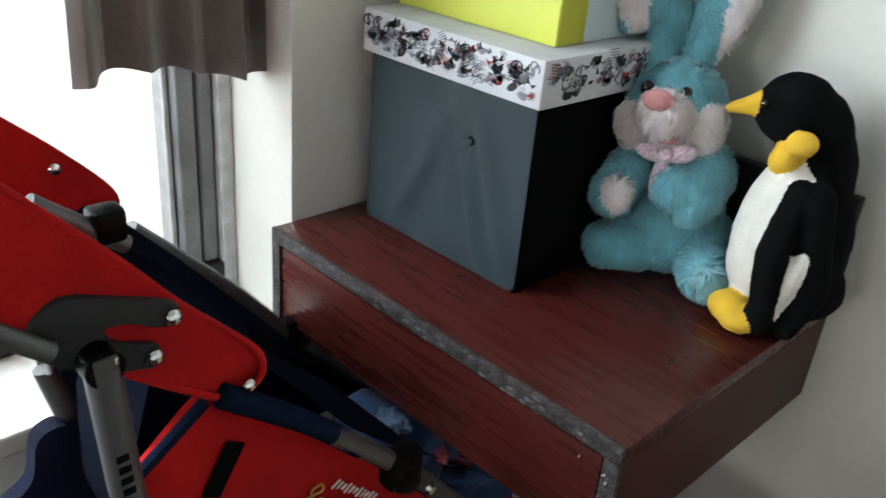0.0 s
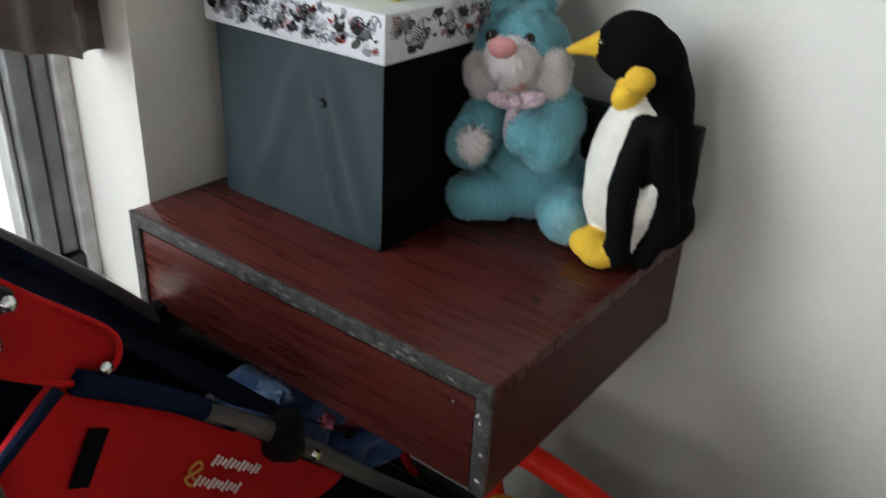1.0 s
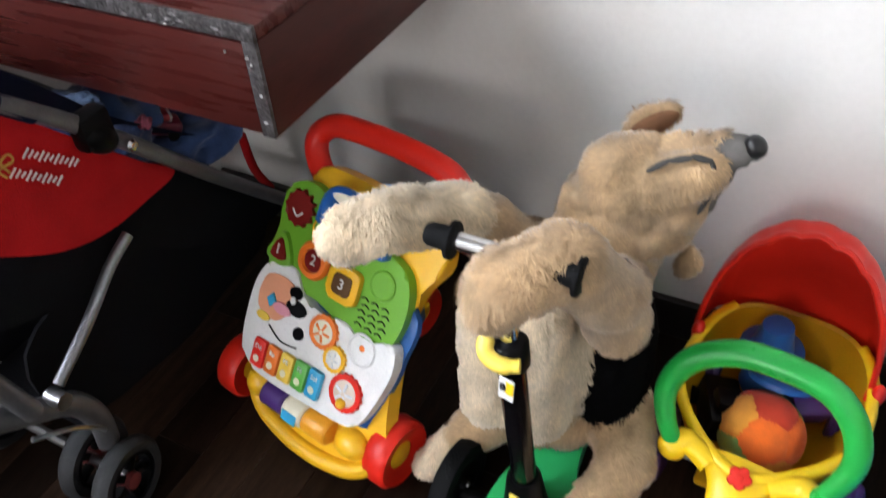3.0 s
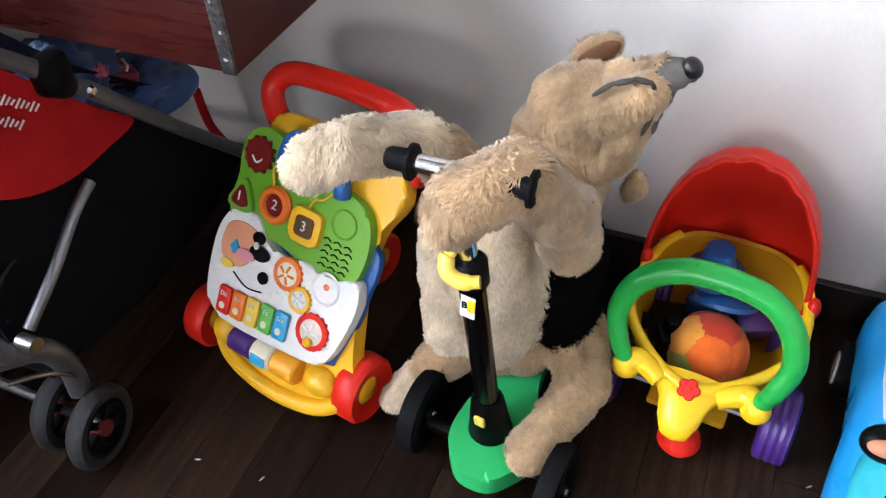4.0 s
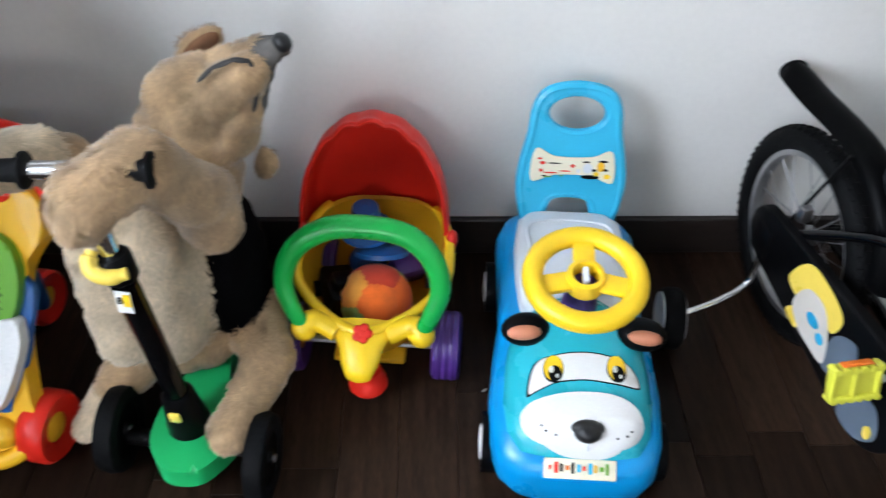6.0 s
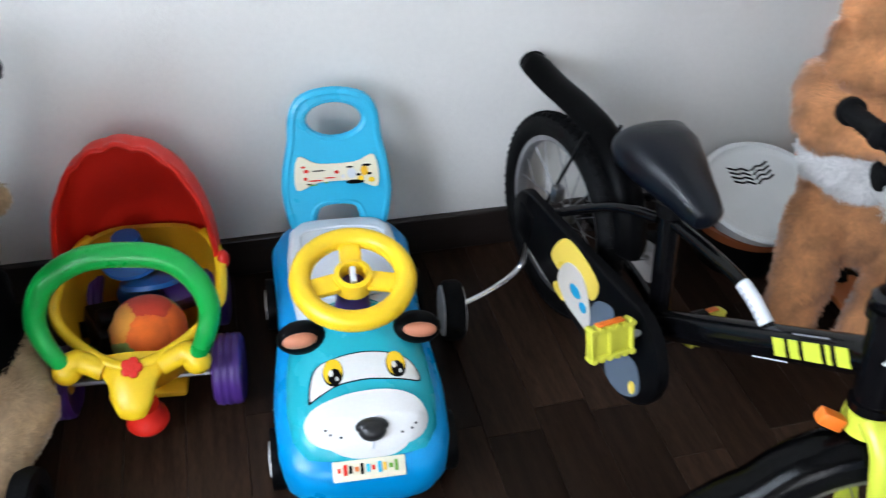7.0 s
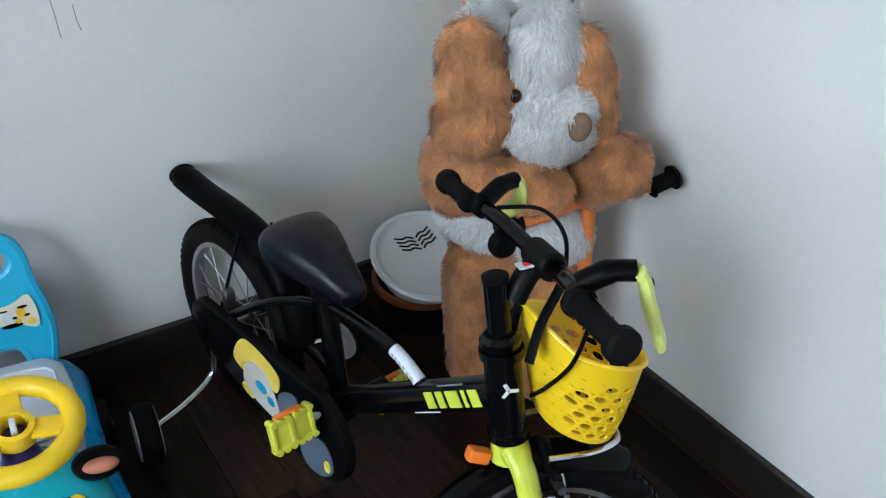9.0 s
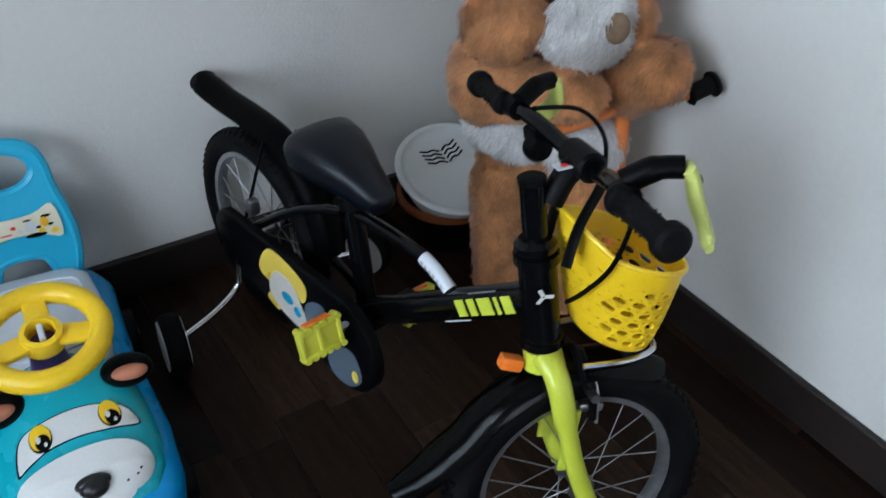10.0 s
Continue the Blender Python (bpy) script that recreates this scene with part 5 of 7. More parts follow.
eye_band = SPOON([(-0.076, -0.160), (-0.066, -0.118), (-0.034, -0.106), (0.006, -0.101), (0.044, -0.104), (0.076, -0.114), (0.088, -0.140), (0.050, -0.142), (0.006, -0.140), (-0.036, -0.145), (-0.060, -0.154)], 5)
outline_band = [(0.006 + (x - 0.006) * 1.03, (y + 0.128) * 1.09 - 0.128) for x, y in eye_band]
decal(outline_band, 0.0012, "eye_band_outline", BLACK_PL)
decal(eye_band, 0.0022, "eye_band", WHITE_PL, "white eye band")
for cx, cy in ((-0.038, -0.128), (0.052, -0.123)):
    decal(oval(cx, cy + 0.001, 0.0155, 0.020, 20), 0.0030, "eye", BLACK_PL, "dark eye outline")
    decal(oval(cx, cy + 0.002, 0.0142, 0.0185, 20), 0.0036, "iris", BRIGHT_YEL, "yellow cartoon iris")
    decal(oval(cx + 0.002, cy - 0.006, 0.0100, 0.0118, 18), 0.0043, "pupil", BLACK_PL)
    decal(oval(cx - 0.003, cy - 0.001, 0.0036, 0.0050, 12), 0.0050, "eye_light", WHITE_PL)
    decal(oval(cx + 0.005, cy - 0.010, 0.0022, 0.0030, 10), 0.0050, "eye_light", WHITE_PL)
muzzle = SPOON([(-0.086, -0.196), (-0.078, -0.176), (-0.036, -0.163), (0.006, -0.158), (0.050, -0.160), (0.082, -0.172), (0.092, -0.194), (0.079, -0.215), (0.044, -0.2315), (0.006, -0.2345), (-0.032, -0.2315), (-0.070, -0.217)], 4)
mz = decal(muzzle, 0.0065, "muzzle", WHITE_PL, "white moulded muzzle")
part("nose", merge(ball((0.008, -0.209, 0.158), (0.023, 0.012, 0.012), (22, 0, 0)), ball((0.008, -0.214, 0.1555), (0.0195, 0.0155, 0.0135), (22, 0, 0))), NOSE_BLACK, ride, "glossy black nose")
part("mouth_line", sweep([(0.008, -0.224, 0.147), (0.008, -0.231, 0.137)], 0.0018, 6), PALE_GREY, ride)
for sx in (-1, 1):
    for dx, dy in ((0.042, -0.217), (0.056, -0.212), (0.062, -0.206)):
        part("whisker_dot", ball((sx * dx + 0.007, dy, bonnet_z(sx * dx + 0.007, dy) + 0.0066), (0.002, 0.002, 0.0012), u=8, v=6), BLACK_PL, ride)
    ear = part("ear_mirror", ball((sx * 0.084 + 0.006, -0.071, 0.201), (0.036, 0.025, 0.020), (38, 0, sx * -8)), BLACK_PL, ride, "black ear-shaped mirror")
    part("ear_lining", ball((sx * 0.086 + 0.006, -0.083, 0.207), (0.025, 0.012, 0.014), (38, 0, sx * -8)), SKIN_PINK, ear, "salmon ear lining")
plate_b = moved(slab((-0.050, -0.002, -0.014), (0.050, 0.002, 0.014), 0.003), pose(0.0, -0.2440, 0.1115, -50, 0, 0))
lp = part("front_label", plate_b, CREAM_PL, ride, "cream sticker with coloured marks")
label_inks = (RED_PL, RED_PL, BLACK_PL, ORANGE_PL, BLACK_PL, SKY_PL, RED_PL, SKY_PL, YEL_PL, GREEN_PL, GREEN_PL)
for k, m1 in enumerate(label_inks):
    cx = -0.043 + 0.0078 * k
    hh = 0.0035 + 0.0022 * ((k * 5) % 3)
    part("mark", moved(slab((cx, -0.0006, 0.002 - hh), (cx + 0.0038 + 0.0012 * (k % 2), 0.0006, 0.001 + hh), 0), pose(0.0, -0.2458, 0.1137, -50, 0, 0)), m1, lp, smooth=False)
# seat
seat = [tube_section(y, hw, 0.150, z1, 4.5) for y, hw, z1 in ((-0.03, 0.060, 0.186), (0.0, 0.083, 0.195), (0.06, 0.090, 0.196), (0.13, 0.092, 0.196), (0.19, 0.086, 0.197), (0.212, 0.07, 0.192))]
part("seat", loft(seat), PALE_GREY, ride, "pale grey seat")
part("seat_rib", sweep([(x, y, 0.1975) for x, y in SPOON([(-0.06, 0.02), (0.06, 0.02), (0.065, 0.10), (0.06, 0.175), (-0.06, 0.175), (-0.065, 0.10)], 4)], 0.0025, 6, True), PALE_GREY, ride)
# steering column and wheel
part("steering_column", sweep([(0, -0.03, 0.20), (0, -0.038, 0.27)], [0.03, 0.018], 16), PURPLE_PL, ride, "purple-blue steering column")
SW = pose(0.001, -0.042, 0.281, 10, 0, 0)
sw = part("steering_wheel", moved(sweep([(0.075 * math.cos(a), 0.075 * math.sin(a), 0) for a in [k * math.pi / 20 for k in range(40)]], 0.0155, 14, True), SW), BRIGHT_YEL, ride, "yellow steering wheel")
for a in (90, 194, 346):
    ca, sa = math.cos(radians(a)), math.sin(radians(a))
    part("spoke", moved(slab((0.018, -0.016, -0.007), (0.070, 0.016, 0.004), 0.004), SW @ pose(0, 0, 0, 0, 0, a)), BRIGHT_YEL, sw)
part("hub", lathe([(0.020, 0.012), (0.027, 0.010), (0.029, -0.014), (0.018, -0.016), (0.018, 0.0)], 24, SW, True), BRIGHT_YEL, sw)
part("hub_insert", moved(slab((-0.004, -0.014, -0.004), (0.004, 0.012, 0.013), 0.002), SW), PALE_GREY, sw)
# backrest with hand hole
BACK = pose(0.0, 0.225, 0.165, 76, 0, 0) @ Matrix.Diagonal((1, 0.95, 1, 1))
outer = SPOON([(-0.070, 0.0), (-0.083, 0.06), (-0.081, 0.11), (-0.069, 0.17), (-0.064, 0.215), (-0.046, 0.244), (0.0, 0.254), (0.046, 0.244), (0.064, 0.215), (0.069, 0.17), (0.081, 0.11), (0.083, 0.06), (0.070, 0.0), (0.050, -0.004), (0.044, 0.03), (0.032, 0.052), (0, 0.058), (-0.032, 0.052), (-0.044, 0.03), (-0.050, -0.004)], 4)
inner = oval(0, 0.207, 0.053, 0.037, len(outer), 180, 540)



def holed(outer_pts, inner_pts, thick):
    bm = bmesh.new()
    lay = []
    for z in (0, thick):
        lay.append(([bm.verts.new((x, y, z)) for x, y in outer_pts], [bm.verts.new((x, y, z)) for x, y in inner_pts]))
    for (o, i), flip in ((lay[0], True), (lay[1], False)):
        edges = []
        for ring in (o, i):
            for j in range(len(ring)):
                edges.append(bm.edges.new((ring[j], ring[(j + 1) % len(ring)])))
        bmesh.ops.triangle_fill(bm, use_beauty=True, use_dissolve=False, edges=edges)
    for k in (0, 1):
        a, b = lay[0][k], lay[1][k]
        for j in range(len(a)):
            bm.faces.new((a[j], a[(j + 1) % len(a)], b[(j + 1) % len(a)], b[j]))
    return bm


back = part("backrest", moved(holed(outer, inner, 0.016), BACK), SKY_PL, ride, "light blue backrest with a hand hole")
part("backrest_rim", moved(sweep([(x, y, 0.008) for x, y in outer], 0.0095, 8, True), BACK), SKY_PL, back)
part("hole_rim", moved(sweep([(x, y, 0.008) for x, y in inner], 0.0085, 8, True), BACK), SKY_PL, back)
lab = SPOON([(-0.068, 0.072), (-0.063, 0.132), (-0.03, 0.119), (0.03, 0.119), (0.063, 0.130), (0.068, 0.072), (0.03, 0.084), (-0.03, 0.084)], 4)
LM = BACK @ Matrix.Translation((0, 0.012, 0.0185))
lb = part("backrest_label", plate(lab, 0.0015, 0, LM), CREAM_PL, back, "cream sticker with small drawings")
for cx, cy, rx, ry, m1 in ((-0.050, 0.112, 0.006, 0.004, RED_PL), (-0.052, 0.098, 0.004, 0.004, RED_PL), (0.000, 0.108, 0.005, 0.004, RED_PL), (-0.03, 0.112, 0.014, 0.0014, BLACK_PL), (-0.036, 0.094, 0.016, 0.0016, RED_PL), (-0.04, 0.086, 0.010, 0.0012, GREEN_PL),
                           (0.025, 0.104, 0.010, 0.012, PALE_GREY), (0.046, 0.108, 0.008, 0.012, YEL_PL), (0.030, 0.088, 0.020, 0.005, BLACK_PL), (0.058, 0.090, 0.007, 0.006, BRIGHT_YEL), (0.05, 0.118, 0.01, 0.003, BLACK_PL), (0.022, 0.116, 0.008, 0.002, BLACK_PL), (0.040, 0.094, 0.006, 0.006, BRIGHT_YEL), (0.054, 0.102, 0.006, 0.003, BLACK_PL),
                           (0.036, 0.101, 0.005, 0.003, BLACK_PL), (-0.012, 0.098, 0.012, 0.0014, RED_PL), (-0.018, 0.089, 0.004, 0.0016, GREEN_PL), (-0.055, 0.120, 0.005, 0.0025, RED_PL), (0.010, 0.099, 0.004, 0.005, PALE_GREY), (-0.046, 0.088, 0.006, 0.0012, BLACK_PL)):
    part("mark", plate(oval(cx, cy - 0.006, rx * 0.8, ry * 0.8, 10), 0.0008, 0, LM @ Matrix.Translation((0, 0, 0.0015))), m1, lb, smooth=False)
for sx in (-1, 1):
    for yy in (-0.16, 0.17):
        m = pose(sx * 0.122, yy, 0.045, 0, 90, 0)
        wl = part("wheel", lathe([(0.0, 0.014), (0.016, 0.013), (0.030, 0.010), (0.042, 0.014), (0.045, 0.008), (0.045, -0.012), (0.0, -0.012)], 28, m), BLACK_PL, ride, "black plastic wheel")
        part("wheel_disc", lathe([(0, 0.017), (0.026, 0.015), (0.028, 0.008)], 22, m if sx > 0 else pose(sx * 0.122, yy, 0.045, 0, -90, 0)), WHITE_PL, wl)
# ---- child's bicycle with training wheels ----
FWD, LEFT = Vector((0.148, -0.989, 0)), Vector((0.989, 0.148, 0))
BIKE = basis((2.2466, -0.177, 0), FWD, LEFT)
bike = thing("child_bicycle", "black and lime child's bicycle with yellow basket and training wheels", "bicycle", BIKE)
HEAD_AXIS = Vector((-0.235, 0, 0.972))
STEER = Matrix.Translation((0.638, 0, 0.393)) @ Matrix.Rotation(radians(64), 4, HEAD_AXIS) @ Matrix.Translation((-0.638, 0, -0.393))
UPRIGHT = pose(0, 0, 0, 90, 0, 0)


def bike_wheel(m, parent, r, tw, spokes=20):
    """A wheel in the xz plane: tyre, rim, hub and spokes."""
    flip = m @ UPRIGHT
    tyre = [((r - tw) + tw * math.cos(a), tw * math.sin(a)) for a in [k * math.pi / 7 for k in range(14)]]
    ob = part("wheel", lathe(tyre, 56, flip, True), RUBBER, parent, "black knobbly tyre")
    knob = bmesh.new()
    for k in range(64):
        for row in (-1, 0, 1):
            a = (k + 0.5 * (row % 2)) * 2 * math.pi / 64
            b = slab((-0.004, -0.003, -0.001), (0.004, 0.003, 0.0022))
            ang = row * 0.55
            moved(b, flip @ Matrix.Rotation(a, 4, "Z") @ Matrix.Translation((r - tw, 0, 0)) @ Matrix.Rotation(-ang, 4, "Y") @ Matrix.Translation((tw, 0, 0)) @ pose(0, 0, 0, 0, 90, 0))
            me = bpy.data.meshes.new("t")
            b.to_mesh(me)
            b.free()
            knob.from_mesh(me)
            bpy.data.meshes.remove(me)
    part("tread", knob, RUBBER, ob, smooth=False)
    ri = r - 2 * tw
    part("rim", lathe([(ri + 0.005, 0.011), (ri - 0.005, 0.010), (ri - 0.008, 0.0), (ri - 0.005, -0.010), (ri + 0.005, -0.011)], 56, flip, True), ALU_RIM, ob, "silver rim")
    part("hub", lathe([(0, 0.040), (0.006, 0.040), (0.007, 0.026), (0.018, 0.024), (0.018, 0.020), (0.010, 0.016), (0.010, -0.016), (0.018, -0.020), (0.018, -0.024), (0.007, -0.026), (0.006, -0.040), (0, -0.040)], 18, flip), STEEL, ob)
    for k in range(spokes):
        a = k * 2 * math.pi / spokes
        b = a + (0.55 if k % 4 < 2 else -0.55)
        z = 0.021 if k % 2 else -0.021
        part("spoke", moved(sweep([(0.016 * math.cos(b), 0.016 * math.sin(b), z), ((ri - 0.006) * math.cos(a), (ri - 0.006) * math.sin(a), 0)], 0.0010, 5), flip), SPOKE_WIRE, ob)
    return ob


SPOKE_WIRE = mat("spoke_wire", (0.30, 0.30, 0.31), 0.45, 0.8, vary=0.2, scale=40)
ALU_RIM = mat("brushed_rim", (0.45, 0.45, 0.46), 0.35, 0.9, vary=0.15, scale=40, grain=0.1)
bike_wheel(Matrix.Translation((0, 0, 0.1855)), bike, 0.1855, 0.021)
BB = (0.315, 0, 0.195)
# frame
part("main_tube", sweep([(0.285, 0, 0.190), (0.618, 0, 0.448)], 0.0225, 20), BLACK_GLOSS, bike, "black main tube")
part("seat_tube", sweep([(0.305, 0, 0.185), (0.262, 0, 0.40)], 0.016, 16), BLACK_GLOSS, bike)
part("seat_post", sweep([(0.264, 0, 0.39), (0.254, 0, 0.435)], 0.0115, 14), STEEL, bike)
part("seat_clamp", sweep([(0.2655, 0, 0.383), (0.2615, 0, 0.402)], 0.0205, 16), BLACK_PL, bike)
top_line = curve([(0.262, 0, 0.375), (0.35, 0, 0.385), (0.43, 0, 0.385), (0.50, 0, 0.355)], 10)
part("top_tube", sweep(top_line, 0.0092, 14), BLACK_GLOSS, bike)
label_line = [q for q in top_line if 0.422 < q[0] < 0.480]
stk = part("tube_sticker", sweep(label_line, 0.0098, 16, caps=False), PALE_GREY, bike, "white data sticker with small print")
for k, q in enumerate(label_line[1:-1]):
    for row, dz in enumerate((-0.0045, -0.0010, 0.0025)):
        half = (0.0021, 0.0016, 0.0024)[(row + k) % 3]
        part("print_line", moved(slab((-half, -0.0004, -0.0006), (half, 0.0004, 0.0006)), Matrix.Translation((q[0], -0.0098, q[2] + dz)) @ pose(0, 0, 0, 0, 16, 0)), GREY_INK if row else INK, stk, smooth=False)
for sy in (-1, 1):
    part("seat_stay", sweep(curve([(0.262, sy * 0.016, 0.378), (0.18, sy * 0.040, 0.345), (0.0, sy * 0.050, 0.197)], 5), 0.008, 10), BLACK_GLOSS, bike)
    part("chain_stay", sweep(curve([(0.295, sy * 0.018, 0.190), (0.18, sy * 0.042, 0.186), (0.0, sy * 0.050, 0.188)], 5), 0.009, 10), BLACK_GLOSS, bike)
    part("axle_nut", lathe([(0, 0.009), (0.008, 0.008), (0.009, -0.006), (0, -0.006)], 6, pose(0, sy * 0.064, 0.187, 90, 0, 0)), STEEL, bike)
ha, hb_ = Vector((0.638, 0, 0.393)), Vector((0.609, 0, 0.513))
part("head_tube", sweep([ha, ha.lerp(hb_, 0.08), ha.lerp(hb_, 0.09), ha.lerp(hb_, 0.9), ha.lerp(hb_, 0.91), hb_], [0.026, 0.026, 0.0225, 0.0225, 0.027, 0.027], 22), BLACK_GLOSS, bike, "black head tube")
# lettering on the tube and a four-armed mark on the head tube become plain bars
tube_dir = (Vector((0.618, 0, 0.448)) - Vector((0.285, 0, 0.190))).normalized()
LG = basis(Vector((0.550, -0.0216, 0.4010)), tube_dir, Vector((0, 0, 1))) @ Matrix.Diagonal((1.28, 1.25, 1, 1))
logo = part("frame_logo", moved(slab((-0.036, -0.010, 0), (-0.022, 0.008, 0.0015)), LG), LIME, bike, "lime logo blocks", smooth=False)
for a, b in ((-0.016, -0.005), (0.001, 0.021), (0.027, 0.032), (0.038, 0.052)):
    part("logo_block", moved(slab((a, -0.010, 0), (b, 0.008, 0.0015)), LG), LIME, logo, smooth=False)
part("model_line", moved(slab((-0.012, 0.0122, -0.0045), (0.030, 0.0136, -0.0030)), LG), GREY_INK, bike, smooth=False)
part("scuff_line", moved(slab((-0.075, -0.018, -0.008), (-0.03, -0.0165, -0.0065)), LG), PALE_GREY, bike, smooth=False)
for k in range(3):
    part("head_mark", moved(slab((-0.0025, 0.001, 0), (0.0025, 0.012, 0.001), 0.0004), basis((0.6194 + 0.839 * 0.0228, -0.545 * 0.0228, 0.472), (0.545, 0.839, 0), (0, 0, 1)) @ pose(0, 0, 0, 0, 0, 30 + 120 * k)), WHITE_PL, bike, smooth=False)
# saddle
sad = []
for x, hw, zt, zb in ((0.163, 0.026, 0.456, 0.438), (0.170, 0.050, 0.476, 0.426), (0.192, 0.060, 0.489, 0.418), (0.225, 0.057, 0.489, 0.414), (0.258, 0.047, 0.480, 0.412), (0.288, 0.036, 0.468, 0.410), (0.315, 0.029, 0.456, 0.408), (0.336, 0.022, 0.445, 0.410), (0.342, 0.010, 0.438, 0.418)):
    sad.append([(p[1], p[0], p[2]) for p in tube_section(x, hw, zb, zt, 2.5)])
part("saddle", loft(sad), mat("saddle_vinyl", (0.0016, 0.0026, 0.0060), 0.30, spec=0.34, vary=0.15, scale=20, grain=0.06, bump=0.15, bump_scale=400), bike, "dark blue-black padded saddle")
part("saddle_rail", sweep(curve([(0.20, -0.02, 0.422), (0.25, -0.02, 0.413), (0.32, -0.012, 0.418)], 4), 0.0035, 8), STEEL, bike)
part("saddle_rail", sweep(curve([(0.20, 0.02, 0.422), (0.25, 0.02, 0.413), (0.32, 0.012, 0.418)], 4), 0.0035, 8), STEEL, bike)


# mudguards: half-round blades
def blade(path, half, hollow, up):
    bm = bmesh.new()
    pts = [Vector(p) for p in path]
    rows = []
    for i, p in enumerate(pts):
        t = (pts[min(i + 1, len(pts) - 1)] - pts[max(i - 1, 0)]).normalized()
        side = Vector((0, 1, 0))
        n = t.cross(side).normalized()
        if n.dot(Vector(up[i] if isinstance(up, list) else up)) < 0:
            n = -n
        k = min(1, 0.55 + i / 3, 0.55 + (len(pts) - 1 - i) / 3)
        rows.append([bm.verts.new(p + side * half * k * math.sin(a) + n * hollow * (math.cos(a) - 1)) for a in [radians(-85 + 17 * j) for j in range(11)]])
    for a, b in zip(rows, rows[1:]):
        for j in range(10):
            bm.faces.new((a[j], a[j + 1], b[j + 1], b[j]))
    bmesh.ops.solidify(bm, geom=bm.faces[:], thickness=0.003)
    return bm


rear_path = curve([(0.225, 0, 0.265), (0.200, 0, 0.335), (0.150, 0, 0.392), (0.085, 0, 0.422), (0.01, 0, 0.428), (-0.08, 0, 0.425), (-0.155, 0, 0.428)], 6)
ups = [tuple((p - Vector((0, 0, 0.1))).normalized()) for p in rear_path]
part("rear_mudguard", blade(rear_path, 0.028, 0.024, ups), BLACK_PL, bike, "black plastic rear mudguard")
part("mudguard_end", ball((-0.156, 0, 0.410), (0.010, 0.025, 0.019)), BLACK_PL, bike)
for sy in (-1, 1):
    part("mudguard_stay", sweep([(0.0, sy * 0.045, 0.190), (0.08, sy * 0.030, 0.412)], 0.0028, 6), BLACK_PL, bike)
# chain guard on the near side
cg = []
for a in range(0, 181, 15):
    w = radians(90 + a)
    cg.append((0.005 + 0.048 * math.cos(w), 0.205 + 0.048 * math.sin(w)))
for a in range(0, 181, 12):
    w = radians(-95 + a)
    cg.append((0.318 + 0.088 * math.cos(w), 0.192 + 0.088 * math.sin(w)))
GUARD = Matrix(((1, 0, 0, 0), (0, 0, -1, -0.052), (0, 1, 0, 0), (0, 0, 0, 1)))
guard = part("chain_guard", plate(cg, 0.018, 0.006, GUARD), BLACK_PL, bike, "black chain guard with a comic sticker")
TOP = GUARD @ Matrix.Translation((0, 0, 0.0182))
ART_GREY = plastic("blue_grey_print", (0.10, 0.13, 0.17), 0.5)
ART_PALE = plastic("pale_print", (0.55, 0.50, 0.45), 0.5)
for ol, m1, lift in ((SPOON([(0.10, 0.20), (0.13, 0.255), (0.18, 0.262), (0.235, 0.245), (0.225, 0.205), (0.18, 0.225), (0.14, 0.19)]), LEMON, 0.0), (SPOON([(0.13, 0.175), (0.15, 0.222), (0.195, 0.228), (0.225, 0.195), (0.235, 0.150), (0.20, 0.145), (0.16, 0.150)]), ART_PALE, 0.0012),
                    (SPOON([(0.23, 0.150), (0.235, 0.21), (0.28, 0.235), (0.29, 0.185), (0.26, 0.15)]), ART_GREY, 0.0), (SPOON([(0.30, 0.115), (0.29, 0.165), (0.35, 0.195), (0.375, 0.155), (0.345, 0.118)]), ART_GREY, 0.0), (SPOON([(0.12, 0.148), (0.135, 0.168), (0.16, 0.155), (0.15, 0.140)]), LEMON, 0.0),
                    (oval(0.185, 0.190, 0.016, 0.010, 14), KEY_TONES[4], 0.0024), (oval(0.212, 0.178, 0.010, 0.009, 12), KEY_TONES[4], 0.0024), (oval(0.36, 0.150, 0.008, 0.012, 12), LEMON, 0.001)):
    part("sticker_patch", plate(ol, 0.0012, 0, TOP @ Matrix.Translation((0, 0, lift))), m1, guard, smooth=False)
# cranks and pedals
part("crank", sweep([(BB[0], -0.078, BB[2]), (BB[0] + 0.034, -0.082, BB[2] + 0.062)], 0.009, 10, flat=0.6), STEEL, bike)
part("crank", sweep([(BB[0], 0.078, BB[2]), (BB[0] - 0.034, 0.082, BB[2] - 0.062)], 0.009, 10, flat=0.6), STEEL, bike)
part("bottom_bracket", sweep([(BB[0], -0.05, BB[2]), (BB[0], 0.08, BB[2])], 0.018, 16), BLACK_PL, bike)


PEDAL_LIME = plastic("pedal_lime_plastic", (0.60, 0.58, 0.05), 0.4)


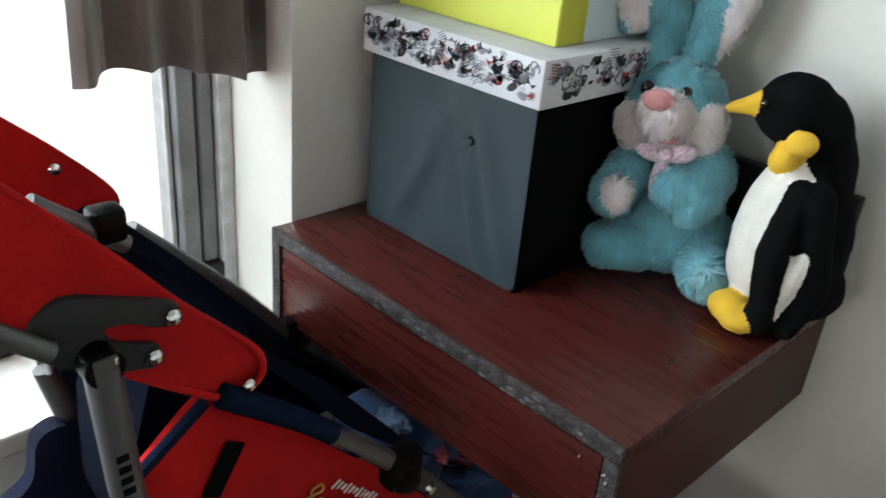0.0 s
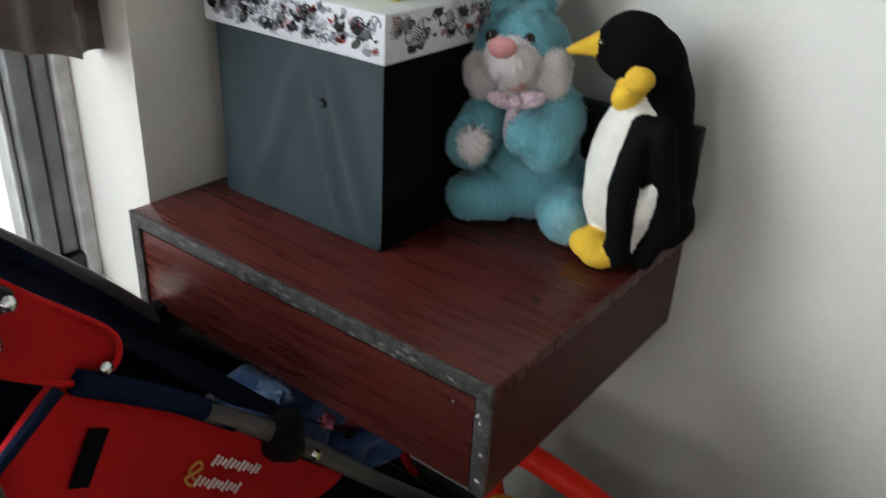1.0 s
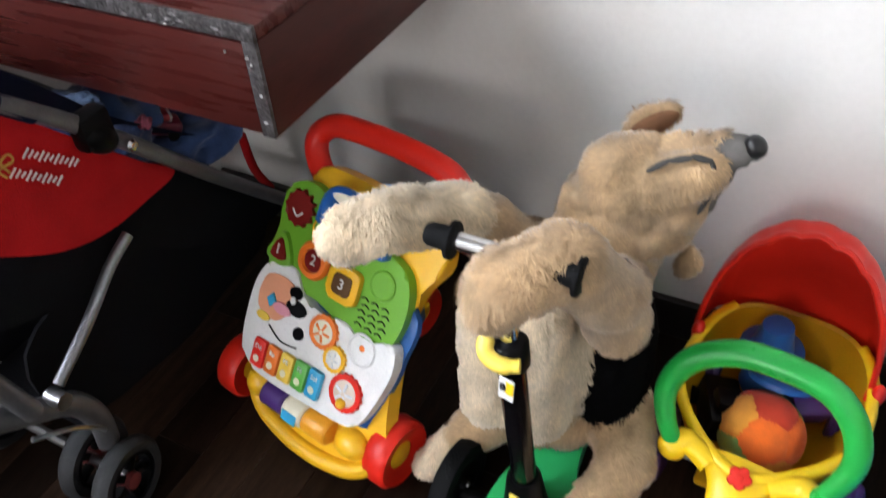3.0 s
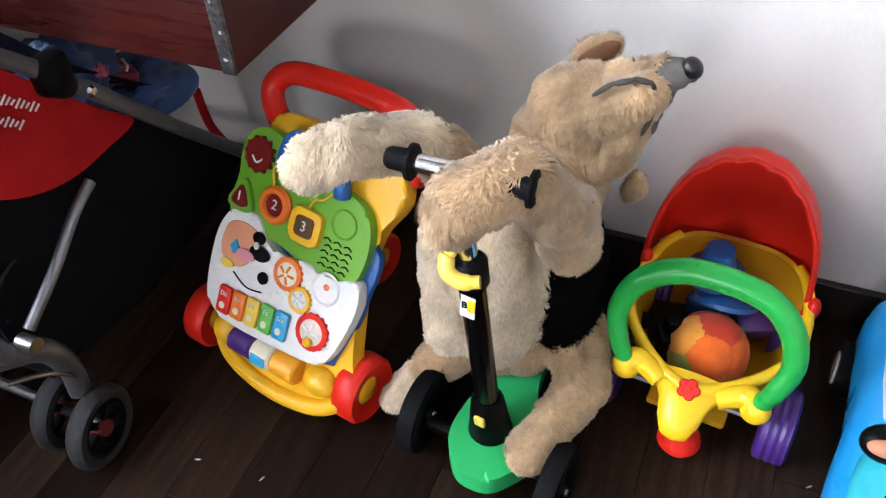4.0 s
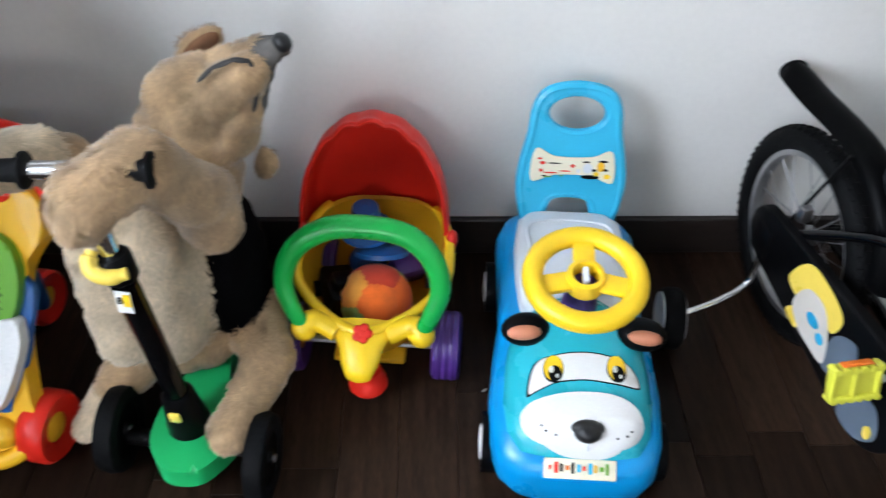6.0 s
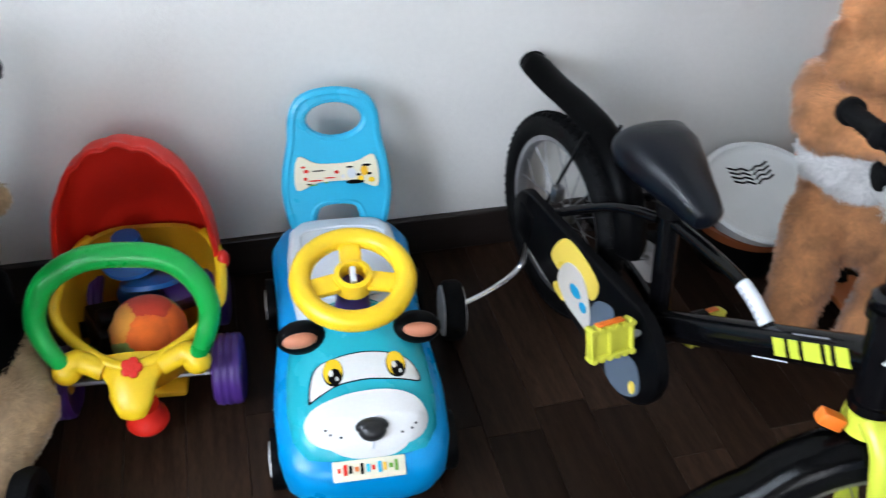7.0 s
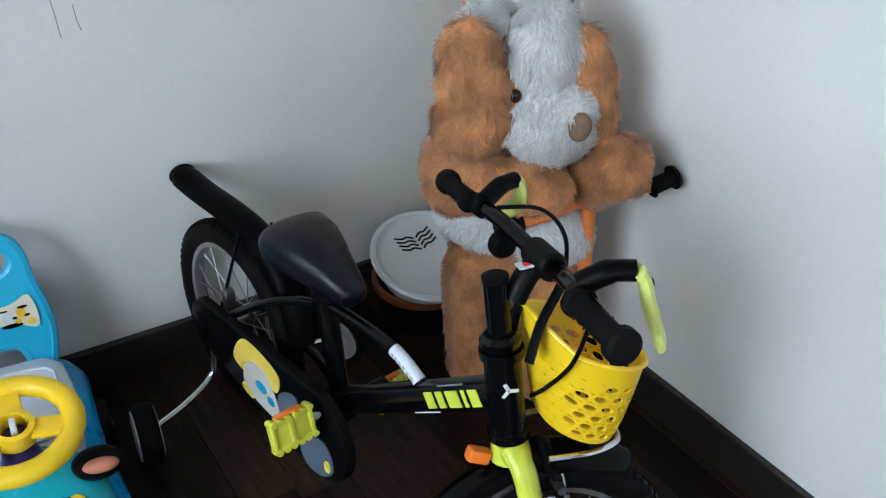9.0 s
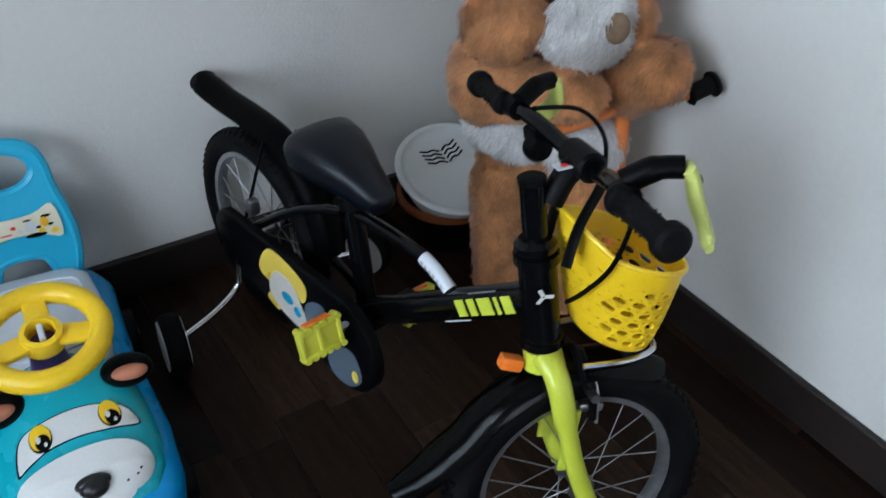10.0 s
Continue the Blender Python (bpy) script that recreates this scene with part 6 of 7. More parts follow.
def pedal(c, sy):
    m = Matrix.Translation(c) @ pose(0, 0, 0, 0, 72, 0) @ Matrix.Diagonal((0.74, 0.92, 0.9, 1))
    body = merge(slab((-0.028, -0.006, -0.009), (0.028, 0.002, 0.009), 0.003), slab((-0.028, -0.074, -0.009), (0.028, -0.067, 0.009), 0.003), slab((-0.030, -0.072, -0.009), (-0.023, 0.0, 0.009), 0.003),
                 slab((0.023, -0.072, -0.009), (0.030, 0.0, 0.009), 0.003), slab((-0.030, -0.072, -0.004), (0.030, -0.002, 0.004), 0.002), slab((-0.031, -0.042, -0.008), (0.031, -0.034, 0.008), 0.002))
    for k in range(6):
        for sx in (-1, 1):
            merge(body, lathe([(0, 0.0105), (0.006, 0.0100), (0.0072, 0.0), (0.006, -0.0100), (0, -0.0105)], 10, Matrix.Translation((sx * 0.030, -0.068 + 0.0132 * k, 0))))
    ob = part("pedal", moved(body, m @ Matrix.Diagonal((1, -sy, 1, 1))), PEDAL_LIME, bike, "lime plastic pedal with a scalloped edge")
    part("reflector", moved(slab((-0.0405, -0.060, -0.006), (-0.037, -0.014, 0.007), 0.001), m @ Matrix.Diagonal((1, -sy, 1, 1))), ORANGE_PL, ob, "orange reflector")


pedal((BB[0] + 0.034, -0.090, BB[2] + 0.062), -1)
pedal((BB[0] - 0.034, 0.090, BB[2] - 0.062), 1)
# training wheels
for sy in (-1, 1):
    tw = part("training_wheel", lathe([(0.0425, 0.014), (0.048, 0.018), (0.053, 0.012), (0.054, 0.0), (0.053, -0.012), (0.048, -0.018), (0.0425, -0.014)], 36, pose(0.030, sy * 0.211, 0.054, 90, 0, sy * 14), True), RUBBER, bike, "small black training wheel")
    part("wheel_disc", lathe([(0, 0.012), (0.012, 0.012), (0.016, 0.007), (0.032, 0.016), (0.0445, 0.0195), (0.0445, -0.0195), (0.032, -0.016), (0.016, -0.007), (0.012, -0.012), (0, -0.012)], 30, pose(0.030, sy * 0.211, 0.054, 90, 0, sy * 14)), WHITE_PL, tw, "white wheel disc")
    part("training_arm", sweep(curve([(0.030, sy * 0.198, 0.058), (0.018, sy * 0.13, 0.066), (0.006, sy * 0.075, 0.085), (0.0, sy * 0.060, 0.120), (0.0, sy * 0.058, 0.200)], 5), 0.0058, 10), CHROME, bike, "bright steel stabiliser arm")
part("axle_bracket", slab((-0.02, -0.075, 0.165), (0.03, -0.058, 0.225), 0.006), BLACK_PL, bike)
part("brake_fitting", slab((0.035, -0.05, 0.262), (0.052, -0.03, 0.290), 0.004), STEEL, bike)

LEVER_LIME = plastic("pale_lime_lever", (0.62, 0.66, 0.17), 0.35)
# steering assembly, turned to one side
FA = Vector((0.638, 0, 0.393))
ax = HEAD_AXIS.normalized()
pf = Vector((0.972, 0, 0.235))
at = lambda u, h, y=0.0: FA + ax * u + pf * h + Vector((0, y, 0))
WC = at(-0.226, 0.032)
TILT_B = Matrix.Translation(WC) @ Matrix.Rotation(-math.atan2(0.235, 0.972), 4, "Y")
bike_wheel(STEER @ TILT_B, bike, 0.180, 0.024)
turned = lambda bm: moved(bm, STEER)
part("fork_crown", turned(sweep([at(-0.005, 0), at(-0.03, 0.0)], [0.022, 0.026], 18)), LIME, bike, "lime fork crown")
for sy in (-1, 1):
    part("fork_blade", turned(sweep(curve([at(-0.012, 0.0, sy * 0.012), at(-0.035, 0.004, sy * 0.036), at(-0.09, 0.008, sy * 0.044), at(-0.16, 0.016, sy * 0.045), at(-0.232, 0.032, sy * 0.045)], 6), [0.019] * 4 + [0.0165] * 9 + [0.0135] * 12, 14, flat=0.75)), LIME, bike, "lime fork blade")
part("steerer", turned(sweep([at(0.12, 0), at(0.211, 0)], 0.0145, 16)), BLACK_GLOSS, bike)
part("steerer_cap", turned(sweep([at(0.208, 0), at(0.215, 0), at(0.218, 0)], [0.016, 0.016, 0.010], 16)), BLACK_PL, bike)
part("lock_ring", turned(sweep([at(0.122, 0), at(0.128, 0), at(0.136, 0), at(0.142, 0)], [0.021, 0.025, 0.025, 0.019], 20)), BLACK_GLOSS, bike)
bar_at = lambda u, h, y=0.0: at(u - 0.015, h + 0.016, y)
part("stem", turned(sweep(curve([bar_at(0.195, 0.004), bar_at(0.222, 0.022), bar_at(0.235, 0.042)], 5), 0.0145, 14)), BLACK_PL, bike)
part("stem_badge", turned(moved(slab((-0.011, -0.009, 0), (0.011, 0.009, 0.0015)), Matrix.Translation(bar_at(0.236, 0.020, -0.006)) @ pose(0, 0, 0, 0, -14, 0))), PALE_GREY, bike, "small silver badge")
part("badge_mark", turned(moved(slab((-0.004, -0.004, 0.0015), (0.004, 0.003, 0.0025)), Matrix.Translation(bar_at(0.236, 0.020, -0.006)) @ pose(0, 0, 0, 0, -14, 0))), RED_PL, bike)
bar = curve([bar_at(0.262, 0.010, -0.245), bar_at(0.260, 0.018, -0.17), bar_at(0.252, 0.030, -0.10), bar_at(0.237, 0.042, -0.045), bar_at(0.236, 0.043, 0.0), bar_at(0.237, 0.042, 0.045), bar_at(0.252, 0.030, 0.10), bar_at(0.260, 0.018, 0.17), bar_at(0.262, 0.010, 0.245)], 6)
part("handlebar", turned(sweep(bar, 0.0100, 14)), BLACK_GLOSS, bike, "black handlebar")
part("bar_clamp", turned(sweep([bar_at(0.236, 0.043, -0.030), bar_at(0.236, 0.043, -0.026), bar_at(0.236, 0.043, 0.026), bar_at(0.236, 0.043, 0.030)], [0.014, 0.0175, 0.0175, 0.014], 18)), BLACK_PL, bike)
for sy in (-1, 1):
    g = part("grip", turned(sweep([bar_at(0.262, 0.0095, sy * q) for q in (0.256, 0.252, 0.243, 0.240, 0.20, 0.165, 0.162, 0.156, 0.153)], [0.0130, 0.0175, 0.0175, 0.0120, 0.0120, 0.0120, 0.0150, 0.0150, 0.011], 22)), RUBBER, bike, "black rubber grip with end flange")
    grip_dots = bmesh.new()
    for k in range(10):
        for q in range(3):
            a = k * math.pi / 6 + q * 0.3
            merge(grip_dots, ball(bar_at(0.262, 0.0095, sy * (0.176 + 0.017 * q)) + ax * 0.013 * math.cos(a) + pf * 0.013 * math.sin(a), 0.0011, u=6, v=4))
    part("grip_dots", turned(grip_dots), RUBBER, g)
    part("lever_bracket", turned(sweep([bar_at(0.259, 0.018, sy * 0.158), bar_at(0.257, 0.022, sy * 0.135)], 0.0140, 14)), BLACK_PL, bike)
    part("lever_body", turned(sweep(curve([at(0.252, 0.040, sy * 0.136), at(0.264, 0.066, sy * 0.146), at(0.264, 0.090, sy * 0.156)], 5), [0.0125] * 6 + [0.0110] * 5, 10)), BLACK_PL, bike)
    lv = part("brake_lever", turned(sweep(curve([at(0.266, 0.090, sy * 0.158), at(0.254, 0.096, sy * 0.160), at(0.234, 0.097, sy * 0.166), at(0.218, 0.094, sy * 0.184), at(0.204, 0.088, sy * 0.206)], 6), [0.0100] + [0.0150] * 4 + [0.0135] * 12 + [0.0120] * 6 + [0.008] * 2, 12, flat=0.5)), LEVER_LIME, bike, "lime brake lever")
    part("lever_pivot", turned(sweep([at(0.250, 0.092, sy * 0.160), at(0.250, 0.1045, sy * 0.160)], 0.0048, 10)), BLACK_PL, lv)
part("bell", turned(lathe([(0, 0.016), (0.013, 0.013), (0.018, 0.004), (0.018, -0.004), (0, -0.008)], 20, Matrix.Translation(bar_at(0.222, 0.028, 0.095)) @ pose(0, 0, 0, 90, 0, 0))), BLACK_PL, bike, "black bell")
part("brake_cable", turned(sweep(curve([at(0.250, 0.050, -0.125), at(0.226, 0.064, -0.115), at(0.194, 0.066, -0.105), at(0.134, 0.052, -0.085), at(0.092, 0.034, -0.055), at(0.066, 0.022, -0.028)], 8), 0.0027, 8)), BLACK_PL, bike, "black brake cable")
part("brake_cable", turned(sweep(curve([at(0.246, 0.050, 0.120), at(0.250, 0.090, 0.075), at(0.226, 0.102, 0.035), at(0.180, 0.088, 0.012)], 8), 0.0027, 8)), BLACK_PL, bike, "black brake cable")
part("caliper", turned(sweep(curve([at(-0.045, 0.035, -0.035), at(-0.02, 0.040, 0.0), at(-0.045, 0.035, 0.035)], 5), 0.0055, 8)), BLACK_PL, bike)
part("caliper_arm", turned(sweep(curve([at(-0.020, 0.044, -0.005), at(-0.06, 0.048, -0.030), at(-0.105, 0.046, -0.034)], 5), 0.006, 8)), BLACK_PL, bike)
for sy in (-1, 1):
    part("fork_bracket", turned(moved(slab((-0.006, -0.003, -0.070), (0.010, 0.003, 0.020), 0.002), Matrix.Translation(at(-0.105, 0.018, sy * 0.034)))), LIME, bike, "lime plate inside the fork")
part("brake_bolt", turned(sweep([at(-0.066, 0.046, -0.048), at(-0.066, 0.046, -0.020)], 0.006, 10)), STEEL, bike)
part("brake_spring", turned(sweep(curve([at(-0.040, 0.050, -0.020), at(-0.070, 0.056, -0.030), at(-0.112, 0.050, -0.036)], 5), 0.0022, 8)), STEEL, bike)
part("brake_pad", turned(moved(slab((-0.016, -0.006, -0.006), (0.016, 0.006, 0.006), 0.003), Matrix.Translation(at(-0.090, 0.046, -0.028)))), STEEL, bike)
part("fork_reflector", turned(moved(slab((-0.030, -0.009, -0.009), (0.0, 0.009, 0.009), 0.004), Matrix.Translation(at(-0.024, -0.028, 0.0)) @ pose(0, 0, 0, 0, 14, 0))), ORANGE_PL, bike, "orange reflector behind the fork")
# front mudguard
mg = [WC + 0.200 * (pf * math.cos(radians(a)) + ax * math.sin(radians(a))) for a in range(50, 141, 9)]
mg += [WC + pf * -0.185 + ax * 0.108, WC + pf * -0.215 + ax * 0.088, WC + pf * -0.245 + ax * 0.072]
part("front_mudguard", turned(blade(mg, 0.034, 0.026, [tuple((p - WC).normalized()) for p in mg])), BLACK_GLOSS, bike, "glossy black front mudguard")
# basket: tapered bucket with rows of slots, hung in front of the bar
BASK = Matrix.Translation(at(0, 0)) @ Matrix.Rotation(-math.atan2(0.235, 0.972), 4, "Y")


def basket_skin(w, v):
    """A point of the bucket wall: w turns about it from the front, v climbs from the floor to the sloping rim."""
    c, sn = math.cos(w), math.sin(w)
    grow = 0.60 + 0.40 * min(1, v) ** 0.65
    px = 0.070 * c * (1 if c > 0 else 0.92) * grow
    py = 0.088 * math.copysign(abs(sn) ** 0.85, sn) * grow
    lip = 0.115 - 0.030 * c + (0.022 * max(0, -c - 0.55) / 0.45)
    foot = -0.004 - 0.018 * c
    return (0.082 + 0.016 * v + px, py, foot + (lip - foot) * v)


def basket():
    """Rows of cells round the bucket, each with an oval slot; plain bands above and below."""
    cols, rows, seg = 17, 6, 16
    v0, dv, du = 0.06, 0.122, 2 * math.pi / cols
    verts, faces = [], []

    def grid(va, vb, steps, turn_by):
        nu = cols * 4
        base = len(verts)
        for q in range(steps + 1):
            verts.extend(basket_skin(turn_by + du * p / 4, va + (vb - va) * q / steps) for p in range(nu))
        for q in range(steps):
            for p in range(nu):
                a, b = base + q * nu + p, base + q * nu + (p + 1) % nu
                faces.append((a, b, b + nu, a + nu))

    grid(0.0, v0, 2, 0.0)
    grid(v0 + dv * rows, 1.0, 6, 0.0)
    verts.append(basket_skin(0, 0))
    centre = len(verts) - 1
    verts[centre] = (0.082, 0.0, -0.004)
    faces.extend((centre, (p + 1) % (cols * 4), p) for p in range(cols * 4))
    for r in range(rows):
        for c in range(cols):
            uc, vc = du * (c + 0.5 + 0.5 * (r % 2)), v0 + dv * (r + 0.5)
            solid_cell = math.cos(uc) < -0.72 or (r == rows - 1 and math.cos(uc) < -0.2)
            base = len(verts)
            for k in range(seg):
                a = 2 * math.pi * (k + 0.5) / seg
                ca, sa = math.cos(a), math.sin(a)
                big = max(abs(ca), abs(sa))
                verts.append(basket_skin(uc + 0.5 * du * ca / big, vc + 0.5 * dv * sa / big))
            if solid_cell:
                faces.append(tuple(range(base, base + seg)))
                continue
            for k in range(seg):
                a = 2 * math.pi * (k + 0.5) / seg
                verts.append(basket_skin(uc + 0.36 * du * math.copysign(abs(math.cos(a)) ** 0.8, math.cos(a)), vc + 0.31 * dv * math.sin(a)))
            for k in range(seg):
                n2 = (k + 1) % seg
                faces.append((base + k, base + n2, base + seg + n2, base + seg + k))
    me = bpy.data.meshes.new("tmp")
    me.from_pydata(verts, [], faces)
    bm = bmesh.new()
    bm.from_mesh(me)
    bpy.data.meshes.remove(me)
    bmesh.ops.remove_doubles(bm, verts=bm.verts[:], dist=0.0003)
    bmesh.ops.recalc_face_normals(bm, faces=bm.faces[:])
    bmesh.ops.solidify(bm, geom=bm.faces[:], thickness=0.003)
    return bm


bk = part("basket", turned(moved(basket(), BASK)), BRIGHT_YEL, bike, "bright yellow perforated plastic basket")
rimp = [basket_skin(2 * math.pi * q / 56, 1.0) for q in range(56)]
part("basket_rim", turned(moved(sweep(rimp, 0.0032, 8, True), BASK)), BRIGHT_YEL, bk)
for top_y, low_y, low_u in ((-0.030, -0.056, 0.128), (0.032, 0.006, 0.118)):
    part("basket_strap", turned(sweep(curve([at(0.214, 0.064, top_y), at(0.200, 0.066, top_y), at(0.165, 0.034, (top_y + low_y) / 2), at(low_u, 0.012, low_y)], 5), 0.009, 8, flat=0.35)), BLACK_PL, bk, "black hanging strap")
part("basket_stay", turned(sweep(curve([at(-0.012, 0.03, -0.05), at(-0.020, 0.09, -0.050), at(-0.034, 0.135, -0.020), at(-0.034, 0.135, 0.020), at(-0.020, 0.09, 0.05), at(-0.012, 0.03, 0.05)], 6), 0.004, 8)), CHROME, bk, "bright wire stay")
# ---- corner: standing plush dog, second scooter, colander ----
ORANGE_FUR = mat("rust_brown_pile", (0.54, 0.235, 0.092), 0.95, vary=0.5, scale=20, grain=0.1, grain_scale=140, per_island=0.16, sheen=0.3)
WHITE_FUR = mat("off_white_pile", (0.66, 0.63, 0.61), 0.95, vary=0.15, scale=22, grain=0.1, grain_scale=240, per_island=0.2, sheen=0.35)
NOSE_TAN = mat("tan_felt_nose", (0.20, 0.125, 0.075), 0.9, vary=0.2, scale=60, bump=0.3)
TED = pose(2.66, -0.43, 0, 0, 0, -42.6)
ht = seen_from((1.829, -1.333, 1.129), (2.66, -0.43, 0))
plush("plush_hound", [
    ("e", ht(-0.005, 0.400, 0.090), (0.122, 0.092, 0.180), (0, 0, 0), 0),
    ("e", ht(-0.060, 0.392, 0.022), (0.082, 0.048, 0.044), (0, 10, 0), 1),
    ("e", ht(0.050, 0.385, 0.030), (0.076, 0.048, 0.060), (0, 0, 0), 1),
    ("c", (-0.070, 0.040, 0.265), (-0.058, 0.020, 0.050), 0.052, 0.040, 0),
    ("c", (0.078, 0.050, 0.265), (0.074, 0.030, 0.050), 0.055, 0.048, 0),
    ("e", ht(-0.005, 0.660, 0.085), (0.100, 0.088, 0.108), (0, 0, 0), 0),
    ("e", ht(0.010, 0.705, 0.042), (0.056, 0.068, 0.088), (0, 0, 0), 1),
    ("e", ht(-0.080, 0.740, 0.080), (0.048, 0.046, 0.028), (0, 0, 0), 1),
    ("e", ht(-0.036, 0.612, 0.034), (0.042, 0.036, 0.046), (0, 0, 0), 0),
    ("e", ht(0.028, 0.582, 0.004), (0.069, 0.056, 0.060), (0, 0, 0), 1),
    ("e", ht(0.062, 0.612, -0.004), (0.032, 0.040, 0.036), (0, 0, 0), 1),
    ("e", ht(-0.094, 0.632, -0.004), (0.055, 0.028, 0.112), (0, -12, 0), 0),
    ("e", ht(-0.096, 0.572, -0.022), (0.060, 0.028, 0.062), (0, -6, 0), 0),
    ("e", ht(0.093, 0.655, 0.026), (0.030, 0.026, 0.104), (0, -16, 0), 0),
    ("c", ht(-0.120, 0.500, 0.040), ht(-0.114, 0.458, -0.010), 0.052, 0.048, 0),
    ("c", ht(-0.114, 0.458, -0.010), ht(0.034, 0.472, -0.040), 0.046, 0.040, 0),
    ("c", ht(0.105, 0.505, 0.050), ht(0.148, 0.525, 0.010), 0.054, 0.050, 0),
], [ORANGE_FUR, WHITE_FUR, EYE, NOSE_TAN], "big rust and white plush hound standing in the corner", "plush toy",
    voxel=0.0070, fur=130000, length=0.0195, lump=0.008, seed=9, m=TED, width=0.0011, lay=0.69,
    hard=[(ht(-0.030, 0.625, -0.008), (0.011, 0.009, 0.012), (0, 0, 0), 2), (ht(0.078, 0.585, -0.044), (0.019, 0.015, 0.024), (0, 0, 20), 3)])

ORANGE_PAINT = plastic("orange_paint", (0.62, 0.17, 0.035), 0.35)
tee = thing("orange_scooter", "orange T-bar scooter with black grips behind the bicycle", "scooter")
part("stem", sweep([(2.782, -0.516, 0.070), (2.759, -0.491, 0.450)], 0.0125, 14), ORANGE_PAINT, tee, "orange stem")
part("handlebar", sweep(curve([(2.630, -0.470, 0.428), (2.690, -0.487, 0.441), (2.759, -0.491, 0.452), (2.812, -0.528, 0.472), (2.838, -0.548, 0.479)], 6), 0.0115, 14), ORANGE_PAINT, tee, "orange handlebar")
for a, b in (((2.835, -0.551, 0.477), (2.882, -0.560, 0.492)), ((2.632, -0.470, 0.428), (2.590, -0.458, 0.420))):
    a, b = Vector(a), Vector(b)
    part("grip", sweep([a, a.lerp(b, 0.06), a.lerp(b, 0.1), a.lerp(b, 0.85), a.lerp(b, 0.87), b], [0.016, 0.019, 0.0145, 0.0145, 0.022, 0.020], 18), RUBBER, tee, "black grip")
part("deck", slab((2.740, -0.53, 0.045), (2.820, -0.30, 0.062), 0.008), ORANGE_PAINT, tee)
scooter_wheel(tee, (2.715, -0.545, 0.045), 0, 0.045, 0.026)
scooter_wheel(tee, (2.845, -0.545, 0.045), 0, 0.045, 0.026)
scooter_wheel(tee, (2.780, -0.28, 0.045), 0, 0.045, 0.026)
part("axle_beam", sweep([(2.715, -0.545, 0.045), (2.782, -0.516, 0.070), (2.845, -0.545, 0.045)], 0.010, 10), BLACK_PL, tee)
pole = solid("broom_pole", sweep([(2.850, -0.022, 0.0), (2.815, -0.022, 0.92)], 0.0085, 12), ORANGE_PAINT, "thin orange broom pole leaning in the corner", "pole")

bucket = thing("bucket", "dark bucket with a brown-orange rim under the colander", "bucket", pose(2.672, -0.135, 0))
part("wall", lathe([(0.082, 0.001), (0.092, 0.06), (0.100, 0.098), (0.096, 0.098), (0.088, 0.06), (0.078, 0.006), (0.0, 0.005), (0, 0.001)], 36), BLACK_PL, bucket)
part("rim", lathe([(0.097, 0.088), (0.106, 0.088), (0.107, 0.104), (0.097, 0.104)], 36, None, True), plastic("brown_orange_rim", (0.22, 0.055, 0.014), 0.5), bucket, "brown-orange rim")
col_ = thing("colander", "milky plastic bowl with wavy slots standing on the bucket", "bowl", pose(2.676, -0.140, 0.105, 16, -4, 0))
part("bowl", lathe([(0, 0.001), (0.070, 0.001), (0.092, 0.008), (0.106, 0.045), (0.112, 0.062), (0.122, 0.065), (0.124, 0.070), (0.120, 0.0745), (0.112, 0.0735), (0.106, 0.067), (0.098, 0.0645), (0, 0.0640)], 48), MILKY, col_, "milky translucent bowl")
for k in range(4):
    for sx in (-1, 1):
        oy = 0.062 - 0.011 * k
        c = curve([(0.003 * sx, oy - 0.007, 0.0645), (0.016 * sx, oy + 0.002, 0.0645), (0.027 * sx, oy + 0.001, 0.0645), (0.042 * sx, oy + 0.009, 0.0645)], 5)
        part("slot", sweep(c, 0.0021, 6), BLACK_PL, col_)
# ---- folded-back stroller beside the drawer shelf ----
RED_CLOTH = mat("red_canvas", (0.39, 0.009, 0.010), 0.85, spec=0.06, vary=0.25, scale=9, grain=0.15, grain_scale=800, bump=0.35, bump_scale=500, sheen=0.03)
NAVY_CLOTH = mat("navy_canvas", (0.0055, 0.0085, 0.025), 0.85, spec=0.12, vary=0.3, scale=9, grain=0.15, grain_scale=800, bump=0.35, bump_scale=500)
BLACK_CLOTH = mat("black_canvas", (0.002, 0.002, 0.003), 0.9, spec=0.12, vary=0.3, scale=9, grain=0.15, grain_scale=800, bump=0.3, bump_scale=500)
PIPING = mat("blue_piping", (0.006, 0.011, 0.028), 0.9, spec=0.04, vary=0.2, scale=40, bump=0.2)
LOGO_WHITE = mat("pale_embroidery", (0.60, 0.52, 0.50), 0.8, vary=0.15, scale=90)
LOGO_GOLD = mat("gold_embroidery", (0.42, 0.22, 0.03), 0.8, vary=0.15, scale=90)
stroller = thing("stroller", "red and navy canvas pushchair with grey tubes and folded hood", "stroller")
side_at = lambda x: Matrix(((0, 0, 1, x), (1, 0, 0, 0), (0, 1, 0, 0), (0, 0, 0, 1)))


def canvas(outline, x, thick, bulge, cx=None):
    """A padded cloth shape in the yz plane, swelling towards +x."""
    bm = plate(outline, thick, 0.0, None)
    bmesh.ops.subdivide_edges(bm, edges=bm.edges[:], cuts=2, use_grid_fill=True)
    ys = [p[0] for p in outline]
    zs = [p[1] for p in outline]
    cy, cz = sum(ys) / len(ys), sum(zs) / len(zs)
    ry, rz = (max(ys) - min(ys)) / 2, (max(zs) - min(zs)) / 2
    for v in bm.verts:
        r = ((v.co.x - cy) / ry) ** 2 + ((v.co.y - cz) / rz) ** 2
        v.co.z += bulge * max(0, 1 - r) + 0.003 * math.sin(30 * v.co.x + 17 * v.co.y)
    return moved(bm, side_at(x))


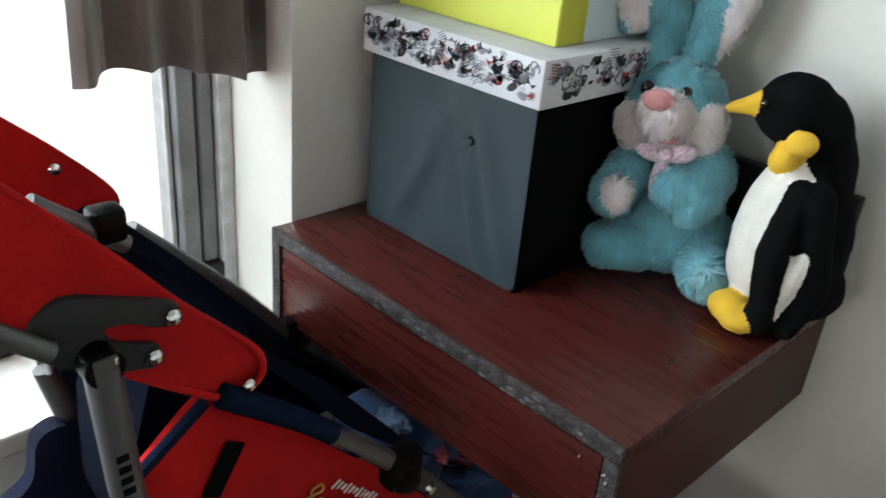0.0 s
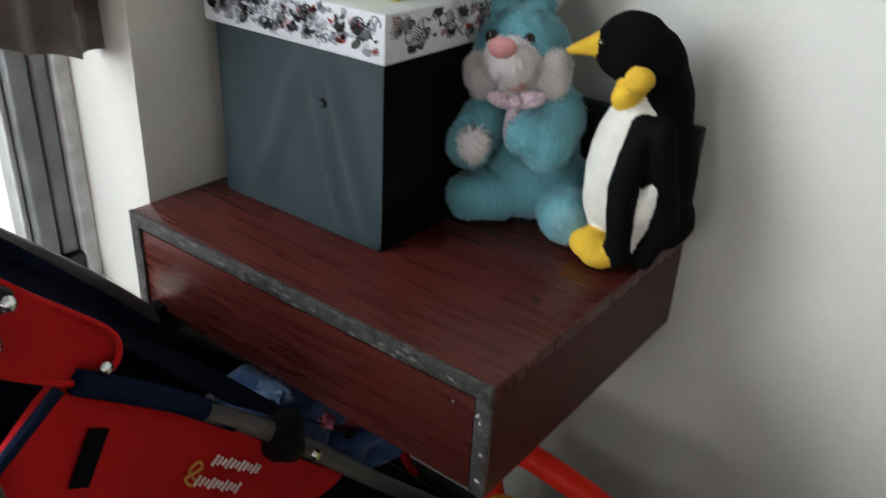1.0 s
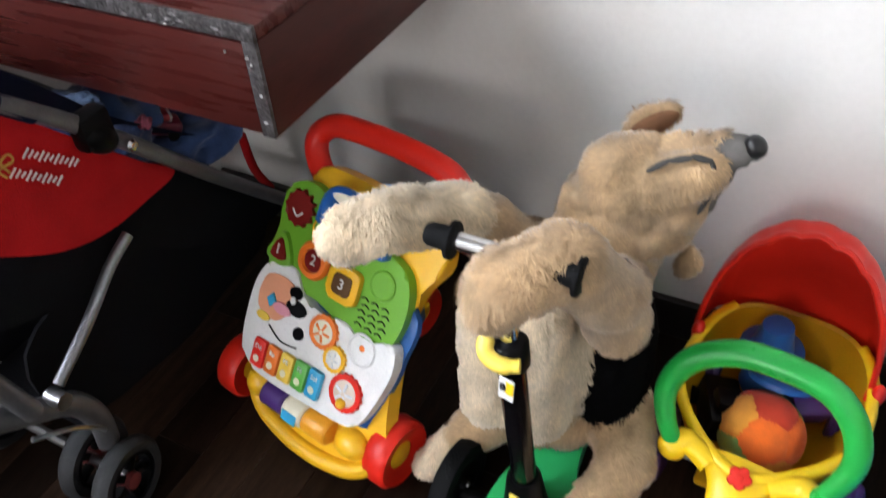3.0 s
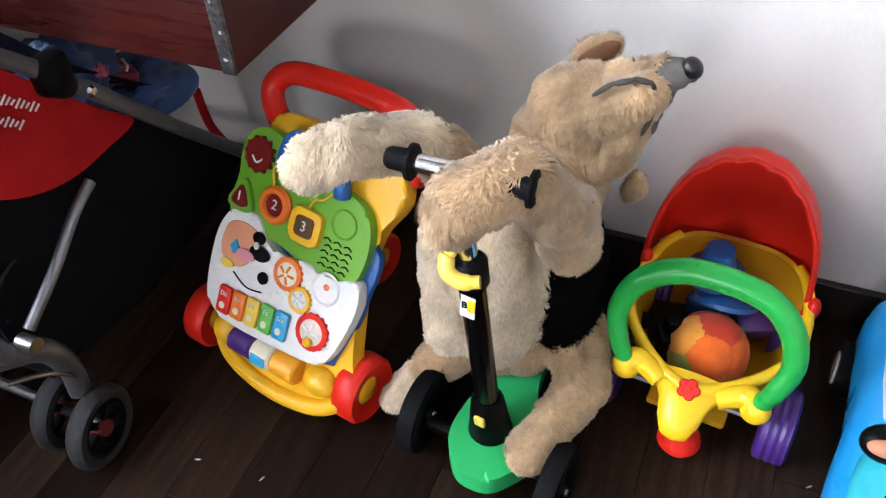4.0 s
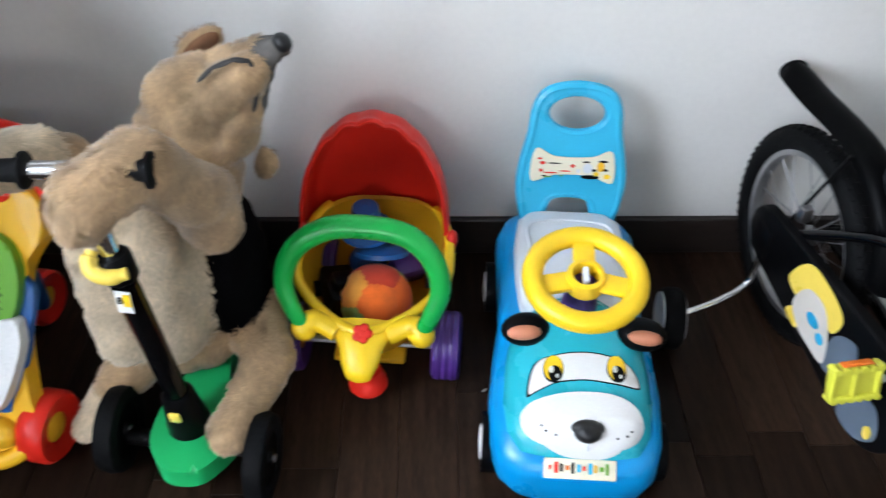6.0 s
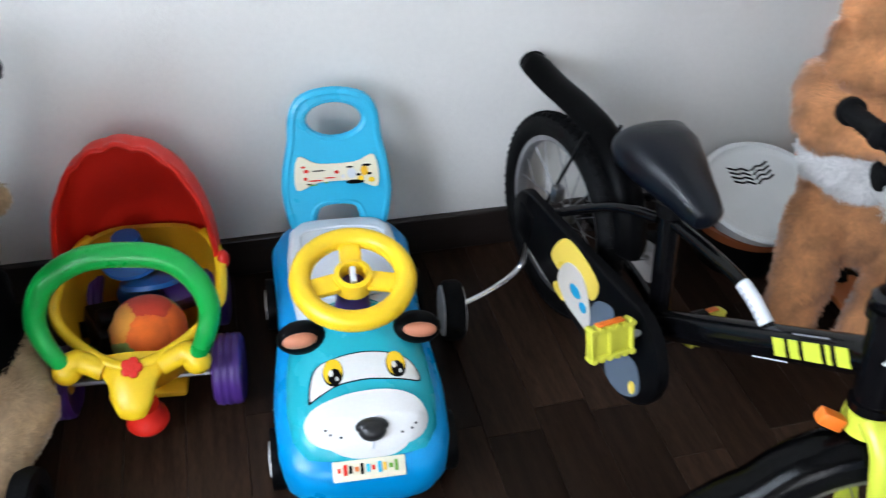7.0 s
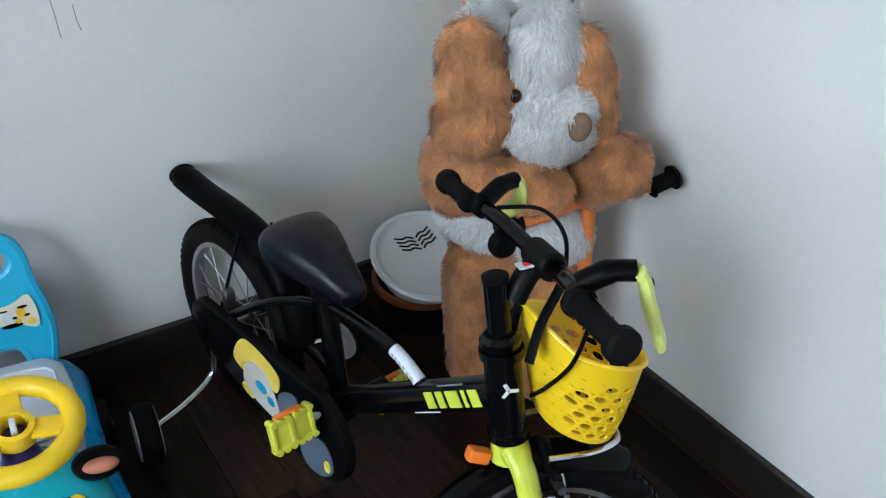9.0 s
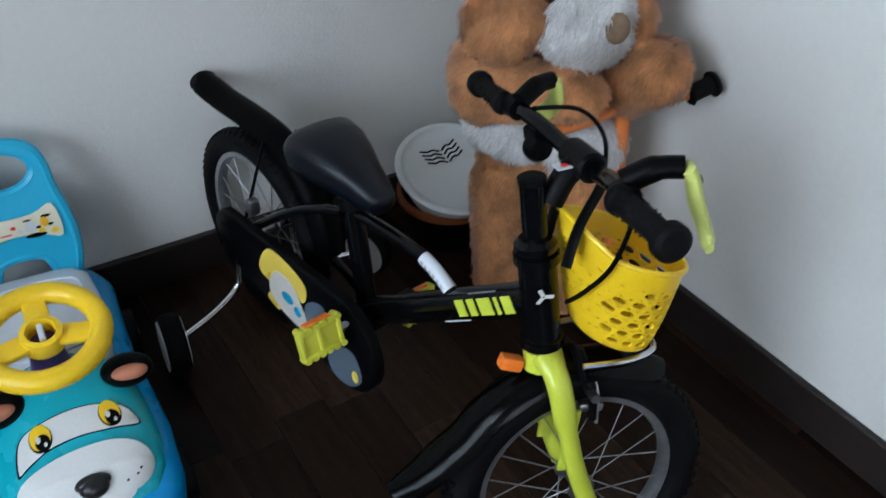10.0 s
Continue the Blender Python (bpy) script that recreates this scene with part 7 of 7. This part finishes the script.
# hood lobes
near = SPOON([(-0.676, 0.768), (-0.674, 0.795), (-0.705, 0.830), (-0.745, 0.870), (-0.797, 0.930), (-0.862, 0.997), (-0.95, 1.085), (-1.02, 1.04), (-0.95, 0.958), (-0.880, 0.896), (-0.815, 0.842), (-0.745, 0.787), (-0.705, 0.762)], 4)
hood_s = part("hood_lobe", canvas(near, 0.700, 0.010, 0.014), RED_CLOTH, stroller, "red canvas hood side")
part("hood_seam", sweep([(0.7145, y, z) for y, z in near], 0.0035, 6, True), RED_CLOTH, hood_s)
far = SPOON([(-0.672, 0.828), (-0.678, 0.858), (-0.725, 0.907), (-0.772, 0.948), (-0.87, 1.03), (-0.92, 0.98), (-0.81, 0.885), (-0.753, 0.850), (-0.70, 0.822)], 4)
part("hood_lobe", canvas(far, 0.430, 0.008, 0.012), RED_CLOTH, stroller, "red canvas hood side")
roof = bmesh.new()
rows = []
for i in range(13):
    u = i / 12
    x = 0.44 + 0.27 * u
    sag = 0.03 * math.sin(math.pi * u)
    rows.append([roof.verts.new((x, y, z + sag)) for y, z in ((-1.03, 1.00), (-0.99, 1.06), (-0.95, 1.085), (-0.90, 1.04))])
for a, b in zip(rows, rows[1:]):
    for j in range(3):
        roof.faces.new((a[j], a[j + 1], b[j + 1], b[j]))
bmesh.ops.solidify(roof, geom=roof.faces[:], thickness=0.006)
part("hood_roof", roof, RED_CLOTH, stroller, "red canvas hood folded back")
yoke = [SPOON([(-0.752, 0.875), (-0.762, 0.885), (-0.80, 0.900), (-0.838, 0.912), (-0.862, 0.895), (-0.855, 0.868), (-0.820, 0.846), (-0.785, 0.834), (-0.768, 0.834), (-0.772, 0.850), (-0.800, 0.862), (-0.815, 0.878), (-0.800, 0.882), (-0.765, 0.863)], 3)]
part("hood_bracket", plate(yoke[0], 0.008, 0.003, side_at(0.7225)), GREY_RUBBER, stroller, "black forked hood bracket")
for y, z, x in ((-0.760, 0.872, 0.733), (-0.777, 0.843, 0.733), (-0.690, 0.772, 0.722), (-0.815, 0.862, 0.745)):
    part("rivet", lathe([(0, 0.005), (0.004, 0.0045), (0.0065, 0.002), (0.007, 0.0)], 18, pose(x, y, z, 0, 90, 0)), CHROME, stroller, "bright metal rivet")
part("rivet", lathe([(0, 0.005), (0.004, 0.0045), (0.0065, 0.002), (0.007, 0.0)], 18, pose(0.448, -0.735, 0.892, 0, 90, 0)), CHROME, stroller, "bright metal rivet")
part("hood_arm", sweep([(0.742, -0.93, 0.950), (0.738, -0.852, 0.880)], 0.0080, 12), GREY_TUBE, stroller)
part("hood_arm", sweep([(0.60, -0.81, 0.93), (0.60, -0.735, 0.872)], 0.0085, 12), GREY_TUBE, stroller)
part("arm_block", slab((0.585, -0.765, 0.880), (0.612, -0.735, 0.912), 0.006), BLACK_PL, stroller)
# upright pole with its knuckle, and the clip behind it
part("pole", sweep([(0.738, -0.820, 0.868), (0.738, -0.812, 0.74), (0.735, -0.775, 0.46), (0.732, -0.735, 0.315)], 0.0135, 16), GREY_TUBE, stroller, "grey oval tube with embossed mark")
part("knuckle", sweep([(0.726, -0.820, 0.858), (0.748, -0.820, 0.858)], 0.0150, 18), BLACK_PL, stroller, "black plastic knuckle")
for k in range(4):
    part("embossing", slab((0.7512, -0.822 + 0.0008 * k, 0.775 - 0.011 * k), (0.7522, -0.812 + 0.0008 * k, 0.781 - 0.011 * k)), BLACK_PL, stroller, smooth=False)
part("clip", sweep([(0.55 + 0.012 * math.cos(a), -0.802, 0.742 + 0.012 * math.sin(a)) for a in [k * 0.7 for k in range(9)]], 0.0035, 8), STEEL, stroller)
part("clip_rod", sweep([(0.55, -0.80, 0.748), (0.60, -0.775, 0.765)], 0.004, 8), BLACK_PL, stroller)
part("rear_tube", sweep([(0.55, -0.803, 0.742), (0.56, -0.785, 0.66)], 0.011, 12), GREY_TUBE, stroller)
# seat sling
prof = [(-0.745, 0.855), (-0.675, 0.795), (-0.600, 0.730), (-0.52, 0.640), (-0.45, 0.560), (-0.37, 0.49), (-0.32, 0.448)]
sl = bmesh.new()
rows = []
for i in range(13):
    u = i / 12
    x = 0.435 + 0.262 * u
    rows.append([sl.verts.new((x, y, z - 0.05 * math.sin(math.pi * u) * (0.4 + 0.6 * math.sin(3 * (y + 0.9))))) for y, z in [(q.y, q.z) for q in curve([(0, a, b) for a, b in prof], 4)]])
for a, b in zip(rows, rows[1:]):
    for j in range(len(a) - 1):
        sl.faces.new((a[j], a[j + 1], b[j + 1], b[j]))
bmesh.ops.solidify(sl, geom=sl.faces[:], thickness=0.012)
part("seat", sl, NAVY_CLOTH, stroller, "navy padded seat sling")
bk_ = bmesh.new()
rows = []
for i in range(9):
    x = 0.575 + 0.120 * i / 8
    rows.append([bk_.verts.new((x, y - 0.012 * math.sin(math.pi * i / 8), z)) for y, z in ((-0.746, 0.850), (-0.765, 0.80), (-0.785, 0.73), (-0.79, 0.65), (-0.76, 0.55), (-0.72, 0.45))])
for a, b in zip(rows, rows[1:]):
    for j in range(5):
        bk_.faces.new((a[j], a[j + 1], b[j + 1], b[j]))
bmesh.ops.solidify(bk_, geom=bk_.faces[:], thickness=0.008)
part("seat_back", bk_, NAVY_CLOTH, stroller, "navy canvas seat back")
lining = SPOON([(-0.755, 0.56), (-0.752, 0.70), (-0.742, 0.800), (-0.712, 0.846), (-0.640, 0.785), (-0.540, 0.675), (-0.440, 0.560), (-0.36, 0.46), (-0.46, 0.43), (-0.62, 0.45)], 4)
part("far_side_panel", canvas(lining, 0.436, 0.008, 0.006), NAVY_CLOTH, stroller, "navy canvas lining of the far side")
wing = SPOON([(-0.790, 0.655), (-0.800, 0.690), (-0.826, 0.682), (-0.838, 0.64), (-0.872, 0.60), (-0.86, 0.50), (-0.76, 0.50), (-0.72, 0.62), (-0.755, 0.70)], 4)
part("rear_flap", canvas(wing, 0.545, 0.02, 0.02), NAVY_CLOTH, stroller, "navy rear pocket with pink lining")
part("flap_lining", ball((0.562, -0.808, 0.682), (0.008, 0.013, 0.006)), PINK_FELT, stroller)
# red side panel
red = SPOON([(-0.728, 0.768), (-0.695, 0.752), (-0.64, 0.703), (-0.57, 0.632), (-0.50, 0.553), (-0.44, 0.487), (-0.395, 0.442), (-0.45, 0.432), (-0.52, 0.430), (-0.60, 0.462), (-0.69, 0.530), (-0.78, 0.610), (-0.815, 0.670), (-0.800, 0.714)], 4)
rp = part("side_panel", canvas(red, 0.700, 0.010, 0.010), RED_CLOTH, stroller, "red canvas side panel with embroidered mark")
part("piping", sweep(curve([(0.714, -0.728, 0.768), (0.715, -0.765, 0.742), (0.714, -0.805, 0.711), (0.712, -0.818, 0.690)], 6), 0.0055, 8), PIPING, rp, "blue edge piping")
part("tube_sleeve", sweep(curve([(0.718, -0.715, 0.770), (0.722, -0.63, 0.703), (0.724, -0.565, 0.640)], 6), 0.0118, 12), PIPING, stroller, "blue canvas tube sleeve")
part("strap", moved(slab((-0.010, -0.026, 0), (0.010, 0.030, 0.003), 0.001), side_at(0.7175) @ pose(-0.718, 0.688, 0, 0, 0, -30)), BLACK_CLOTH, rp, "black webbing tab")
TX = basis((0.7245, -0.607, 0.608), (0, 0.735, -0.678), (0, 0.678, 0.735))
for x0, y0, n in ((0.010, 0.008, 11), (0.000, -0.016, 10)):
    for k in range(n):
        cx, up = x0 + 0.0072 * k, 0.0062 - 0.0014 * (k % 3)
        part("mark_bar", moved(sweep([(cx, y0 - up, 0), (cx + 0.0035, y0 + up, 0)], 0.0014, 8), TX), LOGO_WHITE, rp)
part("mark_swirl", moved(sweep(curve([(-0.002, -0.016, 0), (-0.016, -0.008, 0), (-0.010, 0.003, 0), (-0.002, -0.003, 0), (-0.016, -0.016, 0), (-0.004, -0.022, 0)], 6), 0.0015, 5), TX), LOGO_GOLD, rp)
dark = SPOON([(-0.80, 0.60), (-0.69, 0.532), (-0.60, 0.464), (-0.52, 0.432), (-0.395, 0.445), (-0.30, 0.355), (-0.19, 0.255), (-0.22, 0.215), (-0.40, 0.30), (-0.50, 0.375), (-0.62, 0.385), (-0.78, 0.47)], 4)
part("lower_panel", canvas(dark, 0.694, 0.010, 0.006), BLACK_CLOTH, stroller, "black canvas skirt")
basket_o = SPOON([(-0.68, 0.33), (-0.50, 0.38), (-0.30, 0.31), (-0.20, 0.22), (-0.25, 0.15), (-0.50, 0.13), (-0.66, 0.18)], 4)
for xx in (0.45, 0.665):
    part("basket_side", canvas(basket_o, xx, 0.006, 0.004), BLACK_CLOTH, stroller, "black shopping basket side")
part("basket_floor", slab((0.455, -0.66, 0.145), (0.665, -0.22, 0.155), 0.003), BLACK_CLOTH, stroller)
# frame tubes
part("main_tube", sweep(curve([(0.724, -0.60, 0.675), (0.727, -0.526, 0.604), (0.728, -0.46, 0.533), (0.728, -0.35, 0.408), (0.726, -0.22, 0.268), (0.720, -0.10, 0.14)], 5), 0.0112, 14), GREY_TUBE, stroller, "grey frame tube")
part("main_tube", sweep(curve([(0.432, -0.66, 0.80), (0.43, -0.544, 0.687), (0.43, -0.443, 0.573), (0.43, -0.317, 0.44), (0.43, -0.10, 0.16)], 5), 0.0112, 14), GREY_TUBE, stroller, "grey frame tube")
part("joint", slab((0.713, -0.530, 0.562), (0.743, -0.482, 0.610), 0.009), BLACK_PL, stroller, "black plastic joint")
part("joint", ball((0.733, -0.505, 0.572), (0.016, 0.030, 0.019), (-45, 0, 0)), BLACK_PL, stroller)
part("joint", slab((0.418, -0.46, 0.56), (0.445, -0.42, 0.61), 0.008), BLACK_PL, stroller, "black plastic joint")
part("rivet", lathe([(0, 0.005), (0.005, 0.0045), (0.008, 0.0)], 18, pose(0.742, -0.470, 0.541, 0, 90, 0)), CHROME, stroller, "bright metal rivet")
part("front_fork", sweep(curve([(0.60, -0.14, 0.31), (0.60, -0.13, 0.23), (0.60, -0.10, 0.165)], 4), 0.008, 10), RED_CLOTH, stroller, "dark red webbing")
part("footrest", sweep([(0.44, -0.14, 0.185), (0.71, -0.14, 0.185)], 0.014, 12), BLACK_PL, stroller)
DIM_STEEL = mat("dim_steel", (0.22, 0.22, 0.23), 0.4, 0.9, vary=0.2, scale=40, grain=0.1)
leg = curve([(0.728, -0.515, 0.425), (0.730, -0.560, 0.405), (0.730, -0.62, 0.36), (0.728, -0.69, 0.315)], 6)
part("strut", sweep(leg, 0.0078, 14), DIM_STEEL, stroller, "bare steel strut")
part("rear_leg", sweep(curve([(0.705, -0.80, 0.345), (0.712, -0.735, 0.30), (0.712, -0.68, 0.255), (0.705, -0.655, 0.190), (0.695, -0.652, 0.125)], 6), 0.0145, 14, flat=1.2), GREY_TUBE, stroller, "grey plastic leg")
part("leg_pivot", sweep([(0.715, -0.70, 0.298), (0.742, -0.70, 0.298)], 0.012, 14), STEEL, stroller)
part("brake_wire", sweep(curve([(0.722, -0.75, 0.27), (0.728, -0.70, 0.235), (0.715, -0.66, 0.175), (0.69, -0.65, 0.13)], 6), 0.0035, 8), STEEL, stroller)


def pram_castor(x, y, wd=0.028, r=0.066):
    m = pose(x, y, r, 0, 90, 6)
    prof = [(r * 0.70, wd * 0.45), (r * 0.9, wd * 0.5), (r, wd * 0.2), (r, -wd * 0.2), (r * 0.9, -wd * 0.5), (r * 0.70, -wd * 0.45)]
    ob = part("wheel", lathe(prof, 36, m, True), GREY_RUBBER, stroller, "grey foam wheel")
    part("rim", lathe([(r * 0.60, wd * 0.4), (r * 0.71, wd * 0.42), (r * 0.71, -wd * 0.42), (r * 0.60, -wd * 0.4)], 32, m, True), BLACK_PL, ob)
    for k in range(5):
        part("spoke", moved(slab((0, -0.006, -0.006), (r * 0.62, 0.006, 0.006), 0.002), m @ Matrix.Rotation(k * 2 * math.pi / 5, 4, "Z")), BLACK_PL, ob)
    part("hub", lathe([(0, wd * 0.55), (r * 0.2, wd * 0.5), (r * 0.24, -wd * 0.5), (0, -wd * 0.55)], 18, m), plastic("maroon_hub", (0.10, 0.012, 0.012), 0.5), ob, "dark red hub")


pram_castor(0.722, -0.668)
pram_castor(0.648, -0.660)
pram_castor(0.395 + 0.05, -0.655)
pram_castor(0.705, -0.085, 0.026, 0.06)
pram_castor(0.455, -0.085, 0.026, 0.06)
part("rear_axle", sweep([(0.44, -0.660, 0.075), (0.725, -0.668, 0.075)], 0.008, 10), STEEL, stroller)
# blanket and toys in the seat
BLUE_CLOTH = mat("blue_blanket", (0.018, 0.050, 0.15), 0.9, vary=0.3, scale=30, grain=0.15, grain_scale=600, bump=0.5, bump_scale=90, sheen=0.3)


def crumple(cx, cy, cz, rx, ry, rz, seed):
    bm = ball((0, 0, 0), 1.0, u=64, v=40)
    for v in bm.verts:
        n = noise.noise(v.co * 1.9 + Vector((seed, 0, 0))) * 0.34 + noise.noise(v.co * 4.2 + Vector((seed, 3, 0))) * 0.09
        fold = 0.07 * math.sin(9 * v.co.x + 4 * v.co.y + 3 * n + seed)
        v.co = Vector((v.co.x * rx, v.co.y * ry, v.co.z * rz)) * (1 + n + fold)
    return moved(bm, Matrix.Translation((cx, cy, cz)))


solid("blanket", crumple(0.615, -0.415, 0.505, 0.085, 0.080, 0.045, 1.0), BLUE_CLOTH, "crumpled blue blanket in the pushchair seat", "blanket")
solid("cushion", crumple(0.645, -0.305, 0.425, 0.066, 0.105, 0.045, 4.0), BLUE_CLOTH, "blue cloth cushion in the pushchair seat", "cushion")
toycar = thing("toy_car", "dark red toy car lying in the pushchair", "toy car", pose(0.664, -0.362, 0.486, 8, 22, 60))
part("body", slab((-0.035, -0.017, -0.010), (0.035, 0.017, 0.010), 0.006, 3), plastic("maroon_plastic", (0.16, 0.010, 0.028), 0.3), toycar)
part("cabin", slab((-0.018, -0.014, 0.010), (0.016, 0.014, 0.022), 0.006, 3), plastic("maroon_cabin", (0.22, 0.015, 0.03), 0.3), toycar)
part("windscreen", slab((0.014, -0.011, 0.011), (0.0185, 0.011, 0.020), 0.001), PALE_GREY, toycar)
for sx in (-0.022, 0.022):
    for sy in (-0.017, 0.017):
        part("wheel", lathe([(0, 0.004), (0.008, 0.003), (0.008, -0.003), (0, -0.004)], 16, pose(sx, sy, -0.008, 90, 0, 0)), RUBBER, toycar)
solid("sock", crumple(0.690, -0.402, 0.520, 0.013, 0.010, 0.008, 7.0), mat("pink_knit", (0.28, 0.05, 0.08), 0.9, vary=0.4, scale=60, bump=0.4), "small pink knitted sock on the blanket", "sock")
solid("cloth", crumple(0.640, -0.440, 0.560, 0.024, 0.020, 0.012, 9.0), mat("pale_blue_cloth", (0.07, 0.11, 0.19), 0.9, vary=0.3, scale=40, bump=0.4), "pale blue cloth on the blanket", "cloth")
# ---- floor planks ----
floor = tagged(new("floor"), "dark wenge plank floor with worn satin finish", "floor", kind="structure")
PW = 0.092
plank_mesh = {}
col = 0
x = XL
while x < XR - 0.001:
    x1 = min(XR, x + PW)
    y = 0.0 + (0.31 * ((col * 7) % 5) / 5 if col else 0)
    k = 0
    while y > YB:
        ln = (0.46, 0.62, 0.54, 0.7)[(col * 3 + k * 5) % 4]
        top, bot = min(0.0, y), max(YB, y - ln)
        if top - bot > 0.02:
            key = (round(x1 - x, 3), round(top - bot, 3))
            if key not in plank_mesh:
                b = slab((0, 0, -0.006), (key[0] - 0.0006, key[1] - 0.0006, 0.0), 0.0006, 1)
                ob = part("plank", b, PLANK, floor, smooth=False)
                plank_mesh[key] = ob.data
            else:
                ob = new("plank", plank_mesh[key])
                ob.parent = floor
            ob.location = (x, bot, 0.0)
        y -= ln
        k += 1
    x = x1
    col += 1
# ---- crumbs and marks ----
CRUMB = mat("pale_crumb", (0.5, 0.46, 0.4), 0.9, vary=0.2)
for x, y, a in ((0.856, -0.634, 20), (0.967, -0.627, 70), (1.31, -0.66, 10), (1.72, -0.35, 40)):
    solid("crumb", moved(ball((0, 0, 0.001), (0.006, 0.0015, 0.0012), u=8, v=6), Matrix()), CRUMB, "tiny pale crumb on the dark floor", "crumb", "crumbs on the floor", m=pose(x, y, 0.0002, 0, 0, a))
SCRATCH = mat("grey_scratch", (0.25, 0.24, 0.22), 0.8, vary=0.2)
for pts in (((2.068, -0.0006, 0.73), (2.071, -0.0006, 0.70), (2.073, -0.0006, 0.672)), ((2.098, -0.0006, 0.72), (2.100, -0.0006, 0.695), (2.104, -0.0006, 0.680))):
    tagged(link_mesh("wall_scratch", sweep(pts, 0.0007, 5), SCRATCH), "thin grey scratch on the white wall", kind="structure")
